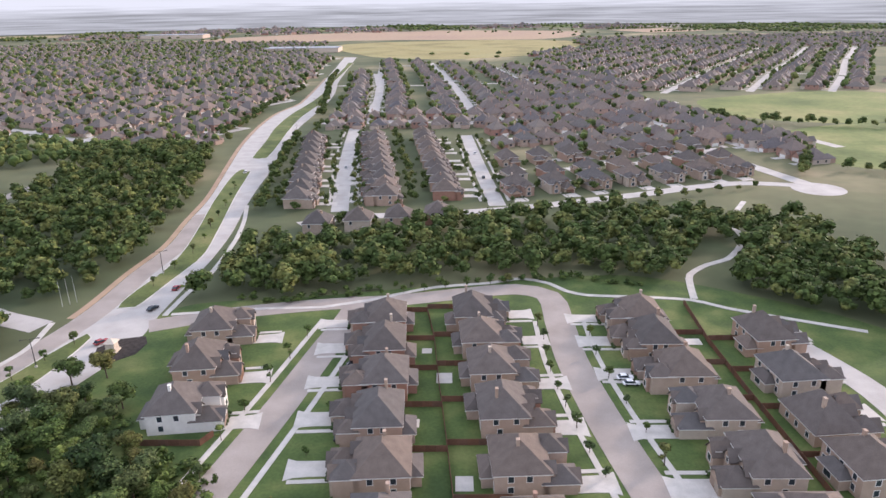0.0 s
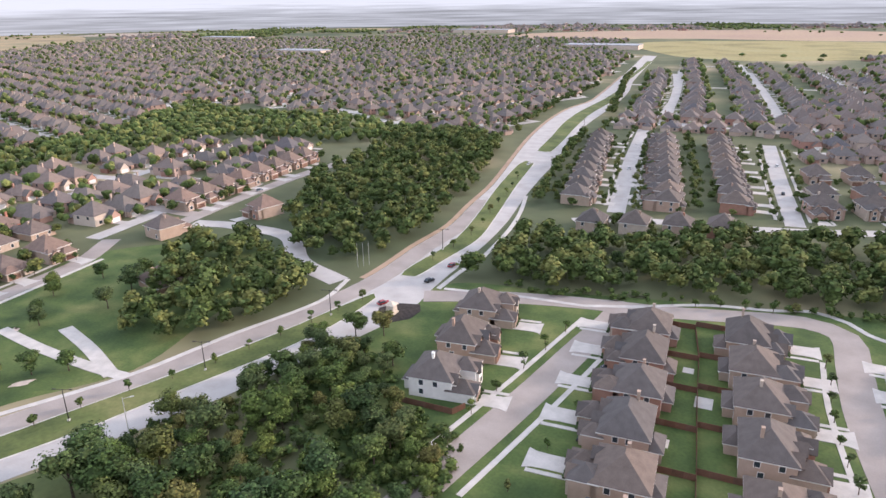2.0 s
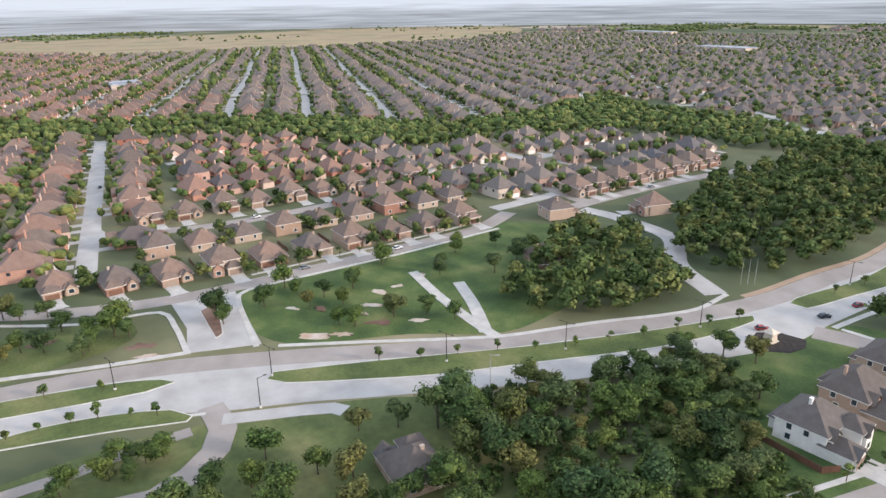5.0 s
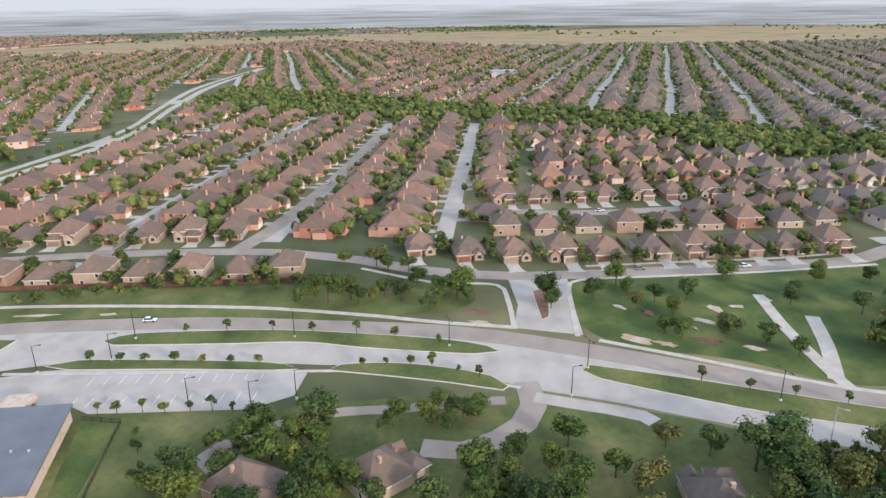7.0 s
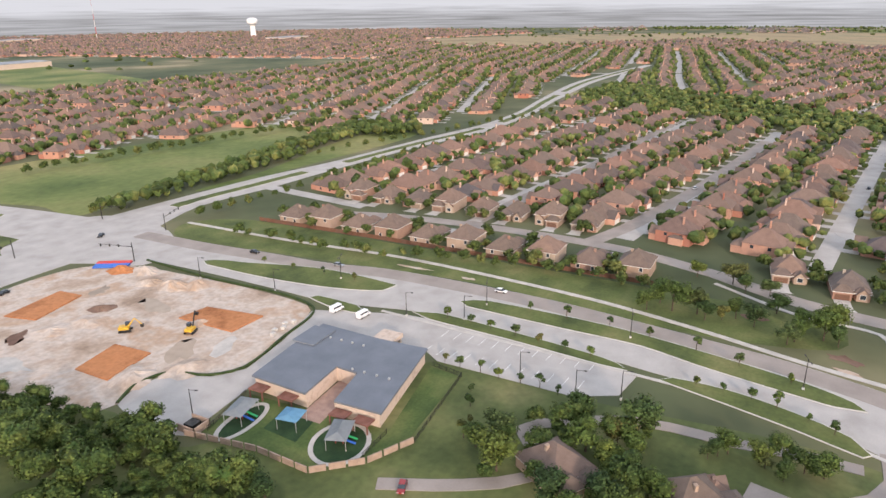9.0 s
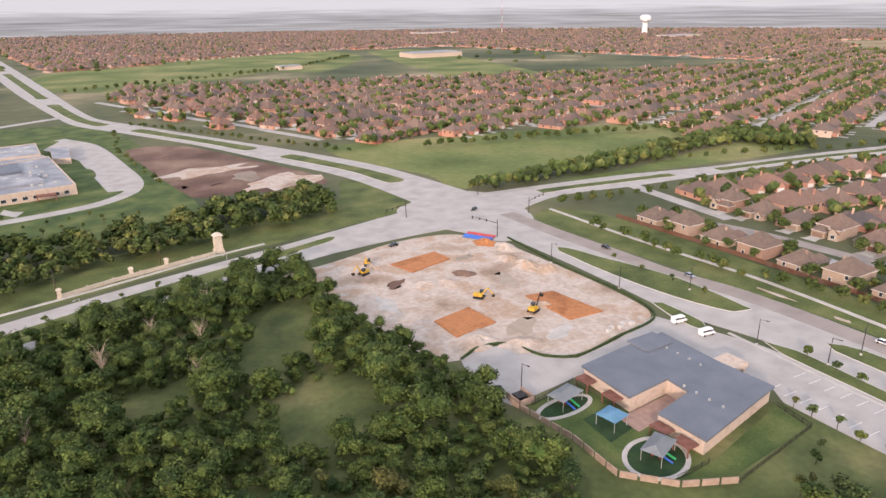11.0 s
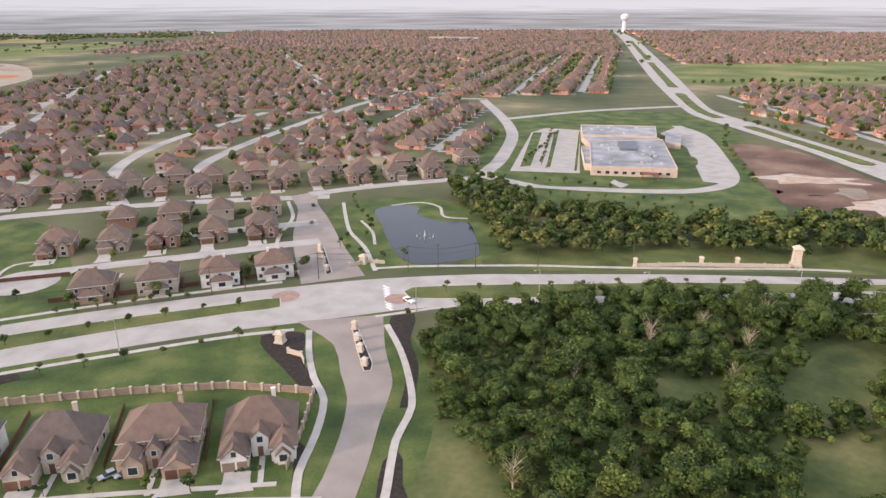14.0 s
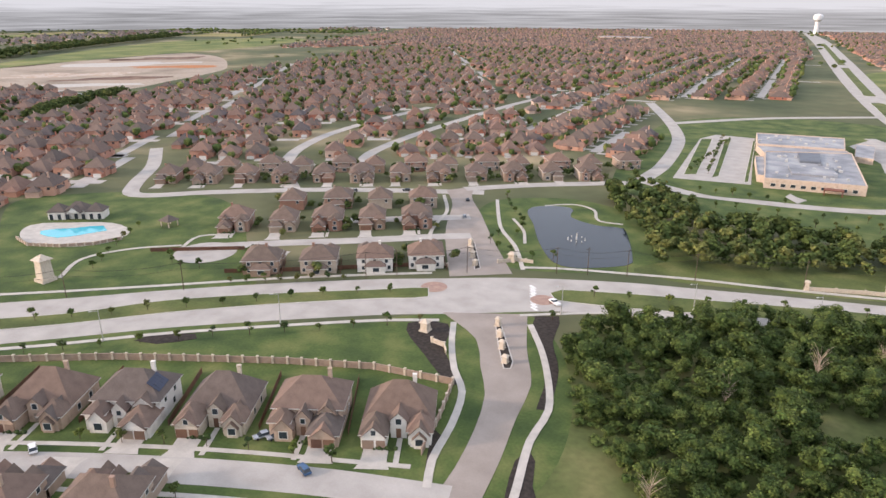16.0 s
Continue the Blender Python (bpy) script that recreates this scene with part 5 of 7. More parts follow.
for i, (poly, sp) in enumerate(((FOREST_3, 8.0), (FOREST_3B, 8.0), (FOREST_4, 8.5), (FOREST_5, 8.0), (FOREST_8, 8.5))):
    for x, y in scatter(poly, sp, 30 + i):
        near_soup.append(place(TREE_RNG.choice(MID), x, y, TREE_RNG.uniform(0, 6.28), TREE_RNG.uniform(0.55, 1.3)))
soup("woodland", near_soup, [LEAF_FAR], "dense dark green creek woodland", "woodland")
for i, (poly, sp) in enumerate(((FOREST_6, 8.5), (FOREST_7, 8.5), (HEDGE_D, 6.5))):
    for x, y in scatter(poly, sp, 50 + i):
        far_soup.append(place(TREE_RNG.choice(FAR), x, y, TREE_RNG.uniform(0, 6.28), TREE_RNG.uniform(0.65, 1.2)))
for x, y, s in far_trees:
    d = math.hypot(x, y)
    far_soup.append(place(TREE_RNG.choice(FAR if d < 900 else VFAR), x, y, TREE_RNG.uniform(0, 6.28), s * (1.0 if d < 900 else 1.35)))
# fields, tree belts, sheds and loose woods out to the horizon
land_rng = random.Random(63)
far_sheds, far_fields = [], {}
house_cells = {(int(x // 120), int(y // 120)) for x, y, a in far_houses}
for i in range(-16, 17):
    for j in range(-16, 17):
        gx, gy = i * 290 * 0.94 - j * 290 * 0.34, i * 290 * 0.34 + j * 290 * 0.94
        r = math.hypot(gx, gy)
        if not 1400 < r < 3040:
            continue
        hw, hd = land_rng.uniform(105, 138), land_rng.uniform(100, 138)
        quad = [(gx + a * hw * 0.94 - b * hd * 0.34, gy + a * hw * 0.34 + b * hd * 0.94) for a, b in ((-1, -1), (1, -1), (1, 1), (-1, 1))]
        probe = np.array([(gx + (q[0] - gx) * f, gy + (q[1] - gy) * f) for q in quad for f in (0.0, 0.5, 1.0)])
        if any((int(x // 120), int(y // 120)) in house_cells for x, y in probe) or not allowed(probe).all():
            continue
        what = land_rng.random()
        if what < 0.42:
            mt = land_rng.choice((FIELD_DRY, FIELD_PINK, FIELD_GREEN, FIELD_YEL, GRADED_SOIL))
            far_fields.setdefault(mt.name, (mt, []))[1].append((np.array([(*q, 0.3) for q in quad]), [(0, 1, 2, 3)], [0]))
            for a, b in zip(quad, quad[1:] + quad[:1]):
                if land_rng.random() < 0.55:
                    for q in np.arange(0, 1, 0.045):
                        far_soup.append(place(land_rng.choice(VFAR), a[0] + (b[0] - a[0]) * q + land_rng.uniform(-6, 6), a[1] + (b[1] - a[1]) * q + land_rng.uniform(-6, 6), 6.28 * q, land_rng.uniform(1.2, 2.2), land_rng.uniform(0.9, 1.5)))
        elif what < 0.72:
            for q in scatter(quad, 15 + r * 0.004, i * 40 + j):
                far_soup.append(place(land_rng.choice(VFAR), q[0], q[1], q[0], land_rng.uniform(1.6, 2.9), land_rng.uniform(1.0, 1.7)))
        else:
            for q in scatter(quad, 46, i * 40 + j):
                far_sheds.append(place(land_rng.choice(FAR_KINDS), q[0], q[1], land_rng.uniform(0, 6.28), land_rng.uniform(1.0, 1.5)))
                far_soup.append(place(land_rng.choice(VFAR), q[0] + 16, q[1] + 9, q[0], land_rng.uniform(1.2, 2.0), land_rng.uniform(1.0, 1.5)))
soup("houses_far", far_sheds, [ROOF_FAR, BRICK_FAR, GLASS, TRIM], "scattered houses far out on the plain", "houses")
for mt, patches in far_fields.values():
    soup("fields_far", patches, [mt], "distant farm fields on the plain", "fields")
for k in range(3400):
    d = 1300 + 1880 * TREE_RNG.random() ** 0.8
    a = radians(TREE_RNG.uniform(-36, 246))
    x, y = -math.sin(a) * d, math.cos(a) * d
    if noise.noise(Vector((x * 0.0021, y * 0.0021, 0.3))) < 0.02:
        continue
    far_soup.append(place(TREE_RNG.choice(VFAR), x, y, TREE_RNG.uniform(0, 6.28), TREE_RNG.uniform(1.2, 2.6), TREE_RNG.uniform(0.8, 1.5)))
soup("trees_far", far_soup, [LEAF_FAR], "countless distant green trees", "trees")


# ---------------------------------------------------------------- walks and verges
for pts, w in (([(-47, 217), (-31, 223), (-8, 234), (13, 238), (25, 242), (35, 237), (40, 230), (47, 226), (66, 224), (83, 221), (93, 214), (109, 206), (130, 196)], 2.0),
               ([(84, 222), (87, 236), (90, 245), (100, 255), (110, 261), (121, 276), (127, 290), (130, 310), (150, 345)], 2.6),
               ([(-100, 211), (-99, 232), (-97, 250), (-99, 287), (-103, 315), (-110, 346)], 2.0), ([(-98, 212), (-70, 216), (-47, 217)], 1.8),
               ([(-200, 34), (-206, 9), (-214, -17), (-223, -55), (-229, -107), (-231, -147), (-228, -200), (-228, -262)], 2.2),
               ([(-189, 58), (-178, 78), (-166, 99), (-155, 120), (-146, 150), (-134, 185), (-136, 206)], 1.9),
               ([(-192, 52), (-212, 55), (-236, 60), (-239, 70), (-240, 130), (-244, 185)], 1.8), ([(-200, 33), (-222, 34), (-236, 32), (-240, 10), (-258, -20)], 1.8),
               ([(-219, 124), (-194, 120), (-168, 118), (-156, 118)], 4.0), ([(-200, 133), (-180, 126), (-160, 117)], 4.5),
               ([(128, -217), (144, -206), (178, -181), (208, -156), (240, -130), (300, -84)], 2.0), ([(100, -240), (85, -247), (60, -255), (36, -262), (12, -267), (-21, -275), (-62, -286), (-85, -290)], 2.0),
               ([(104, -181), (121, -171), (150, -149), (177, -127), (200, -105), (232, -78)], 1.9), ([(82, -198), (58, -214), (36, -224), (11, -232), (-14, -239), (-45, -246)], 1.7),
               ([(99, -182), (92, -168), (84, -155), (76, -145), (71, -130), (68, -115), (64, -106)], 2.0), ([(76, -193), (66, -178), (58, -163), (52, -148), (51, -133), (46, -112), (44, -98)], 2.0),
               ([(135, -232), (150, -252), (158, -270), (165, -295), (182, -322)], 1.8), ([(98, -238), (112, -262), (128, -282), (138, -300), (152, -328)], 1.8),
               ([(125, -330), (112, -340), (100, -335), (92, -318), (80, -318)], 1.5), ([(130, -300), (118, -285), (110, -268)], 1.4), ([(-182, -120), (-176, -18), (-171, 10), (-163, 29)], 1.3),
               ([(250, -140), (262, -158), (255, -176), (240, -190)], 1.8), ([(237, -187), (243, -203), (232, -212)], 1.6)):
    strip("footpath", pts, w, 0.14, WALKWAY, "pale concrete footpath beside the road", "footpath", 0.14, 4.0)
for line, sides in (([(-56, 112), (-52, 130), (-46, 158), (-40, 190), (-37, 206)], (8.0, -8.0)), ([(34, 205), (34, 180), (37, 150), (42, 118), (45, 100)], (8.0, -8.0)),
                    ([(165, -58), (145, -69), (123, -80), (103, -89), (83, -97), (68, -103)], (8.0, -8.2)), ([(-245, 70), (-246, 105), (-247, 152), (-250, 176)], (7.5,)), ([(-59, 345), (-74, 461), (-86, 600)], (7.5, -7.5)), ([(21, 350), (16, 423), (9, 530)], (7.5, -7.5))):
    c = smooth_line(line)
    for d in sides:
        bm = bmesh.new()
        band(bm, offset(c, d + 0.75), offset(c, d - 0.75), 0.135, 0.13)
        tagged(part("footpath", bm, WALKWAY), "narrow concrete pavement along the street", "footpath", kind="structure")
# dark planting beds and sandy scars
for p in ([(100, -180), (112, -174), (96, -158), (80, -146), (78, -150), (92, -163)], [(77, -200), (70, -204), (65, -185), (57, -169), (52, -148), (55, -147), (59, -164), (70, -183)], [(50, -130), (44, -118), (40, -112), (44, -104), (48, -112)],
          [(180, -120), (175, -129), (167, -133), (164, -131), (172, -122)], [(-112, 188), (-104, 178), (-98, 184), (-100, 196)], [(74, -126), (68, -112), (66, -108), (70, -124)]):
    area("planting_bed", p, 0.09, MULCH, "dark mulched planting bed", "planting bed", 0.1)


def blob(x, y, r, stretch, turn, seed):
    """An uneven round outline."""
    rg = random.Random(seed)
    out = []
    for k in range(14):
        a = k * math.tau / 14
        q = r * rg.uniform(0.55, 1.25)
        u, v = q * math.cos(a) * stretch, q * math.sin(a)
        out.append((x + u * math.cos(turn) - v * math.sin(turn), y + u * math.sin(turn) + v * math.cos(turn)))
    return out


for k, (x, y, r, st, tn) in enumerate(((-208, 104, 2.2, 2.4, 0.4), (-200, 96, 1.8, 2.2, 0.9), (-196, 90, 1.6, 1.8, 0.5), (-214, 124, 2.0, 1.6, 2.0), (-210, 112, 1.4, 2.2, 1.4), (-189, 70, 2.4, 2.4, 1.0), (-185, 78, 1.6, 2.6, 1.0), (-205, 22, 1.6, 2.6, 1.2),
                                       (-223, -130, 1.2, 6.0, 1.55), (-222, -105, 1.0, 4.0, 1.6), (-180, 104, 1.5, 2.4, 1.1), (-236, 105, 1.0, 2.0, 0.2), (-213, 72, 1.3, 2.0, 0.6))):
    area("bare_patch", blob(x, y, r, st, tn, 300 + k), 0.08 + 0.001 * k, PALE_SOIL, "worn patch of pale bare soil", "bare ground", 0.1)
for k, (x, y, r, st, tn) in enumerate(((-186, 92, 2.2, 2.2, 1.0), (-213, 22, 2.6, 2.0, 1.2), (-207, 80, 1.8, 1.6, 0.3), (-232, -5, 2.2, 2.5, 1.4))):
    area("planting_bed", blob(x, y, r, st, tn, 340 + k), 0.1, DARK_SOIL, "reddish mulched shrub bed", "planting bed", 0.1)
for k, (x, y, r, st, tn, mt) in enumerate(((-102, -455, 15, 2.0, 0.1, PALE_SOIL), (-132, -400, 17, 1.6, 0.4, PALE_SOIL), (-118, -425, 9, 1.6, 1.4, GRADED_SOIL), (-90, -420, 10, 1.4, 0.5, DARK_SOIL), (-130, -160, 9, 2.0, 0.4, GRADED_SOIL), (-150, -196, 10, 2.0, 1.2, GRADED_SOIL), (-100, -200, 8, 3.0, 1.5, WALKWAY), (-112, -215, 7, 2.0, 0.3, DARK_SOIL), (-150, -225, 6, 2.0, 0.3, GRADED_SOIL), (-138, -150, 6, 2.5, 0.2, WALKWAY),
                                           (1000, -640, 32, 3.0, 0.9, PALE_SOIL), (1110, -800, 40, 3.0, 1.0, WALKWAY), (900, -640, 26, 3.0, 0.8, DARK_SOIL), (1160, -930, 36, 2.5, 1.0, DARK_SOIL), (980, -820, 26, 3.0, 0.7, ORANGE_SOIL), (860, -560, 20, 3.5, 0.8, WALKWAY))):
    area("bare_patch", blob(x, y, r * (1 if y < -300 else 0.45), st, tn, 360 + k), 0.06 + 0.065 * (y > -300) + 0.002 * k, mt, "uneven patch of graded soil", "bare ground", 0.05)
bm = bmesh.new()
sel = np.array([p for p in line_l if 205 < p[1] < 1000])
band(bm, offset(sel, -0.3), offset(sel, -3.0), 0.07, 0.05)
tagged(part("verge", bm, FIELD_PINK), "bare brown verge along the parkway", "verge", kind="structure")
area("lake", [(861, -456), (837, -490), (779, -505), (707, -435), (771, -407)], 0.1, WATER, "pale distant retention lake", "lake")
strip("farm_drive", [(-166, 31), (-154, 31), (-146, 27), (-140, 20), (-136, 11), (-138, 1)], 7.0, 0.10, CONCRETE_OLD, "concrete farm drive")
strip("farm_drive", [(-157, 24), (-157, 12), (-155, -4), (-155, -18), (-152, -31), (-138, -51), (-130, -44), (-122, -42), (-112, -55), (-104, -72)], 4.0, 0.095, CONCRETE_OLD, "narrow winding concrete drive")
strip("farm_drive", [(-158, 32), (-154, 42), (-150, 52), (-147, 58), (-144, 60)], 5.0, 0.10, CONCRETE, "concrete spur drive")
tagged(part("turning_circle", (lambda b: (bmesh.ops.create_circle(b, cap_ends=True, segments=40, radius=13, matrix=pose(224, -189, 0.115)), b)[1])(bmesh.new()), CONCRETE), "round concrete turning circle", "road", kind="structure")
for k in range(9):
    u = k / 8
    area("crossing_stripe", [(78 + 8 * u, -205 - 18 * u), (81 + 8 * u, -207 - 18 * u), (81.6 + 8 * u, -206 - 18 * u), (78.6 + 8 * u, -204 - 18 * u)], 0.125, PAINT_LINE, "white zebra crossing stripe", "road marking", 0.03, rounded=False)
for x, y, r in ((120, -205, 5.0), (80, -214, 4.5)):
    bm = bmesh.new()
    bmesh.ops.create_circle(bm, cap_ends=True, segments=24, radius=r, matrix=pose(x, y, 0.13))
    tagged(part("paver_patch", bm, PAVERS), "patch of reddish pavers at the median nose", "paving", kind="structure")
for k in range(12):
    for s in (0, 1):
        x = -178.5 + 11.5 * s
        y = -92 + k * 4.4
        area("bay_line", [(x, y), (x + 5, y - 0.4), (x + 5, y - 0.25), (x, y + 0.15)], 0.135, PAINT_LINE, "white parking bay line", "road marking", 0.03, rounded=False)


for x, y, w, d in ((-3.5, 169, 4.5, 5.5), (1.5, 124, 4, 5), (-11, 147, 3, 3.5), (73, 190, 5, 4), (-9, 185, 3, 3), (88, 152, 5, 4)):
    tagged(part("patio", boxes((x - w / 2, y - d / 2, 0, x + w / 2, y + d / 2, 0.12)), WALKWAY), "pale concrete garden patio", "patio", kind="structure")


# ---------------------------------------------------------------- fences and walls
PANEL = None


def fence(pts, high=1.8, label="stained wooden board fence"):
    """Board panels 2.4 m long between posts."""
    global PANEL
    root = tagged(new("fence"), label, "fence", "garden fences")
    for a, b in zip(pts[:-1], pts[1:]):
        d = Vector((b[0] - a[0], b[1] - a[1]))
        n = max(1, round(d.length / 2.4))
        turn = math.degrees(math.atan2(d.y, d.x))
        for k in range(n):
            p = Vector(a) + d * (k / n)
            m = pose(p.x, p.y, 0, 0, 0, turn) @ Matrix.Diagonal((d.length / n / 2.4, 1, high / 1.8, 1))
            if PANEL is None:
                pb = bmesh.new()
                near, far = [(-0.06, -0.08), (0.06, -0.08)], [(-0.06, 0.08), (0.06, 0.08)]
                for j in range(8):
                    e = 0.018 * (j % 2)
                    near += [(0.07 + j * 0.29, -0.03 + e), (0.35 + j * 0.29, -0.03 + e)]
                    far += [(0.07 + j * 0.29, 0.03 + e), (0.35 + j * 0.29, 0.03 + e)]
                ring = near + far[::-1]
                low, top = [pb.verts.new((*p, 0.0)) for p in ring], [pb.verts.new((*p, 1.8)) for p in ring]
                for j in range(len(ring)):
                    i2 = (j + 1) % len(ring)
                    pb.faces.new((low[j], low[i2], top[i2], top[j]))
                h = len(near)
                for j in range(h - 1):
                    pb.faces.new((top[j], top[j + 1], top[2 * h - 2 - j], top[2 * h - 1 - j]))
                bmesh.ops.recalc_face_normals(pb, faces=pb.faces)
                PANEL = part("fence_panel", pb, FENCE, root, m=m)
            else:
                share("fence_panel", PANEL, root, m)
    return root


back_1 = [(-10, 214), (-7, 193), (-5, 166), (-3, 144), (-1, 119), (0, 98)]
fence(back_1)
bx = lambda y: float(np.interp(y, [98, 119, 144, 166, 193, 214], [0, -1, -3, -5, -7, -10]))
for y in (213, 192, 173.5, 154.5, 135.5, 116):
    fence([(bx(y) - 14 + 1.2, y), (bx(y), y)])
    fence([(bx(y), y + 2.5), (bx(y) + 12.5, y + 2.5)])
back_2 = [(79, 218), (77.5, 190), (78, 160), (79, 130), (80, 98)]
fence(back_2)
for y in (195, 176, 157, 137, 117):
    fence([(68, y), (78, y)])
    fence([(78, y - 4), (87, y - 4)])
fence([(-82, 138), (-62, 138), (-60, 142)])
for (x, y) in ((93, -118.5), (113.5, -109), (134.5, -99), (155, -88.5), (176, -76.5)):
    fence([(x - 2, y + 5), (x + 11.5, y - 18)], label="dark stained side fence between gardens")
fence([(-262, -160), (-251, -160)])
fence([(-246, -232), (-247, -165), (-246, -30)], 1.9, "tan board fence behind the houses")
for k in range(7):
    y = 53 + k * 19.2
    fence([(-270, y), (-283, y)])
fence([(245, -178), (212, -200)], 1.7)
for x, y in ((180, -193), (162, -207), (145, -220), (128, -232)):
    fence([(x - 4, y + 10), (x + 6, y - 4)])
fence([(199, -176), (181, -188), (163, -201), (146, -214), (128, -227)], 1.7, "dark board fence along the road")


def brick_wall(pts, high, every, mat, capm, label, columns=True):
    root = tagged(new("garden_wall"), label, "wall")
    for a, b in zip(pts[:-1], pts[1:]):
        d = Vector((b[0] - a[0], b[1] - a[1]))
        turn = math.degrees(math.atan2(d.y, d.x))
        n = max(1, round(d.length / every))
        L = d.length / n
        for k in range(n):
            p = Vector(a) + d * (k / n)
            m = pose(p.x, p.y, 0, 0, 0, turn)
            part("wall_panel", boxes((0.3, -0.12, 0, L - 0.3, 0.12, high), (0.3, -0.17, high, L - 0.3, 0.17, high + 0.1)), mat, root, m=m)
            if columns:
                part("column", boxes((-0.3, -0.3, 0, 0.3, 0.3, high + 0.25), (-0.38, -0.38, high + 0.25, 0.38, 0.38, high + 0.4)), capm, root, m=m)
    return root


WALL_TAN = shader("tan_wall_brick", [(0.30, 0.22, 0.17), (0.37, 0.28, 0.22)], 0.6, 6.0, 0.9, 0.4, mottle=0.15)
brick_wall([(203, -91), (175, -109), (152, -121), (128, -133), (104, -143), (80, -147), (75, -131), (71, -115)], 2.0, 4.5, WALL_TAN, STONE_PALE, "long tan brick wall with stone-capped columns")
brick_wall([(-2, -271.5), (-21, -278), (-42, -283), (-63, -288)], 1.5, 9.5, STONE_PALE, STONE_PALE, "low pale stone wall along the road")
brick_wall([(110, -240), (104, -246), (97, -247)], 1.4, 4.0, STONE_PALE, STONE_PALE, "curved pale stone entry wall")
brick_wall([(126, -226), (133, -228), (137, -224)], 1.3, 4.0, STONE_PALE, STONE_PALE, "low stone entry wall before a white house")
brick_wall([(98, -166), (93, -165), (90, -161)], 1.6, 4.0, STONE_PALE, STONE_PALE, "reddish stone entry sign wall")
brick_wall([(-98, -125), (-99, -118), (-101, -104), (-100, -88), (-109, -78), (-121, -72)], 1.6, 4.0, WALL_TAN, WALL_TAN, "tan brick wall round the nursery gardens", False)


def stone_pillar(x, y, w, h, label, roof=True, name="stone_pillar"):
    root = tagged(new(name), label, "pillar")
    root.location = (x, y, 0)
    b = bmesh.new()
    box(b, -w * 0.62, -w * 0.62, 0, w * 0.62, w * 0.62, h * 0.12)
    vs = box(b, -w * 0.5, -w * 0.5, h * 0.12, w * 0.5, w * 0.5, h * 0.8)
    for v in vs[4:]:
        v.co.x *= 0.86
        v.co.y *= 0.86
    part("shaft", b, STONE_PALE, root)
    b = bmesh.new()
    hip(b, -w * 0.5, -w * 0.5, w * 0.5, w * 0.5, h * 0.8, 0.7, w * 0.12)
    part("cap", b, ROOF if roof else STONE_PALE, root)
    return root


stone_pillar(-65, -291, 3.4, 9.5, "tall pale stone landmark tower with a tiled cap", False)
stone_pillar(252, -136, 4.6, 11, "pale stone landmark tower on a round bed", False)
for x, y in ((-2, -272), (-42, -284), (-28, -281)):
    stone_pillar(x, y, 1.6, 4.2, "square pale stone gate pillar", False)
stone_pillar(104, -172, 2.6, 4.0, "stone pillar of an entry sign", False)
stone_pillar(106, -245, 2.6, 4.2, "stone pillar at the pond entry", False)
stone_pillar(-106, 186, 3.0, 4.0, "stone entry pillar in a planting bed", False)


def entry_island(pts, posts):
    island("entry_island", pts, 0.08, "narrow kerbed entry island with stone pillars", MULCH)
    for k, (x, y) in enumerate(posts):
        stone_pillar(x, y, 1.6, 3.4 - 0.5 * (k % 2), "small pale stone entry pillar", False)


entry_island([(87, -189), (85.5, -190), (70.5, -167), (69.5, -163), (71.5, -162), (80, -176)], [(85, -187), (81, -180), (77, -173), (72.5, -165.5)])
entry_island([(132, -257), (130, -258), (113.5, -231), (115, -228.5)], [(130, -254), (126, -247), (122, -240.5), (117, -233)])
island("entry_island", [(-205, 43), (-207, 46), (-229, 50), (-231, 47), (-229, 44)], 0.08, "planted kerbed entry island", DARK_SOIL)


# ---------------------------------------------------------------- nursery
def nursery():
    root = tagged(new("nursery_building"), "single-storey nursery with a grey-blue roof and tan walls", "building")
    out = [(-122, -124), (-140, -125.5), (-157, -126), (-156, -104), (-157, -88), (-122, -82), (-121.5, -96), (-136, -98.5), (-136.5, -106), (-121, -105)]
    cx = np.mean(out, axis=0)
    inner = [(p[0] + (cx[0] - p[0]) * 0.035, p[1] + (cx[1] - p[1]) * 0.035) for p in out]
    part("wall", area_mesh(inner, 4.1, 4.1, False), WALL_NURSERY, root)
    bm = area_mesh(out, 4.75, 0.6, False)
    part("roof", bm, METAL_ROOF, root)
    part("roof_deck", boxes((-154, -127, 4.8, -143, -119, 5.3)), METAL_ROOF, root)
    part("porch", boxes((-163, -107, 3.0, -156, -100, 4.4), (-162.6, -106.6, 0, -161.6, -105.6, 3.0), (-162.6, -101.4, 0, -161.6, -100.4, 3.0)), WALL_NURSERY, root)
    for k in range(8):
        x, y = -150 + (k * 13) % 26, -118 + (k * 17) % 30
        if -137 < x < -120 and -106 < y < -97:
            continue
        part("roof_vent", boxes((x, y, 4.74, x + 0.5, y + 0.5, 5.3)), PALE_POLE, root)
    for k in range(6):
        y = -121.5 + k * 2.7
        window(root, -123.2, y, 1.0, 90, 1.4, 1.6)
    for k in range(7):
        x = -152 + k * 4.2
        window(root, x, -88.2 + (x + 152) * 0.165, 1.0, 180, 1.4, 1.6)
    for x, y in ((-121, -120), (-121, -110), (-120.5, -93), (-120.5, -86)):
        part("canopy", boxes((x - 1, y - 2.5, 2.6, x + 2.5, y + 2.5, 2.9), (x + 2.1, y - 2.3, 0, x + 2.4, y - 2.0, 2.6), (x + 2.1, y + 2.0, 0, x + 2.4, y + 2.3, 2.6)), BRICK_RED, root, "dark red entrance canopy")


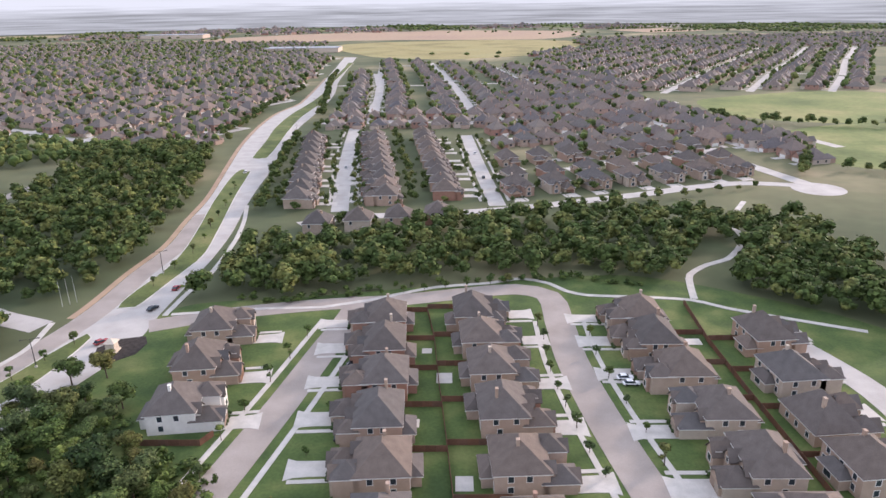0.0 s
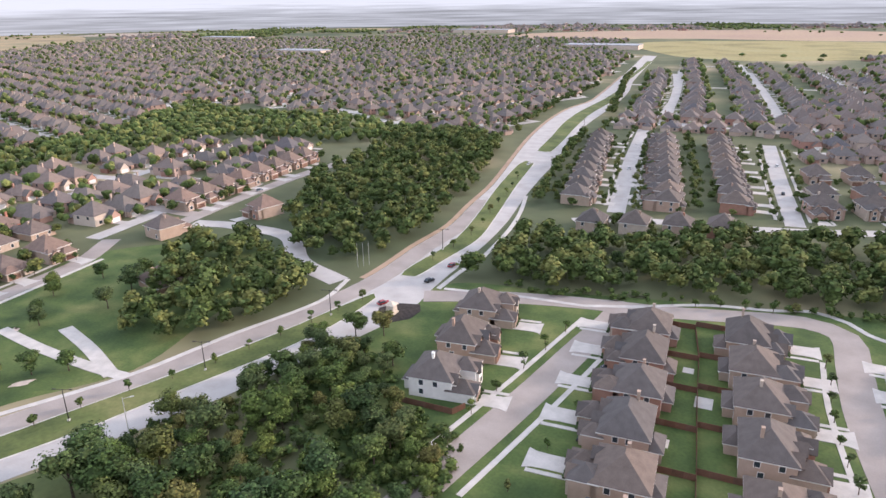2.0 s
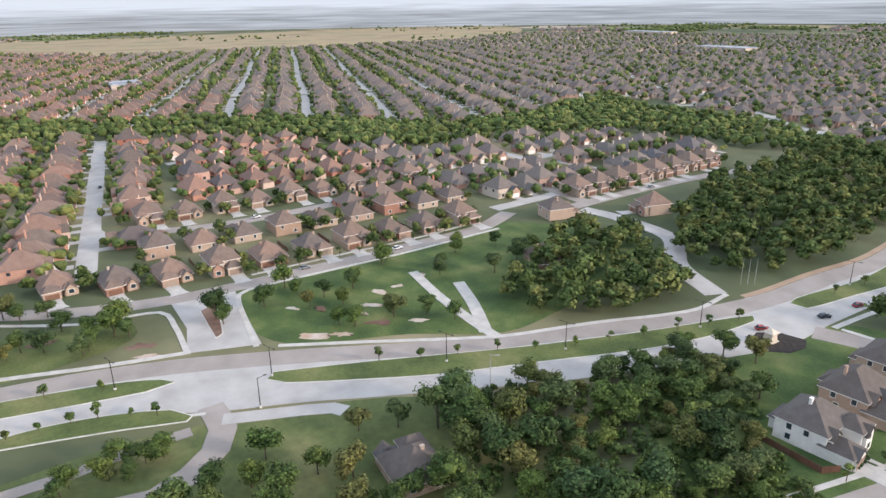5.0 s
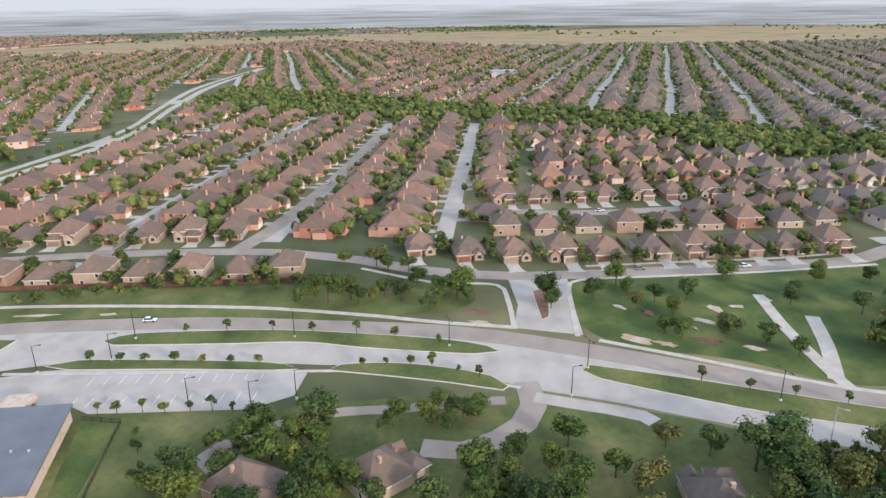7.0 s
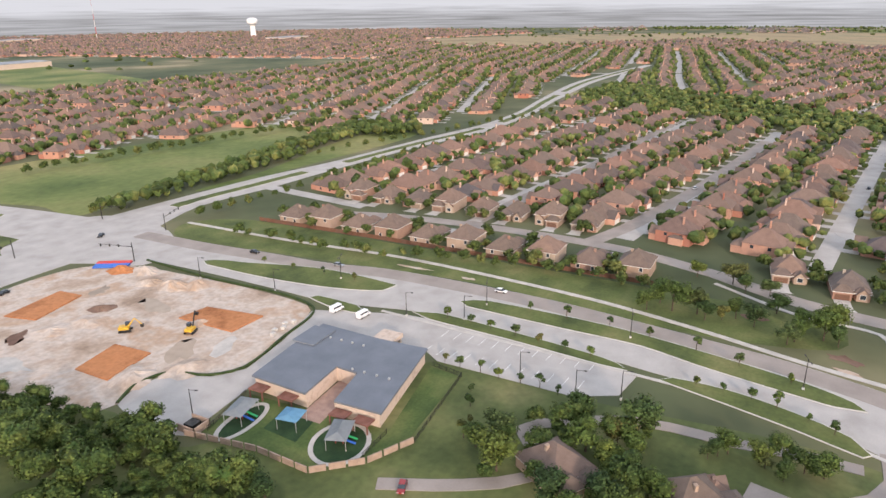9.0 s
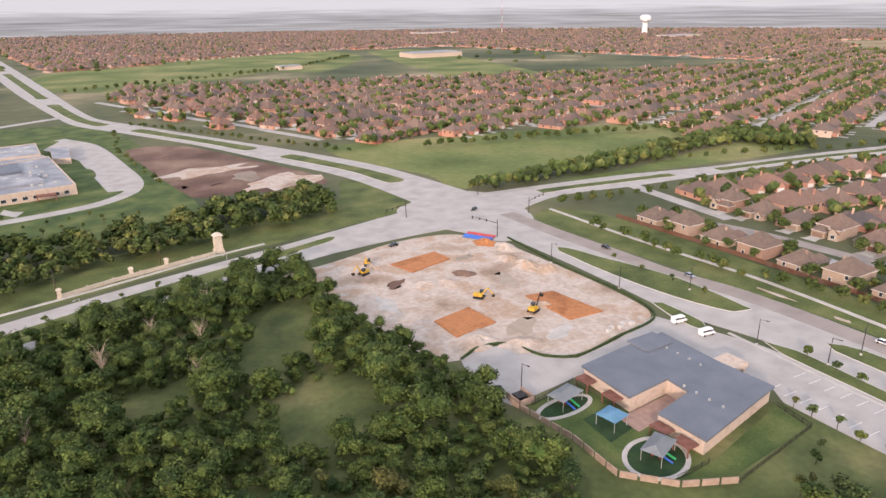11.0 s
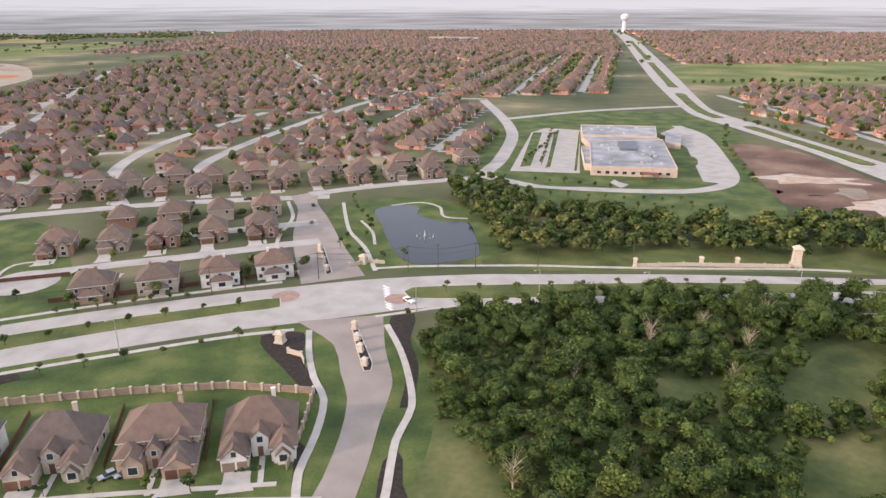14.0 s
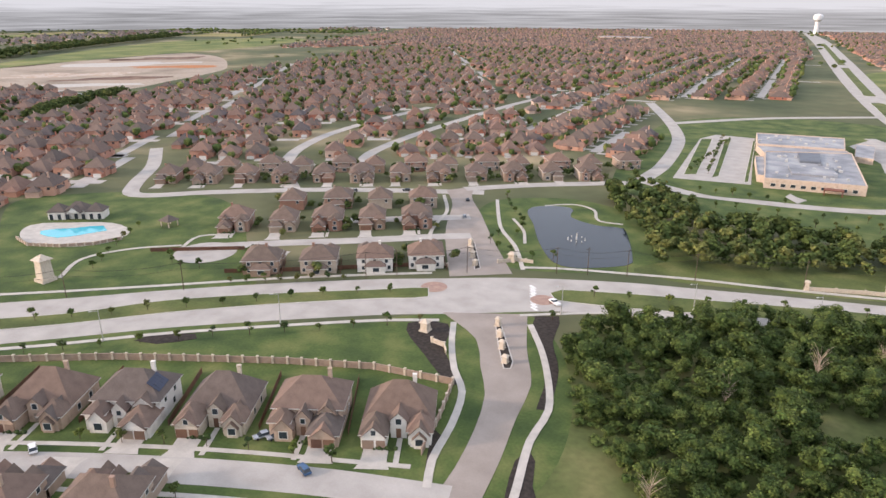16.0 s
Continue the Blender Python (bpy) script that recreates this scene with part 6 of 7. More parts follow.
WALL_NURSERY = shader("tan_stone_wall", [(0.46, 0.36, 0.29), (0.55, 0.45, 0.37), (0.50, 0.39, 0.31)], 0.5, 5.0, 0.9, 0.3, mottle=0.15)
BRICK_RED = shader("dark_red_brick", [(0.16, 0.07, 0.05), (0.22, 0.10, 0.075)], 0.6, 6.0, 0.9, 0.3, mottle=0.2)
nursery()
area("courtyard", [(-136.5, -105.5), (-136, -99), (-117, -97.5), (-117, -104.5)], 0.1, PAVERS, "brown paved nursery courtyard", "courtyard", rounded=False)
area("nursery_lawn", [(-120, -123), (-101, -122), (-103, -104), (-102, -89), (-110, -80), (-122, -74), (-154, -76), (-155, -86), (-122, -80)], 0.05, LAWN, "fenced green nursery lawn", "lawn", rounded=False)
for c, (a, b), n in (((-109, -116), (9.5, 3.6), "long"), ((-112.5, -88), (9.0, 7.0), "round")):
    ring = [(c[0] + a * math.cos(k * math.tau / 28) * 0.92 + b * math.sin(k * math.tau / 28) * 0.12, c[1] + b * math.sin(k * math.tau / 28)) for k in range(28)]
    area("play_turf", ring, 0.09, TURF, "dark green play turf", "play area", 0.1, False)
    strip("play_track", ring + ring[:1], 1.2, 0.13, WALKWAY, "pale looped tricycle track", "footpath", 0.1, 3.0)
area("play_turf", [(-109, -109), (-118, -110), (-120, -100), (-108, -98)], 0.09, TURF, "dark green play turf", "play area", rounded=False)


def shade_sail(x, y, turn, w, d, mat, label, kit=True):
    root = tagged(new("shade_canopy"), label, "canopy")
    root.matrix_basis = pose(x, y, 0, 0, 0, turn)
    b = bmesh.new()
    v = [b.verts.new(p) for p in ((-w / 2, -d / 2, 3.1), (w / 2, -d / 2, 3.1), (w / 2, d / 2, 3.1), (-w / 2, d / 2, 3.1), (-w * 0.25, 0, 4.2), (w * 0.25, 0, 4.2))]
    for f in ((0, 1, 5, 4), (1, 2, 5), (2, 3, 4, 5), (3, 0, 4)):
        b.faces.new([v[i] for i in f])
    g = bmesh.ops.solidify(b, geom=b.faces[:], thickness=0.06)
    part("cover", b, mat, root)
    for sx in (-1, 1):
        for sy in (-1, 1):
            pb = bmesh.new()
            rod(pb, (sx * (w / 2 - 0.3), sy * (d / 2 - 0.3), 0), (sx * (w / 2 - 0.3), sy * (d / 2 - 0.3), 3.2), 0.09)
            part("post", pb, PALE_POLE, root)
    if kit:
        kitr = tagged(new("climbing_frame"), "plastic climbing frame with green and blue slides", "play frame")
        kitr.matrix_basis = pose(x, y, 0, 0, 0, turn)
        part("tower", boxes((-1.2, -1, 1.2, 1.2, 1, 1.35), (-1.2, -1, 0, -1.05, -0.85, 2.4), (1.05, -1, 0, 1.2, -0.85, 2.4), (-1.2, 0.85, 0, -1.05, 1, 2.4), (1.05, 0.85, 0, 1.2, 1, 2.4)), RED_PLASTIC, kitr)
        for sx, mt in ((-1, GREEN_PLASTIC), (1, BLUE_PLASTIC)):
            sb = bmesh.new()
            band(sb, [(sx * 0.9 - 0.35, 1.0), (sx * 0.9 - 0.35, 4.0)], [(sx * 0.9 + 0.35, 1.0), (sx * 0.9 + 0.35, 4.0)], 0.0, 0.0)
            for v in sb.verts:
                v.co.z = 1.3 if v.co.y < 2 else 0.25
            bmesh.ops.solidify(sb, geom=sb.faces[:], thickness=0.12)
            part("slide", sb, mt, kitr)


shade_sail(-110.5, -117.5, 12, 9, 5.5, CANOPY_GREY, "grey fabric shade over a play frame")
shade_sail(-113.5, -88.5, 20, 9, 5.5, CANOPY_GREY, "grey fabric shade over a play frame")
shade_sail(-113.5, -103.5, 10, 6, 6, CANOPY_BLUE, "pale blue fabric shade canopy", False)


def iron_fence(pts, label="dark metal railing fence"):
    root = tagged(new("railing"), label, "railing")
    for a, b in zip(pts[:-1], pts[1:]):
        d = Vector((b[0] - a[0], b[1] - a[1]))
        turn = math.degrees(math.atan2(d.y, d.x))
        n = max(1, round(d.length / 2.5))
        L = d.length / n
        for k in range(n):
            p = Vector(a) + d * (k / n)
            part("rail_panel", boxes((0, -0.03, 1.35, L, 0.03, 1.42), (0, -0.03, 0.15, L, 0.03, 0.22), (-0.05, -0.05, 0, 0.05, 0.05, 1.55), *[(0.12 + j * 0.24, -0.015, 0.2, 0.15 + j * 0.24, 0.015, 1.4) for j in range(int(L / 0.24))]), DARK_METAL, root, m=pose(p.x, p.y, 0, 0, 0, turn))


iron_fence([(-121, -72), (-154, -75.5), (-156, -86)])
iron_fence([(-102, -121), (-120, -124.5)])
iron_fence([(-121, -80), (-110, -80)])
part_bin = tagged(new("bin_enclosure"), "small tan brick bin enclosure", "enclosure")
part("enclosure_wall", boxes((-104, -128, 0, -103.7, -122, 2), (-99, -128, 0, -98.7, -122, 2), (-104, -122.3, 0, -98.7, -122, 2)), WALL_TAN, part_bin)
part("skip_bin", boxes((-103, -127, 0, -100, -124, 1.5)), DARK_METAL, part_bin)

# ---------------------------------------------------------------- school
school = tagged(new("school_building"), "large flat-roofed school with tan brick front", "school")


def flat_block(pts, high, parapet=0.7):
    """A flat-roofed wing: walls, a membrane roof and a parapet round it."""
    part("wall", area_mesh(pts, high, high, False), WALL_NURSERY, school)
    c = np.mean(pts, axis=0)
    inner = [tuple(c + (np.array(p) - c) * 0.985) for p in pts]
    part("roof", area_mesh(inner, high + 0.12, 0.1, False), FLAT_ROOF, school)
    b = bmesh.new()
    band(b, [*pts, pts[0]], [*inner, inner[0]], high + parapet, parapet)
    part("parapet", b, WALL_NURSERY, school)


flat_block([(29, -430), (-23, -437), (-15, -537), (37, -515)], 5.4)
flat_block([(34, -444), (29.5, -443), (36.5, -505), (42, -503)], 3.8)
flat_block([(51, -593), (-10, -601), (-11, -552), (45, -544)], 5.0)
flat_block([(46, -546), (-12, -554), (-15, -539), (37.5, -517)], 4.0, 0.4)
flat_block([(-18, -590), (-30, -586), (-28, -533), (-17, -537)], 3.6, 0.4)
part("raised_roof", area_mesh([(16, -448), (-8, -452), (-5, -478), (20, -474)], 6.6, 1.2, False), FLAT_ROOF, school)
part("raised_roof", area_mesh([(14, -488), (2, -490), (4, -520), (17, -516)], 6.9, 1.5, False), METAL_ROOF, school)
unit_rng = random.Random(41)
for k in range(34):
    u, v = unit_rng.uniform(0.06, 0.94), unit_rng.uniform(0.05, 0.95)
    x, y = 26 - 44 * u + 5 * v, -436 - 5 * u - 78 * v
    w = unit_rng.uniform(1.0, 2.6)
    part("roof_unit", boxes((x, y, 5.4, x + w, y + 1.4, 6.3 + 0.3 * (k % 3))), PALE_POLE if k % 3 else FLAT_ROOF, school)
for k in range(12):
    x, y = 44 - k * 4.4, -560 - (k * 13) % 30
    part("roof_unit", boxes((x, y, 5.0, x + 2.0, y + 1.6, 6.2)), PALE_POLE, school)
for k in range(9):
    window(school, 24 - k * 5.2, -430.6 - k * 0.7, 1.4, 187.7, 2.6, 1.8)
part("entry_porch", boxes((-12, -433, 3.0, -2, -428, 3.6), (-11.8, -428.6, 0, -11.2, -428, 3.0), (-2.8, -428.6, 0, -2.2, -428, 3.0)), BRICK_RED, school)
for pts in ([(72, -582), (68, -586), (56, -446), (59, -442)], [(89, -575), (81, -577), (69, -445), (76, -440)], [(52, -585), (50, -585), (38, -440), (40.5, -438)]):
    island("parking_island", pts, 0.09, "planted strip in the school car park", LAWN)
for pts in ([(79, -421), (62, -430), (16, -414), (16, -404), (55, -396)], [(13, -428), (-36, -432), (-37, -418), (5, -412)], [(-21, -500), (-34, -510), (-37, -479), (-27, -468)]):
    area("school_green", pts, 0.13, LAWN, "bright lawn beside the school", "lawn")
area("parking", [(16, -414), (13, -428), (5, -412), (9, -402)], 0.12, CONCRETE, "concrete apron before the school", "parking lot", rounded=False)
SCHOOL_TREES = [(74 - 0.55 * k, -452 - 11 * k) for k in range(12)] + [(63 + 0.9 * k, -450 - 11 * k) for k in range(12)] + [(60 - 9 * k, -404 + 1.2 * k) for k in range(6)]

# ---------------------------------------------------------------- pool house
club = tagged(new("pool_house"), "pool house with dark roof and pale stone arches", "building")
club.matrix_basis = pose(318, -194, 0, 0, 0, 214)
wb, rb = bmesh.new(), bmesh.new()
for v in ((-13, -4, -5, 4, 4), (-5, -3, 5, 5, 4.4), (5, -4, 13, 4, 4)):
    box(wb, v[0], v[1], 0, v[2], v[3], v[4])
    hip(rb, *v[:4], v[4], 0.8)
gable(rb, wb, -3, -6, 3, 2, 4.0, 0.9)
part("wall", wb, RENDER_WHITE, club)
part("roof", rb, ROOF, club)
for k in range(7):
    part("arch_opening", boxes((-11.5 + k * 3.8 - 0.8, -4.1 if k != 3 else -3.1, 0.1, -11.5 + k * 3.8 + 0.8, -3.9 if k != 3 else -2.9, 2.8)), GLASS, club)
area("pool_terrace", [(306, -159), (326, -174), (312, -187), (295, -196), (277, -192), (271, -178), (281, -164)], 0.1, WALKWAY, "pale paved pool terrace", "terrace")
pool = tagged(part("swimming_pool", area_mesh([(313, -171), (304, -181), (295, -191), (287, -187), (291, -178), (297, -169)], 0.2, 0.15), POOL), "turquoise swimming pool", "pool", kind="structure")
brick_wall([(270, -182), (274, -171), (284, -162), (298, -156), (312, -159)], 1.3, 3.0, WALL_TAN, STONE_PALE, "curved brick wall round the pool")
gaz = tagged(new("garden_pavilion"), "small dark-roofed garden pavilion", "pavilion")
gaz.location = (268, -207, 0)
b = bmesh.new()
hip(b, -3, -3, 3, 3, 3.0, 0.7)
part("roof", b, ROOF, gaz)
for sx in (-2.6, 2.6):
    for sy in (-2.6, 2.6):
        part("post", boxes((sx - 0.2, sy - 0.2, 0, sx + 0.2, sy + 0.2, 3.0)), STONE_PALE, gaz)

# ---------------------------------------------------------------- farmhouses among the trees
for p, f in (((-128, -7), (-0.6, 0.8)), ((-114, 62), (-1, 0.1)), ((-124, -36), (0.5, 0.8))):
    put_house("low", *p, f, dist=0, label="low brick farmhouse with a wide brown roof among trees")
put_house("plain", -243, 222, (0.2, 1), dist=12)
put_house("plain", -222, 262, (-0.3, -1), dist=14)
put_house("low", -196, 172, (1, -0.4), dist=0, label="low house hidden among park trees")

# ---------------------------------------------------------------- building site
def mound(x, y, r, h, seed, mat):
    rg = random.Random(seed)
    b = bmesh.new()
    n = 18
    top = b.verts.new((0, 0, h))
    rings = []
    for k, s in enumerate((0.35, 0.7, 1.0)):
        rings.append([b.verts.new((r * s * math.cos(i * math.tau / n) * rg.uniform(0.8, 1.2), r * s * 0.7 * math.sin(i * math.tau / n) * rg.uniform(0.8, 1.2), h * (0.75, 0.3, 0)[k] * rg.uniform(0.7, 1.2))) for i in range(n)])
    for i in range(n):
        j = (i + 1) % n
        b.faces.new((top, rings[0][i], rings[0][j]))
        for k in range(2):
            b.faces.new((rings[k][i], rings[k + 1][i], rings[k + 1][j], rings[k][j]))
    tagged(part("soil_heap", b, mat, m=pose(x, y, 0.1, 0, 0, rg.uniform(0, 180))), "loose heap of excavated soil", "soil heap")


for k, (x, y, r, h, mt) in enumerate(((-168, -236, 6, 2.5, ORANGE_SOIL), (-172, -226, 7, 2.2, PALE_SOIL), (-166, -204, 8, 2.4, PALE_SOIL), (-171, -196, 7, 2.0, PALE_SOIL), (-164, -214, 6, 1.8, PALE_SOIL), (-112, -160, 9, 1.8, PALE_SOIL),
                                      (-122, -150, 8, 1.6, PALE_SOIL), (-112, -238, 6, 1.4, PALE_SOIL), (-130, -205, 7, 1.0, PALE_SOIL), (-120, -210, 8, 1.0, PALE_SOIL), (-140, -210, 5, 1.2, DARK_SOIL), (-146, -170, 5, 1.1, PALE_SOIL))):
    mound(x, y, r, h, 60 + k, mt)


def excavator(x, y, turn, label, dark=False):
    root = tagged(new("excavator"), label, "excavator")
    root.matrix_basis = pose(x, y, 0.12, 0, 0, turn)
    for s in (-1, 1):
        tb = boxes((-2.0, s * 1.3 - 0.3, 0.1, 2.0, s * 1.3 + 0.3, 0.9))
        bmesh.ops.bevel(tb, geom=tb.edges[:], offset=0.2, segments=2, affect='EDGES')
        part("track", tb, RUBBER, root)
    bb = boxes((-2.0, -1.3, 0.95, 1.3, 1.3, 2.0))
    bmesh.ops.bevel(bb, geom=bb.edges[:], offset=0.15, segments=2, affect='EDGES')
    part("body", bb, YELLOW_PAINT, root)
    part("cab", boxes((0.1, 0.2, 2.0, 1.5, 1.3, 3.1)), GLASS, root)
    arm = DARK_METAL if dark else YELLOW_PAINT
    for nm, a, c, r in (("boom", (1.0, -0.4, 1.8), (3.4, -0.4, 4.6 + 1.6 * dark), 0.28), ("stick", (3.4, -0.4, 4.6 + 1.6 * dark), (5.4 - dark, -0.4, 2.2 + 3 * dark), 0.2)):
        ab = bmesh.new()
        rod(ab, a, c, r, r * 0.7, 6)
        part(nm, ab, arm, root)
    part("bucket", boxes((4.9 - dark, -0.9, 1.4 + 3 * dark, 5.9 - dark, 0.1, 2.3 + 3 * dark)), DARK_METAL, root)


excavator(-140, -167, 200, "yellow excavator with a raised dark boom on bare soil", True)
excavator(-106, -231, 20, "yellow excavator digging on bare soil")
excavator(-112, -240, 60, "yellow excavator parked by a soil heap")
excavator(-131, -187, 130, "small brown digger on the graded soil")
for k in range(7):
    b = bmesh.new()
    rod(b, (-170 + k * 0.9, -252 + k * 0.6, 0.5), (-177 + k * 0.9, -240 + k * 0.6, 0.5), 0.42, n=10)
    tagged(part("pipe", b, BLUE_PLASTIC if k > 2 else RED_PLASTIC), "long plastic pipe laid on the ground", "pipe", "stacked pipes")
for k in range(5):
    tagged(part("concrete_block", boxes((-151 - k * 2.6, -142 - (k % 2) * 1.5, 0.1, -149.6 - k * 2.6, -140.6 - (k % 2) * 1.5, 1.1)), KERB), "pale concrete block on rubble", "block", "loose blocks")
HEDGE_EDGE = [(-100, -152), (-109, -155.5), (-118, -152.5), (-122, -141), (-130, -135), (-148, -137), (-174, -144), (-178, -200), (-181, -236)]
line = smooth_line(HEDGE_EDGE, 3.0)
b = bmesh.new()
band(b, offset(line, 0.3), offset(line, -0.3), 0.75, 0.7)
tagged(part("silt_fence", b, HEDGE), "low dark silt fence round the site", "fence")


# ---------------------------------------------------------------- vehicles
def car(x, y, turn, paint, label, kind="car"):
    root = tagged(new(kind), label, "car" if kind == "car" else kind, "cars on the streets")
    root.matrix_basis = pose(x, y, 0.13, 0, 0, turn)
    L, W = (4.6, 1.8) if kind == "car" else (5.6, 2.0)
    b = boxes((-L / 2, -W / 2, 0.35, L / 2, W / 2, 0.85 + 0.15 * (kind != "car")))
    if kind == "van":
        vs = box(b, -L / 2, -W / 2, 1.0, L / 2 - 1.1, W / 2, 2.4)
    bmesh.ops.bevel(b, geom=b.edges[:], offset=0.12, segments=2, affect='EDGES')
    part("body", b, paint, root)
    if kind != "van":
        x0, x1 = (-1.9, 1.1) if kind == "car" else (-0.6, 1.6)
        b = bmesh.new()
        vs = box(b, x0, -W / 2 + 0.06, 0.85, x1, W / 2 - 0.06, 1.45)
        for v in vs[4:]:
            v.co.x = x0 + 0.5 if v.co.x < 0 else x1 - 0.7
            v.co.y *= 0.84
        part("cabin", b, GLASS, root)
        part("roof_panel", boxes((x0 + 0.55, -W / 2 + 0.2, 1.44, x1 - 0.75, W / 2 - 0.2, 1.5)), paint, root)
    else:
        part("windscreen", boxes((L / 2 - 1.12, -W / 2 + 0.1, 1.1, L / 2 - 1.02, W / 2 - 0.1, 1.9)), GLASS, root)
        part("side_window", boxes((-L / 2 + 0.4, -W / 2 - 0.02, 1.5, L / 2 - 1.5, W / 2 + 0.02, 2.1)), GLASS, root)
    for sx in (-1, 1):
        for sy in (-1, 1):
            w = bmesh.new()
            rod(w, (sx * L * 0.31, sy * (W / 2 - 0.2), 0.33), (sx * L * 0.31, sy * (W / 2 + 0.02), 0.33), 0.33, n=12)
            part("wheel", w, RUBBER, root)
    for sy in (-1, 1):
        part("headlight", boxes((L / 2 - 0.06, sy * W * 0.33 - 0.2, 0.6, L / 2 + 0.02, sy * W * 0.33 + 0.2, 0.75)), TRIM, root)


for row in ((-112, 191, 55, CAR_RED, "dark red car driving on the parkway"), (-106, 216, 70, CAR_BLACK, "dark car driving on the parkway"), (-104.5, 234, 80, CAR_RED, "red car driving on the parkway"),
            (-215, -89, 90, CAR_WHITE, "white car driving on the far carriageway"), (-211, -159, 88, CAR_SILVER, "pale car driving on the parkway"), (-208, -201, 90, CAR_BLACK, "dark car driving on the parkway"),
            (-194, -282, 30, CAR_BLACK, "dark car turning at the crossing"), (-132, -255, 5, CAR_BLACK, "black car parked by the building site"), (91, -97, -25, CAR_BLUE, "blue saloon parked at the kerb"),
            (108.5, -102, 62, CAR_SILVER, "silver car parked on a driveway"), (105.5, -103.5, 62, CAR_SILVER, "grey car parked on a driveway"), (-29, 141, 90, CAR_BLACK, "black car parked on a driveway"),
            (-28, 134, 8, CAR_WHITE, "white car parked on a driveway"), (47, 168, 0, CAR_WHITE, "white car parked on a driveway"), (48, 165, 0, CAR_WHITE, "white car parked on a driveway"), (-30, 176, 5, CAR_BLACK, "black car parked on a driveway"),
            (-105, -66, 20, CAR_RED, "red car parked on the farm drive"), (-246, 132, 88, CAR_WHITE, "white car parked along the park street"), (-247, 90, 90, CAR_SILVER, "grey car parked on the street"),
            (165, -318, -58, CAR_BLACK, "dark car in the entry street"), (152, -290, -60, CAR_SILVER, "grey car in the entry street")):
    car(*row)
for x, y, a, mt in ((-327, 96, 90, CAR_WHITE), (-329, 140, 92, CAR_BLACK), (-330, 190, 88, CAR_SILVER), (-400, -48, 172, CAR_WHITE), (-440, 39, 172, CAR_BLACK), (-254, 300, 90, CAR_SILVER),
                    (-70, 430, 96, CAR_WHITE), (17, 400, 94, CAR_BLACK), (14, 470, 95, CAR_WHITE), (-132, 420, 82, CAR_WHITE), (230, -303, 30, CAR_SILVER), (205, -319, 30, CAR_BLACK), (152, -71, -26, CAR_WHITE)):
    car(x, y, a, mt, "car parked along a residential street")
car(75, -213, -38, CAR_WHITE, "white pickup truck crossing the junction", "pickup")
car(-175, -134, 172, CAR_WHITE, "white minibus parked by the nursery", "van")
car(-175, -123, 172, CAR_WHITE, "white minibus parked by the nursery", "van")


# ---------------------------------------------------------------- lamps, poles and wires
def street_lamp(x, y, turn, high, mat, label, arms=1):
    root = tagged(new("street_lamp"), label, "street lamp", "street lamps")
    root.matrix_basis = pose(x, y, 0, 0, 0, turn)
    part("base", boxes((-0.3, -0.3, 0, 0.3, 0.3, 0.8)), KERB, root)
    b = bmesh.new()
    rod(b, (0, 0, 0.7), (0, 0, high), 0.15, 0.09)
    part("pole", b, mat, root)
    for s in (1, -1)[:arms]:
        b = bmesh.new()
        rod(b, (0, 0, high - 0.2), (s * 2.2, 0, high), 0.06)
        part("arm", b, mat, root)
        part("lamp_head", boxes((s * 2.2 - 0.45, -0.16, high - 0.1, s * 2.2 + 0.45, 0.16, high + 0.08)), mat, root)


for x, y in ((-202, -89), (-199, -38), (-189, 11), (-172, 50), (-151, 96), (-137, 130), (-124, 176), (-116, 250), (-200, -150), (-140, 700), (-130, 560)):
    street_lamp(x, y, 20, 9.5, DARK_METAL, "dark metal parkway lamp with two arms", 2)
for x, y in ((-188, -91), (-158, 42), (-162, -32), (-157, -43), (-182, -110), (-160, -60), (-176, -200), (-179, -165), (-104, -128)):
    street_lamp(x, y, 100, 9.0, DARK_METAL, "slim dark metal lamp post")
for x, y in ((188, -115), (149, -153), (70, -206), (31, -231), (-7, -240), (-132, 98), (-60, -257), (225, -83)):
    street_lamp(x, y, 45, 10.5, PALE_POLE, "tall pale galvanised lamp post")
POLES = [(262, -104), (230, -130), (199, -156), (147, -199), (116, -224), (85, -241), (60, -252), (36, -261), (-1, -273), (-40, -286)]
for x, y in POLES + [(138, -207), (74, -246)]:
    root = tagged(new("utility_pole"), "brown wooden utility pole with a crossarm", "utility pole", "utility poles")
    root.matrix_basis = pose(x, y, 0, 0, 0, 45)
    b = bmesh.new()
    rod(b, (0, 0, 0), (0, 0, 11.5), 0.17, 0.11)
    part("pole", b, BARK, root)
    part("crossarm", boxes((-1.2, -0.06, 10.6, 1.2, 0.06, 10.75)), BARK, root)
for dz, off in ((10.8, -1.0), (10.8, 1.0), (8.6, 0.0)):
    b = bmesh.new()
    for (x0, y0), (x1, y1) in zip(POLES[:-1], POLES[1:]):
        pr = None
        for k in range(7):
            u = k / 6
            p = (x0 + (x1 - x0) * u + off * 0.6, y0 + (y1 - y0) * u + off * 0.6, dz - 1.6 * 4 * u * (1 - u))
            if pr:
                rod(b, pr, p, 0.035, n=4)
            pr = p
    tagged(part("overhead_wire", b, DARK_METAL), "sagging overhead wire between poles", "wire")
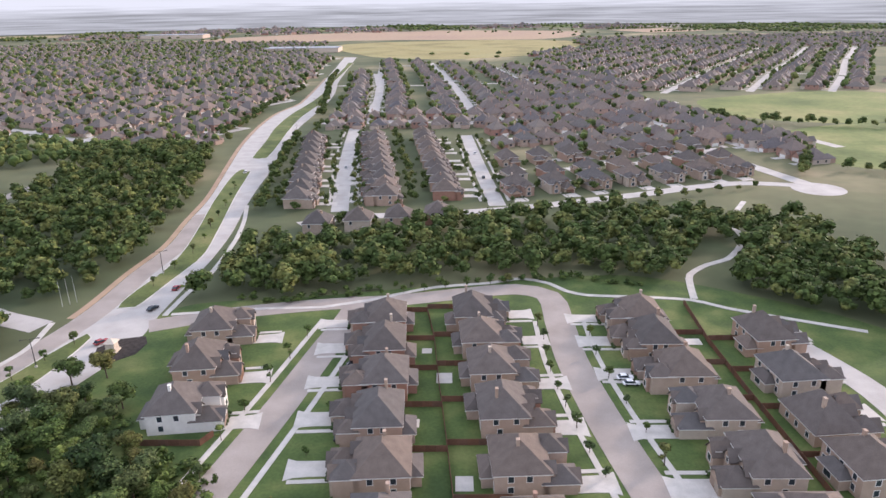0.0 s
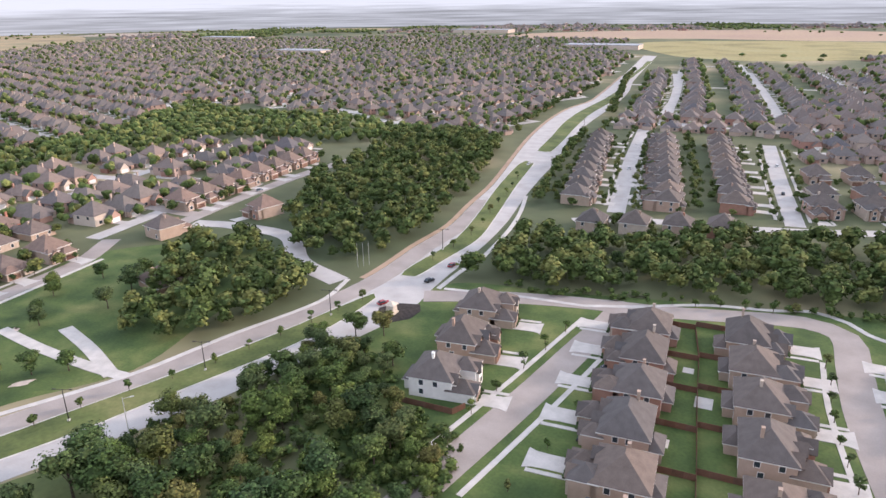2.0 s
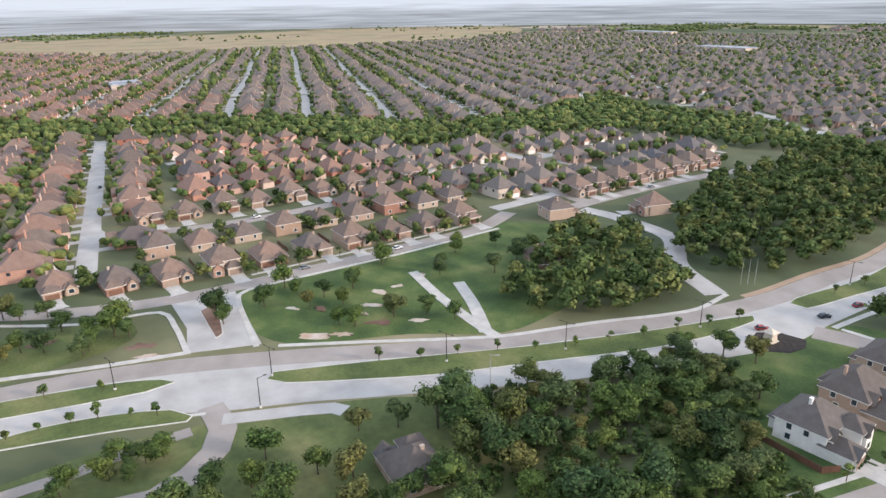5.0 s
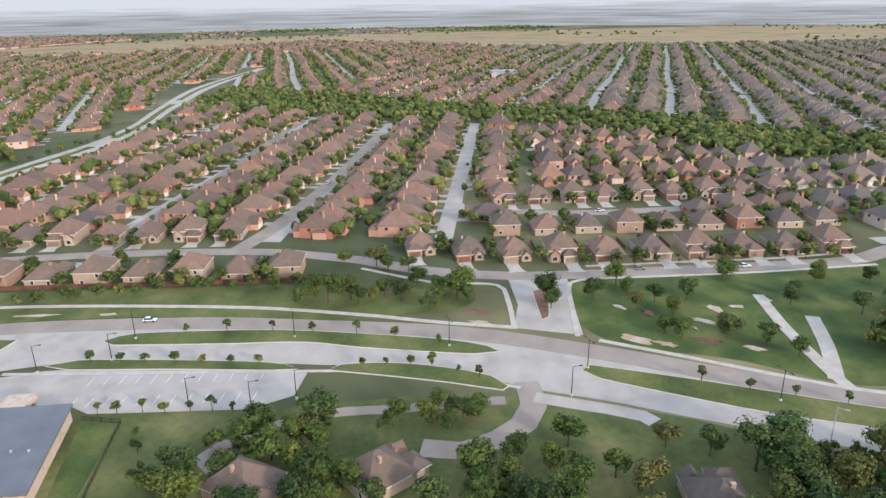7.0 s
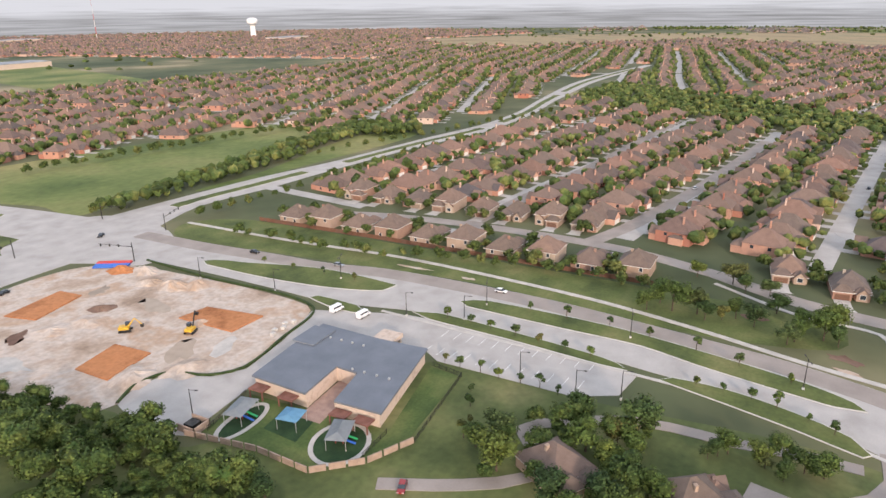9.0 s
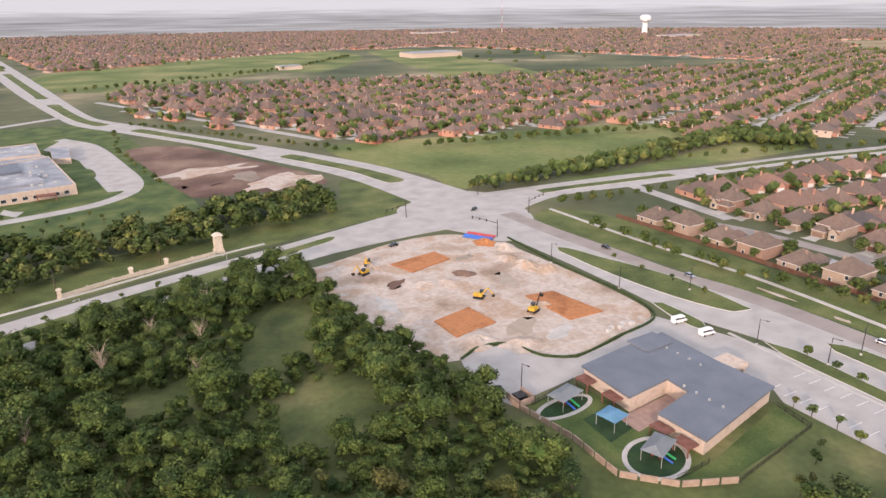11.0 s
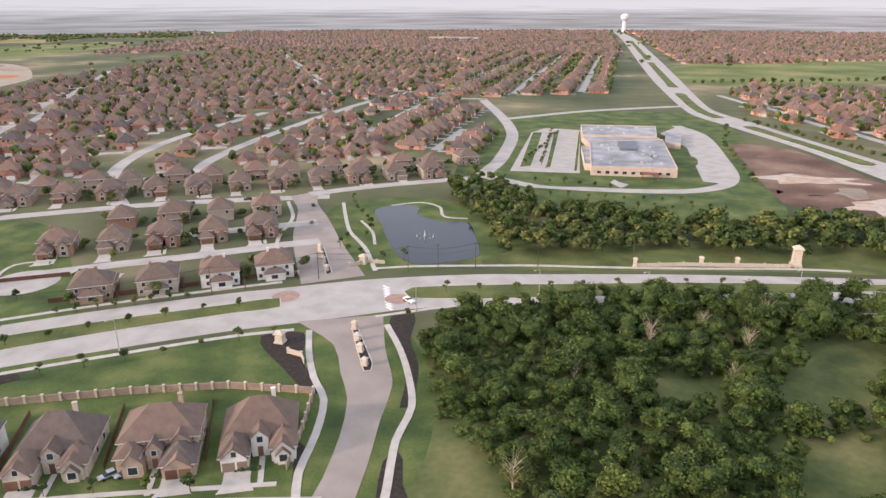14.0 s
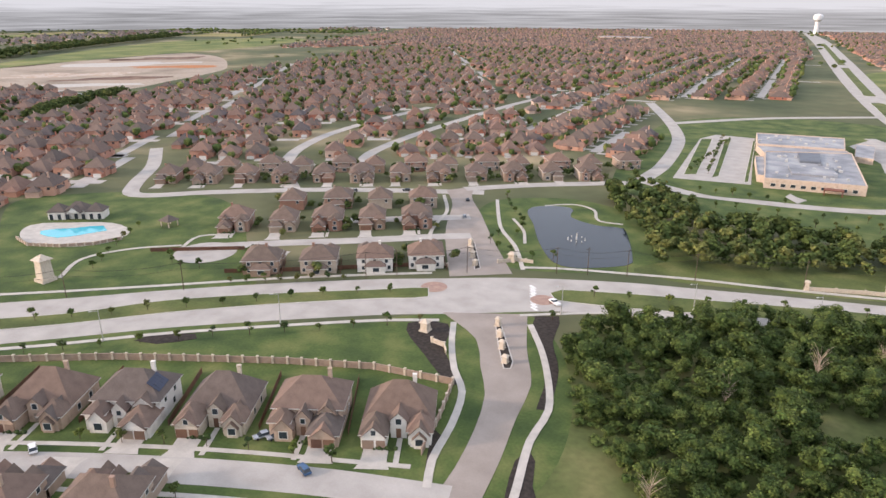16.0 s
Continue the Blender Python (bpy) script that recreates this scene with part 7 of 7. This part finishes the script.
for x, y, turn in ((-158, -290, 20), (-213, -306, 110), (-214, -262, 200), (-178, -240, 290)):
    root = tagged(new("traffic_signal"), "dark metal traffic signal mast over the crossing", "traffic light", "signals at the crossing")
    root.matrix_basis = pose(x, y, 0, 0, 0, turn)
    b = bmesh.new()
    rod(b, (0, 0, 0), (0, 0, 8.5), 0.22, 0.16)
    part("mast", b, DARK_METAL, root)
    b = bmesh.new()
    rod(b, (0, 0, 6.6), (15, 0, 7.4), 0.14, 0.08)
    part("arm", b, DARK_METAL, root)
    for k in (6, 10, 14):
        part("signal_head", boxes((k - 0.2, -0.2, 6.3, k + 0.2, 0.2, 7.5)), DARK_METAL, root)


def water_tower(x, y, high, r, label):
    root = tagged(new("water_tower"), label, "water tower")
    root.location = (x, y, 0)
    b = bmesh.new()
    rod(b, (0, 0, 0), (0, 0, high * 0.62), r * 0.55, r * 0.42, 20)
    part("stem", b, CAR_WHITE, root)
    b = bmesh.new()
    prof = [(0.42, 0.60), (0.95, 0.72), (1.0, 0.80), (1.0, 0.90), (0.8, 0.96), (0.3, 1.0)]
    for (r0, z0), (r1, z1) in zip(prof[:-1], prof[1:]):
        rod(b, (0, 0, high * z0), (0, 0, high * z1), r * r0, r * r1, 24)
    part("tank", b, CAR_WHITE, root)


water_tower(-1917, -1747, 66, 19, "white water tower on the horizon")
water_tower(115, -3094, 73, 17, "white water tower on the horizon")
mast = tagged(new("radio_mast"), "thin red and white radio mast", "mast")
mast.location = (-1600, -2150, 0)
for k in range(6):
    b = bmesh.new()
    rod(b, (0, 0, k * 22), (0, 0, k * 22 + 22), 1.2 - 0.15 * k, n=6)
    part("section", b, RED_PLASTIC if k % 2 else TRIM, mast)
for x, y, w, d, h in ((-1000, 140, 60, 40, 7), (-330, 1560, 160, 60, 9), (-900, 1250, 120, 50, 9), (-780, -1300, 120, 60, 9), (-420, -1180, 40, 25, 6), (-1500, 1700, 160, 60, 10), (-900, 2300, 200, 70, 11), (600, -2200, 160, 50, 9), (-1400, -2300, 180, 60, 10), (-1800, -1500, 140, 60, 10)):
    root = tagged(new("warehouse"), "distant large pale flat-roofed building", "building")
    root.location = (x, y, 0)
    part("wall", boxes((-w / 2, -d / 2, 0, w / 2, d / 2, h)), WALL_NURSERY, root)
    part("roof", boxes((-w / 2 - 0.4, -d / 2 - 0.4, h, w / 2 + 0.4, d / 2 + 0.4, h + 0.8)), FLAT_ROOF, root)
for x, y in ((-139.5, 219), (-138, 221), (-136.5, 223)):
    root = tagged(new("flag_pole"), "bare white flag pole by the entry", "flag pole", "flag poles")
    root.location = (x, y, 0)
    b = bmesh.new()
    rod(b, (0, 0, 0), (0, 0, 10), 0.1, 0.05)
    part("pole", b, PALE_POLE, root)
fountain = tagged(new("fountain"), "floating pond fountain with small jets", "fountain")
fountain.location = (92, -285, 0.15)
for k in range(10):
    b = bmesh.new()
    rod(b, (4 * math.cos(k * 0.628), 4 * math.sin(k * 0.628), 0), (4 * math.cos(k * 0.628), 4 * math.sin(k * 0.628), 0.7), 0.25, 0.08, 6)
    part("jet", b, TRIM, fountain)
b = bmesh.new()
rod(b, (0, 0, 0), (0, 0, 3.2), 0.5, 0.1, 8)
part("jet", b, PALE_POLE, fountain)

# ---------------------------------------------------------------- planted trees
for x, y in ((-230, 10), (-232, 19), (-229, -10), (-223, -19), (-239, 2), (-216, 6), (-224, 78), (-232, 76), (-210, 77), (-217, 97), (-234, 118), (-188, 84), (-187, 98), (-182, 108), (-174, 114), (-210, 131), (-228, 150), (-220, 64),
             (-223, -38), (-226, -30), (-227, -22), (-226, -14), (-225, -4), (-219, 8), (-221, 20), (-224, 16), (-262, -27), (-260, -14), (-252, -9), (-254, -1), (-231, -35), (-237, 122), (-221, 99), (-192, 99), (-192, 80), (-234, 154), (-226, 170), (-217, 136), (-214, 48), (-219, 47), (-225, 47.5), (-216, 85), (-206, 88),
             (-200, 150), (-205, 165), (-212, 178), (-190, 158), (-180, 150), (-196, 188)):
    put_tree(TREES, x, y, TREE_RNG.uniform(0.6, 1.0), "rounded park tree standing on grass")
FARM_DRIVE = [(-166, 31), (-154, 31), (-146, 27), (-140, 20), (-136, 11), (-138, 1), (-139, 22), (-150, 34), (-146, 52)]
for x, y in ((-151, 37), (-141, 27), (-131, 22), (-128, 14), (-134, 5), (-136, 36), (-142, 49), (-134, 59), (-148, 4), (-150, -4), (-145, 8), (-143, 16), (-150, 12), (-146, -8), (-140, 2), (-126, 12), (-122, 20), (-128, 30), (-120, 34), (-124, 44), (-118, 50),
             (-149, 3), (-150, 16), (-147, 19), (-151, 8), (-148, -6), (-145, 12), (-142, -28), (-146, -24), (-138, -24), (-136, -34), (-132, -28), (-128, -22), (-124, -16), (-118, -10), (-116, 2), (-118, 14), (-112, 24), (-130, 68), (-124, 76), (-128, 84), (-118, 82), (-110, 46), (-106, 58), (-132, -54), (-126, -58), (-120, -50), (-114, -36), (-118, -26),
             (-108, -20), (-146, -38), (-140, -42), (-108, 166), (-115, 157), (-100, 170), (-112, 150)):
    if near_line([(x, y)], FARM_DRIVE, 6.5)[0]:
        continue
    put_tree(TREES, x, y, TREE_RNG.uniform(0.35, 0.6) if x < -143 and -12 < y < 26 else TREE_RNG.uniform(0.65, 1.05), "leafy garden tree round the farmhouses")
for x, y in SCHOOL_TREES:
    put_tree(SMALL, x, y, TREE_RNG.uniform(0.8, 1.1), "small round tree in the school car park")
lines = [([(-119, 196), (-128, 163), (-138, 132), (-150, 108), (-163, 78)], 12), ([(-205, -80), (-203, -40), (-197, -10), (-188, 18)], 14), ([(-115, 230), (-112, 270), (-118, 320), (-128, 390)], 18), ([(-200, -195), (-200, -165), (-200, -135)], 15),
         ([(70, -224), (40, -234), (0, -248), (-50, -262)], 13), ([(128, -196), (160, -170), (190, -142), (232, -102)], 12), ([(-187, -100), (-185, -75), (-181, -45)], 8.5), ([(-179, -18), (-175, 8), (-166, 22)], 7),
         ([(-158, -86), (-158, -60), (-157, -46)], 6), ([(105, -178), (135, -155), (165, -130), (205, -95)], 11), ([(75, -198), (50, -213), (20, -228), (-10, -238)], 12), ([(-40, 108), (-35, 140), (-31, 165), (-26, 190), (-24, 210)], 18.5),
         ([(-59, 120), (-56, 150), (-50, 180), (-46, 200)], 14), ([(27, 205), (27, 180), (29, 150), (34, 120)], 9.5), ([(42, 200), (42, 180), (45, 150), (49, 120)], 13), ([(150, -78), (128, -88), (105, -98), (85, -104)], 10.5), ([(140, -62), (120, -72), (100, -80)], 10),
         ([(-30, 226), (0, 233), (20, 237)], 8), ([(190, -168), (172, -180), (150, -197)], 6), ([(128, -270), (118, -280), (126, -300), (140, -318), (150, -335)], 9), ([(75, -325), (30, -352), (-10, -360), (-50, -370)], 9), ([(60, -372), (20, -374), (-30, -380)], 10),
         ([(88, -255), (110, -252), (125, -262)], 9), ([(-150, -70), (-140, -66), (-130, -62), (-124, -64)], 7), ([(246, -150), (262, -172), (280, -200)], 9), ([(210, -178), (216, -172), (228, -174), (236, -181)], 8),
         ([(-252, 68), (-252, 110), (-254, 180)], 9)]
for pts, gap in lines:
    c = smooth_line(pts, 2.0)
    d = np.r_[0, np.cumsum(np.linalg.norm(np.diff(c, axis=0), axis=1))]
    for s in np.arange(gap * 0.4, d[-1], gap):
        put_tree(SMALL, np.interp(s, d, c[:, 0]) + TREE_RNG.uniform(-0.6, 0.6), np.interp(s, d, c[:, 1]) + TREE_RNG.uniform(-0.6, 0.6), TREE_RNG.uniform(0.65, 1.05))
dead = tagged(new("dead_tree"), "bare pale dead tree in the wood", "tree")
dead.location = (20, -122, 0)
b = bmesh.new()
rod(b, (0, 0, 0), (0, 0, 7), 0.25, 0.12, 6)
for k in range(26):
    a, z = k * 2.4, 2.5 + (k % 9) * 0.55
    e = (1.9 * math.cos(a), 1.9 * math.sin(a), z + 2.2 + 0.3 * (k % 4))
    rod(b, (0, 0, z), e, 0.09, 0.03, 5)
    rod(b, e, (e[0] * 1.6, e[1] * 1.6, e[2] + 1.0), 0.035, 0.012, 4)
part("trunk", b, DEADWOOD, dead)
for x, y, s in ((-36, -200, 0.9), (-30, -178, 0.8), (-8, -196, 1.0), (-24, -212, 0.8), (-44, -224, 0.9), (12, -170, 0.8)):
    copy_thing(dead, pose(x, y, 0.5, 0, 0, x * 7) @ Matrix.Diagonal((s, s, s * 1.25, 1)))
# yard, verge and field-edge trees of the middle distance
extra = []
for pts, gap, s in (([(-226, -225), (-226, -160), (-240, -100), (-240, -40)], 7, 0.55), ([(-95, 345), (-105, 460), (-118, 600)], 9, 0.5), ([(-66, 345), (-82, 470), (-95, 610)], 10, 0.4), ([(-52, 340), (-66, 461), (-80, 600)], 10, 0.4), ([(14, 345), (8, 430), (1, 530)], 10, 0.4), ([(29, 350), (24, 430), (18, 530)], 10, 0.4),
                    ([(205, 400), (240, 470), (235, 640)], 7, 0.7), ([(240, 410), (300, 400), (380, 540)], 9, 0.8), ([(260, 580), (380, 560), (480, 700)], 9, 0.8), ([(-190, 520), (-185, 600), (-190, 700), (-185, 850)], 9, 0.7), ([(-235, -262), (-330, -250), (-420, -238), (-520, -214)], 10, 0.6),
                    ([(-220, -320), (-330, -318), (-480, -270), (-640, -215)], 14, 0.6), ([(-260, -440), (-480, -385), (-520, -350)], 9, 0.7), ([(-90, -680), (-180, -500), (-205, -450)], 10, 0.5), ([(-70, -640), (-62, -560), (-68, -420)], 16, 0.4), ([(-60, -1010), (-380, -1150), (-640, -1400)], 14, 0.7), ([(52, 335), (110, 352), (170, 372)], 12, 0.5), ([(637, -363), (659, -398), (687, -447), (721, -527)], 5, 1.0), ([(645, -360), (667, -396), (695, -445), (729, -523)], 5, 1.0), ([(-22, 352), (-34, 450), (-50, 560)], 8, 0.55), ([(-100, 335), (-112, 420), (-125, 540)], 8, 0.7), ([(-125, 640), (-140, 760), (-160, 900), (-175, 1050)], 10, 0.8), ([(60, -372), (90, -400), (110, -440)], 9, 0.5), ([(1421, -767), (1548, -975), (1691, -1225), (1879, -1591)], 8, 1.6), ([(1445, -760), (1572, -968), (1715, -1218), (1903, -1584)], 9, 1.7), ([(620, -300), (700, -380), (690, -340)], 8, 0.8), ([(-180, 250), (-178, 232), (-160, 222)], 7, 0.8)):
    c = smooth_line(pts, 3.0)
    d = np.r_[0, np.cumsum(np.linalg.norm(np.diff(c, axis=0), axis=1))]
    for q in np.arange(0, d[-1], gap):
        extra.append(place(TREE_RNG.choice(MID), np.interp(q, d, c[:, 0]) + TREE_RNG.uniform(-2, 2), np.interp(q, d, c[:, 1]) + TREE_RNG.uniform(-2, 2), TREE_RNG.uniform(0, 6.28), s * TREE_RNG.uniform(0.75, 1.3)))
soup("hedgerow_trees", extra, [LEAF_FAR], "rows of middle-distance trees along roads and field edges", "trees")
# shrubs in the clearings of the wood
shrubs = []
for poly, sp, sd in ((FOREST_1, 4.4, 6), (FOREST_2, 4.6, 16), ([(-77, 135), (-60, 132), (-53, 126), (-52, 112), (-60, 100), (-75, 118)], 3.2, 7), ([(-95, 226), (-64, 224), (-34, 232), (20, 243), (45, 246), (76, 232), (40, 240), (0, 238), (-60, 220)], 4.0, 8)):
    for x, y in scatter(poly, sp, sd, [CLEAR_1, CLEAR_2, CLEAR_3]):
        shrubs.append(place(TREE_RNG.choice(SHRUB), x, y, TREE_RNG.uniform(0, 6.28), TREE_RNG.uniform(0.35, 0.95), TREE_RNG.uniform(0.3, 0.8)))
soup("undergrowth", shrubs, [LEAF_ISLE], "low shrubs and saplings in the undergrowth", "shrubs")

# ---------------------------------------------------------------- glowing backdrop with painted haze
m = bpy.data.materials.new("painted_haze_backdrop")
m.use_nodes = True
nn, ll = m.node_tree.nodes, m.node_tree.links
nb = nn["Principled BSDF"]
tcn = nn.new("ShaderNodeNewGeometry")
mp = nn.new("ShaderNodeMapping")
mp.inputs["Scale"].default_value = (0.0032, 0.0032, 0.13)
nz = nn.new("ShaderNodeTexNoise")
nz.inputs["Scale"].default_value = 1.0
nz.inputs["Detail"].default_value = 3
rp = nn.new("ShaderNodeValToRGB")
# haze is painted here: grey land streaks fading to sky white
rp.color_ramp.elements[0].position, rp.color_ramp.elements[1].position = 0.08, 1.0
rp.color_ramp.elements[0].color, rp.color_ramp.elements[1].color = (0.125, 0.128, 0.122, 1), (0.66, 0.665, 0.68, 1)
ll.new(tcn.outputs["Position"], mp.inputs["Vector"])
ll.new(mp.outputs[0], nz.inputs["Vector"])
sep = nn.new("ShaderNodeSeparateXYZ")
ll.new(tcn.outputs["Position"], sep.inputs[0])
# brightens with height, from hazy land into sky
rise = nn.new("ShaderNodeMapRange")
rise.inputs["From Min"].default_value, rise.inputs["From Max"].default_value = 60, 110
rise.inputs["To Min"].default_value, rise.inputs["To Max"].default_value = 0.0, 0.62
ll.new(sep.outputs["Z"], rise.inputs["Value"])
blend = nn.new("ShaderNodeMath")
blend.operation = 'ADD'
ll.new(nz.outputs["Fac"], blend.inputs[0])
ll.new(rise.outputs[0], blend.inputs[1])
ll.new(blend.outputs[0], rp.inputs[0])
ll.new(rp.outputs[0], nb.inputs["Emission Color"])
# the ring glows by itself, so haze and sky light sit in its emission
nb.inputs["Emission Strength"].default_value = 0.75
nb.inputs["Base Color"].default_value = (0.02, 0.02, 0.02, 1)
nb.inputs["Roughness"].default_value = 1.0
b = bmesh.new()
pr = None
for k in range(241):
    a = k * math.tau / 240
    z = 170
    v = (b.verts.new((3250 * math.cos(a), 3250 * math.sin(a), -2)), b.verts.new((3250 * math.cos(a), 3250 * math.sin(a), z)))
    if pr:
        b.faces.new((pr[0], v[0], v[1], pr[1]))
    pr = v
tagged(part("backdrop", b, m), "glowing backdrop of far plain with painted haze and pale sky", "backdrop", kind="structure")
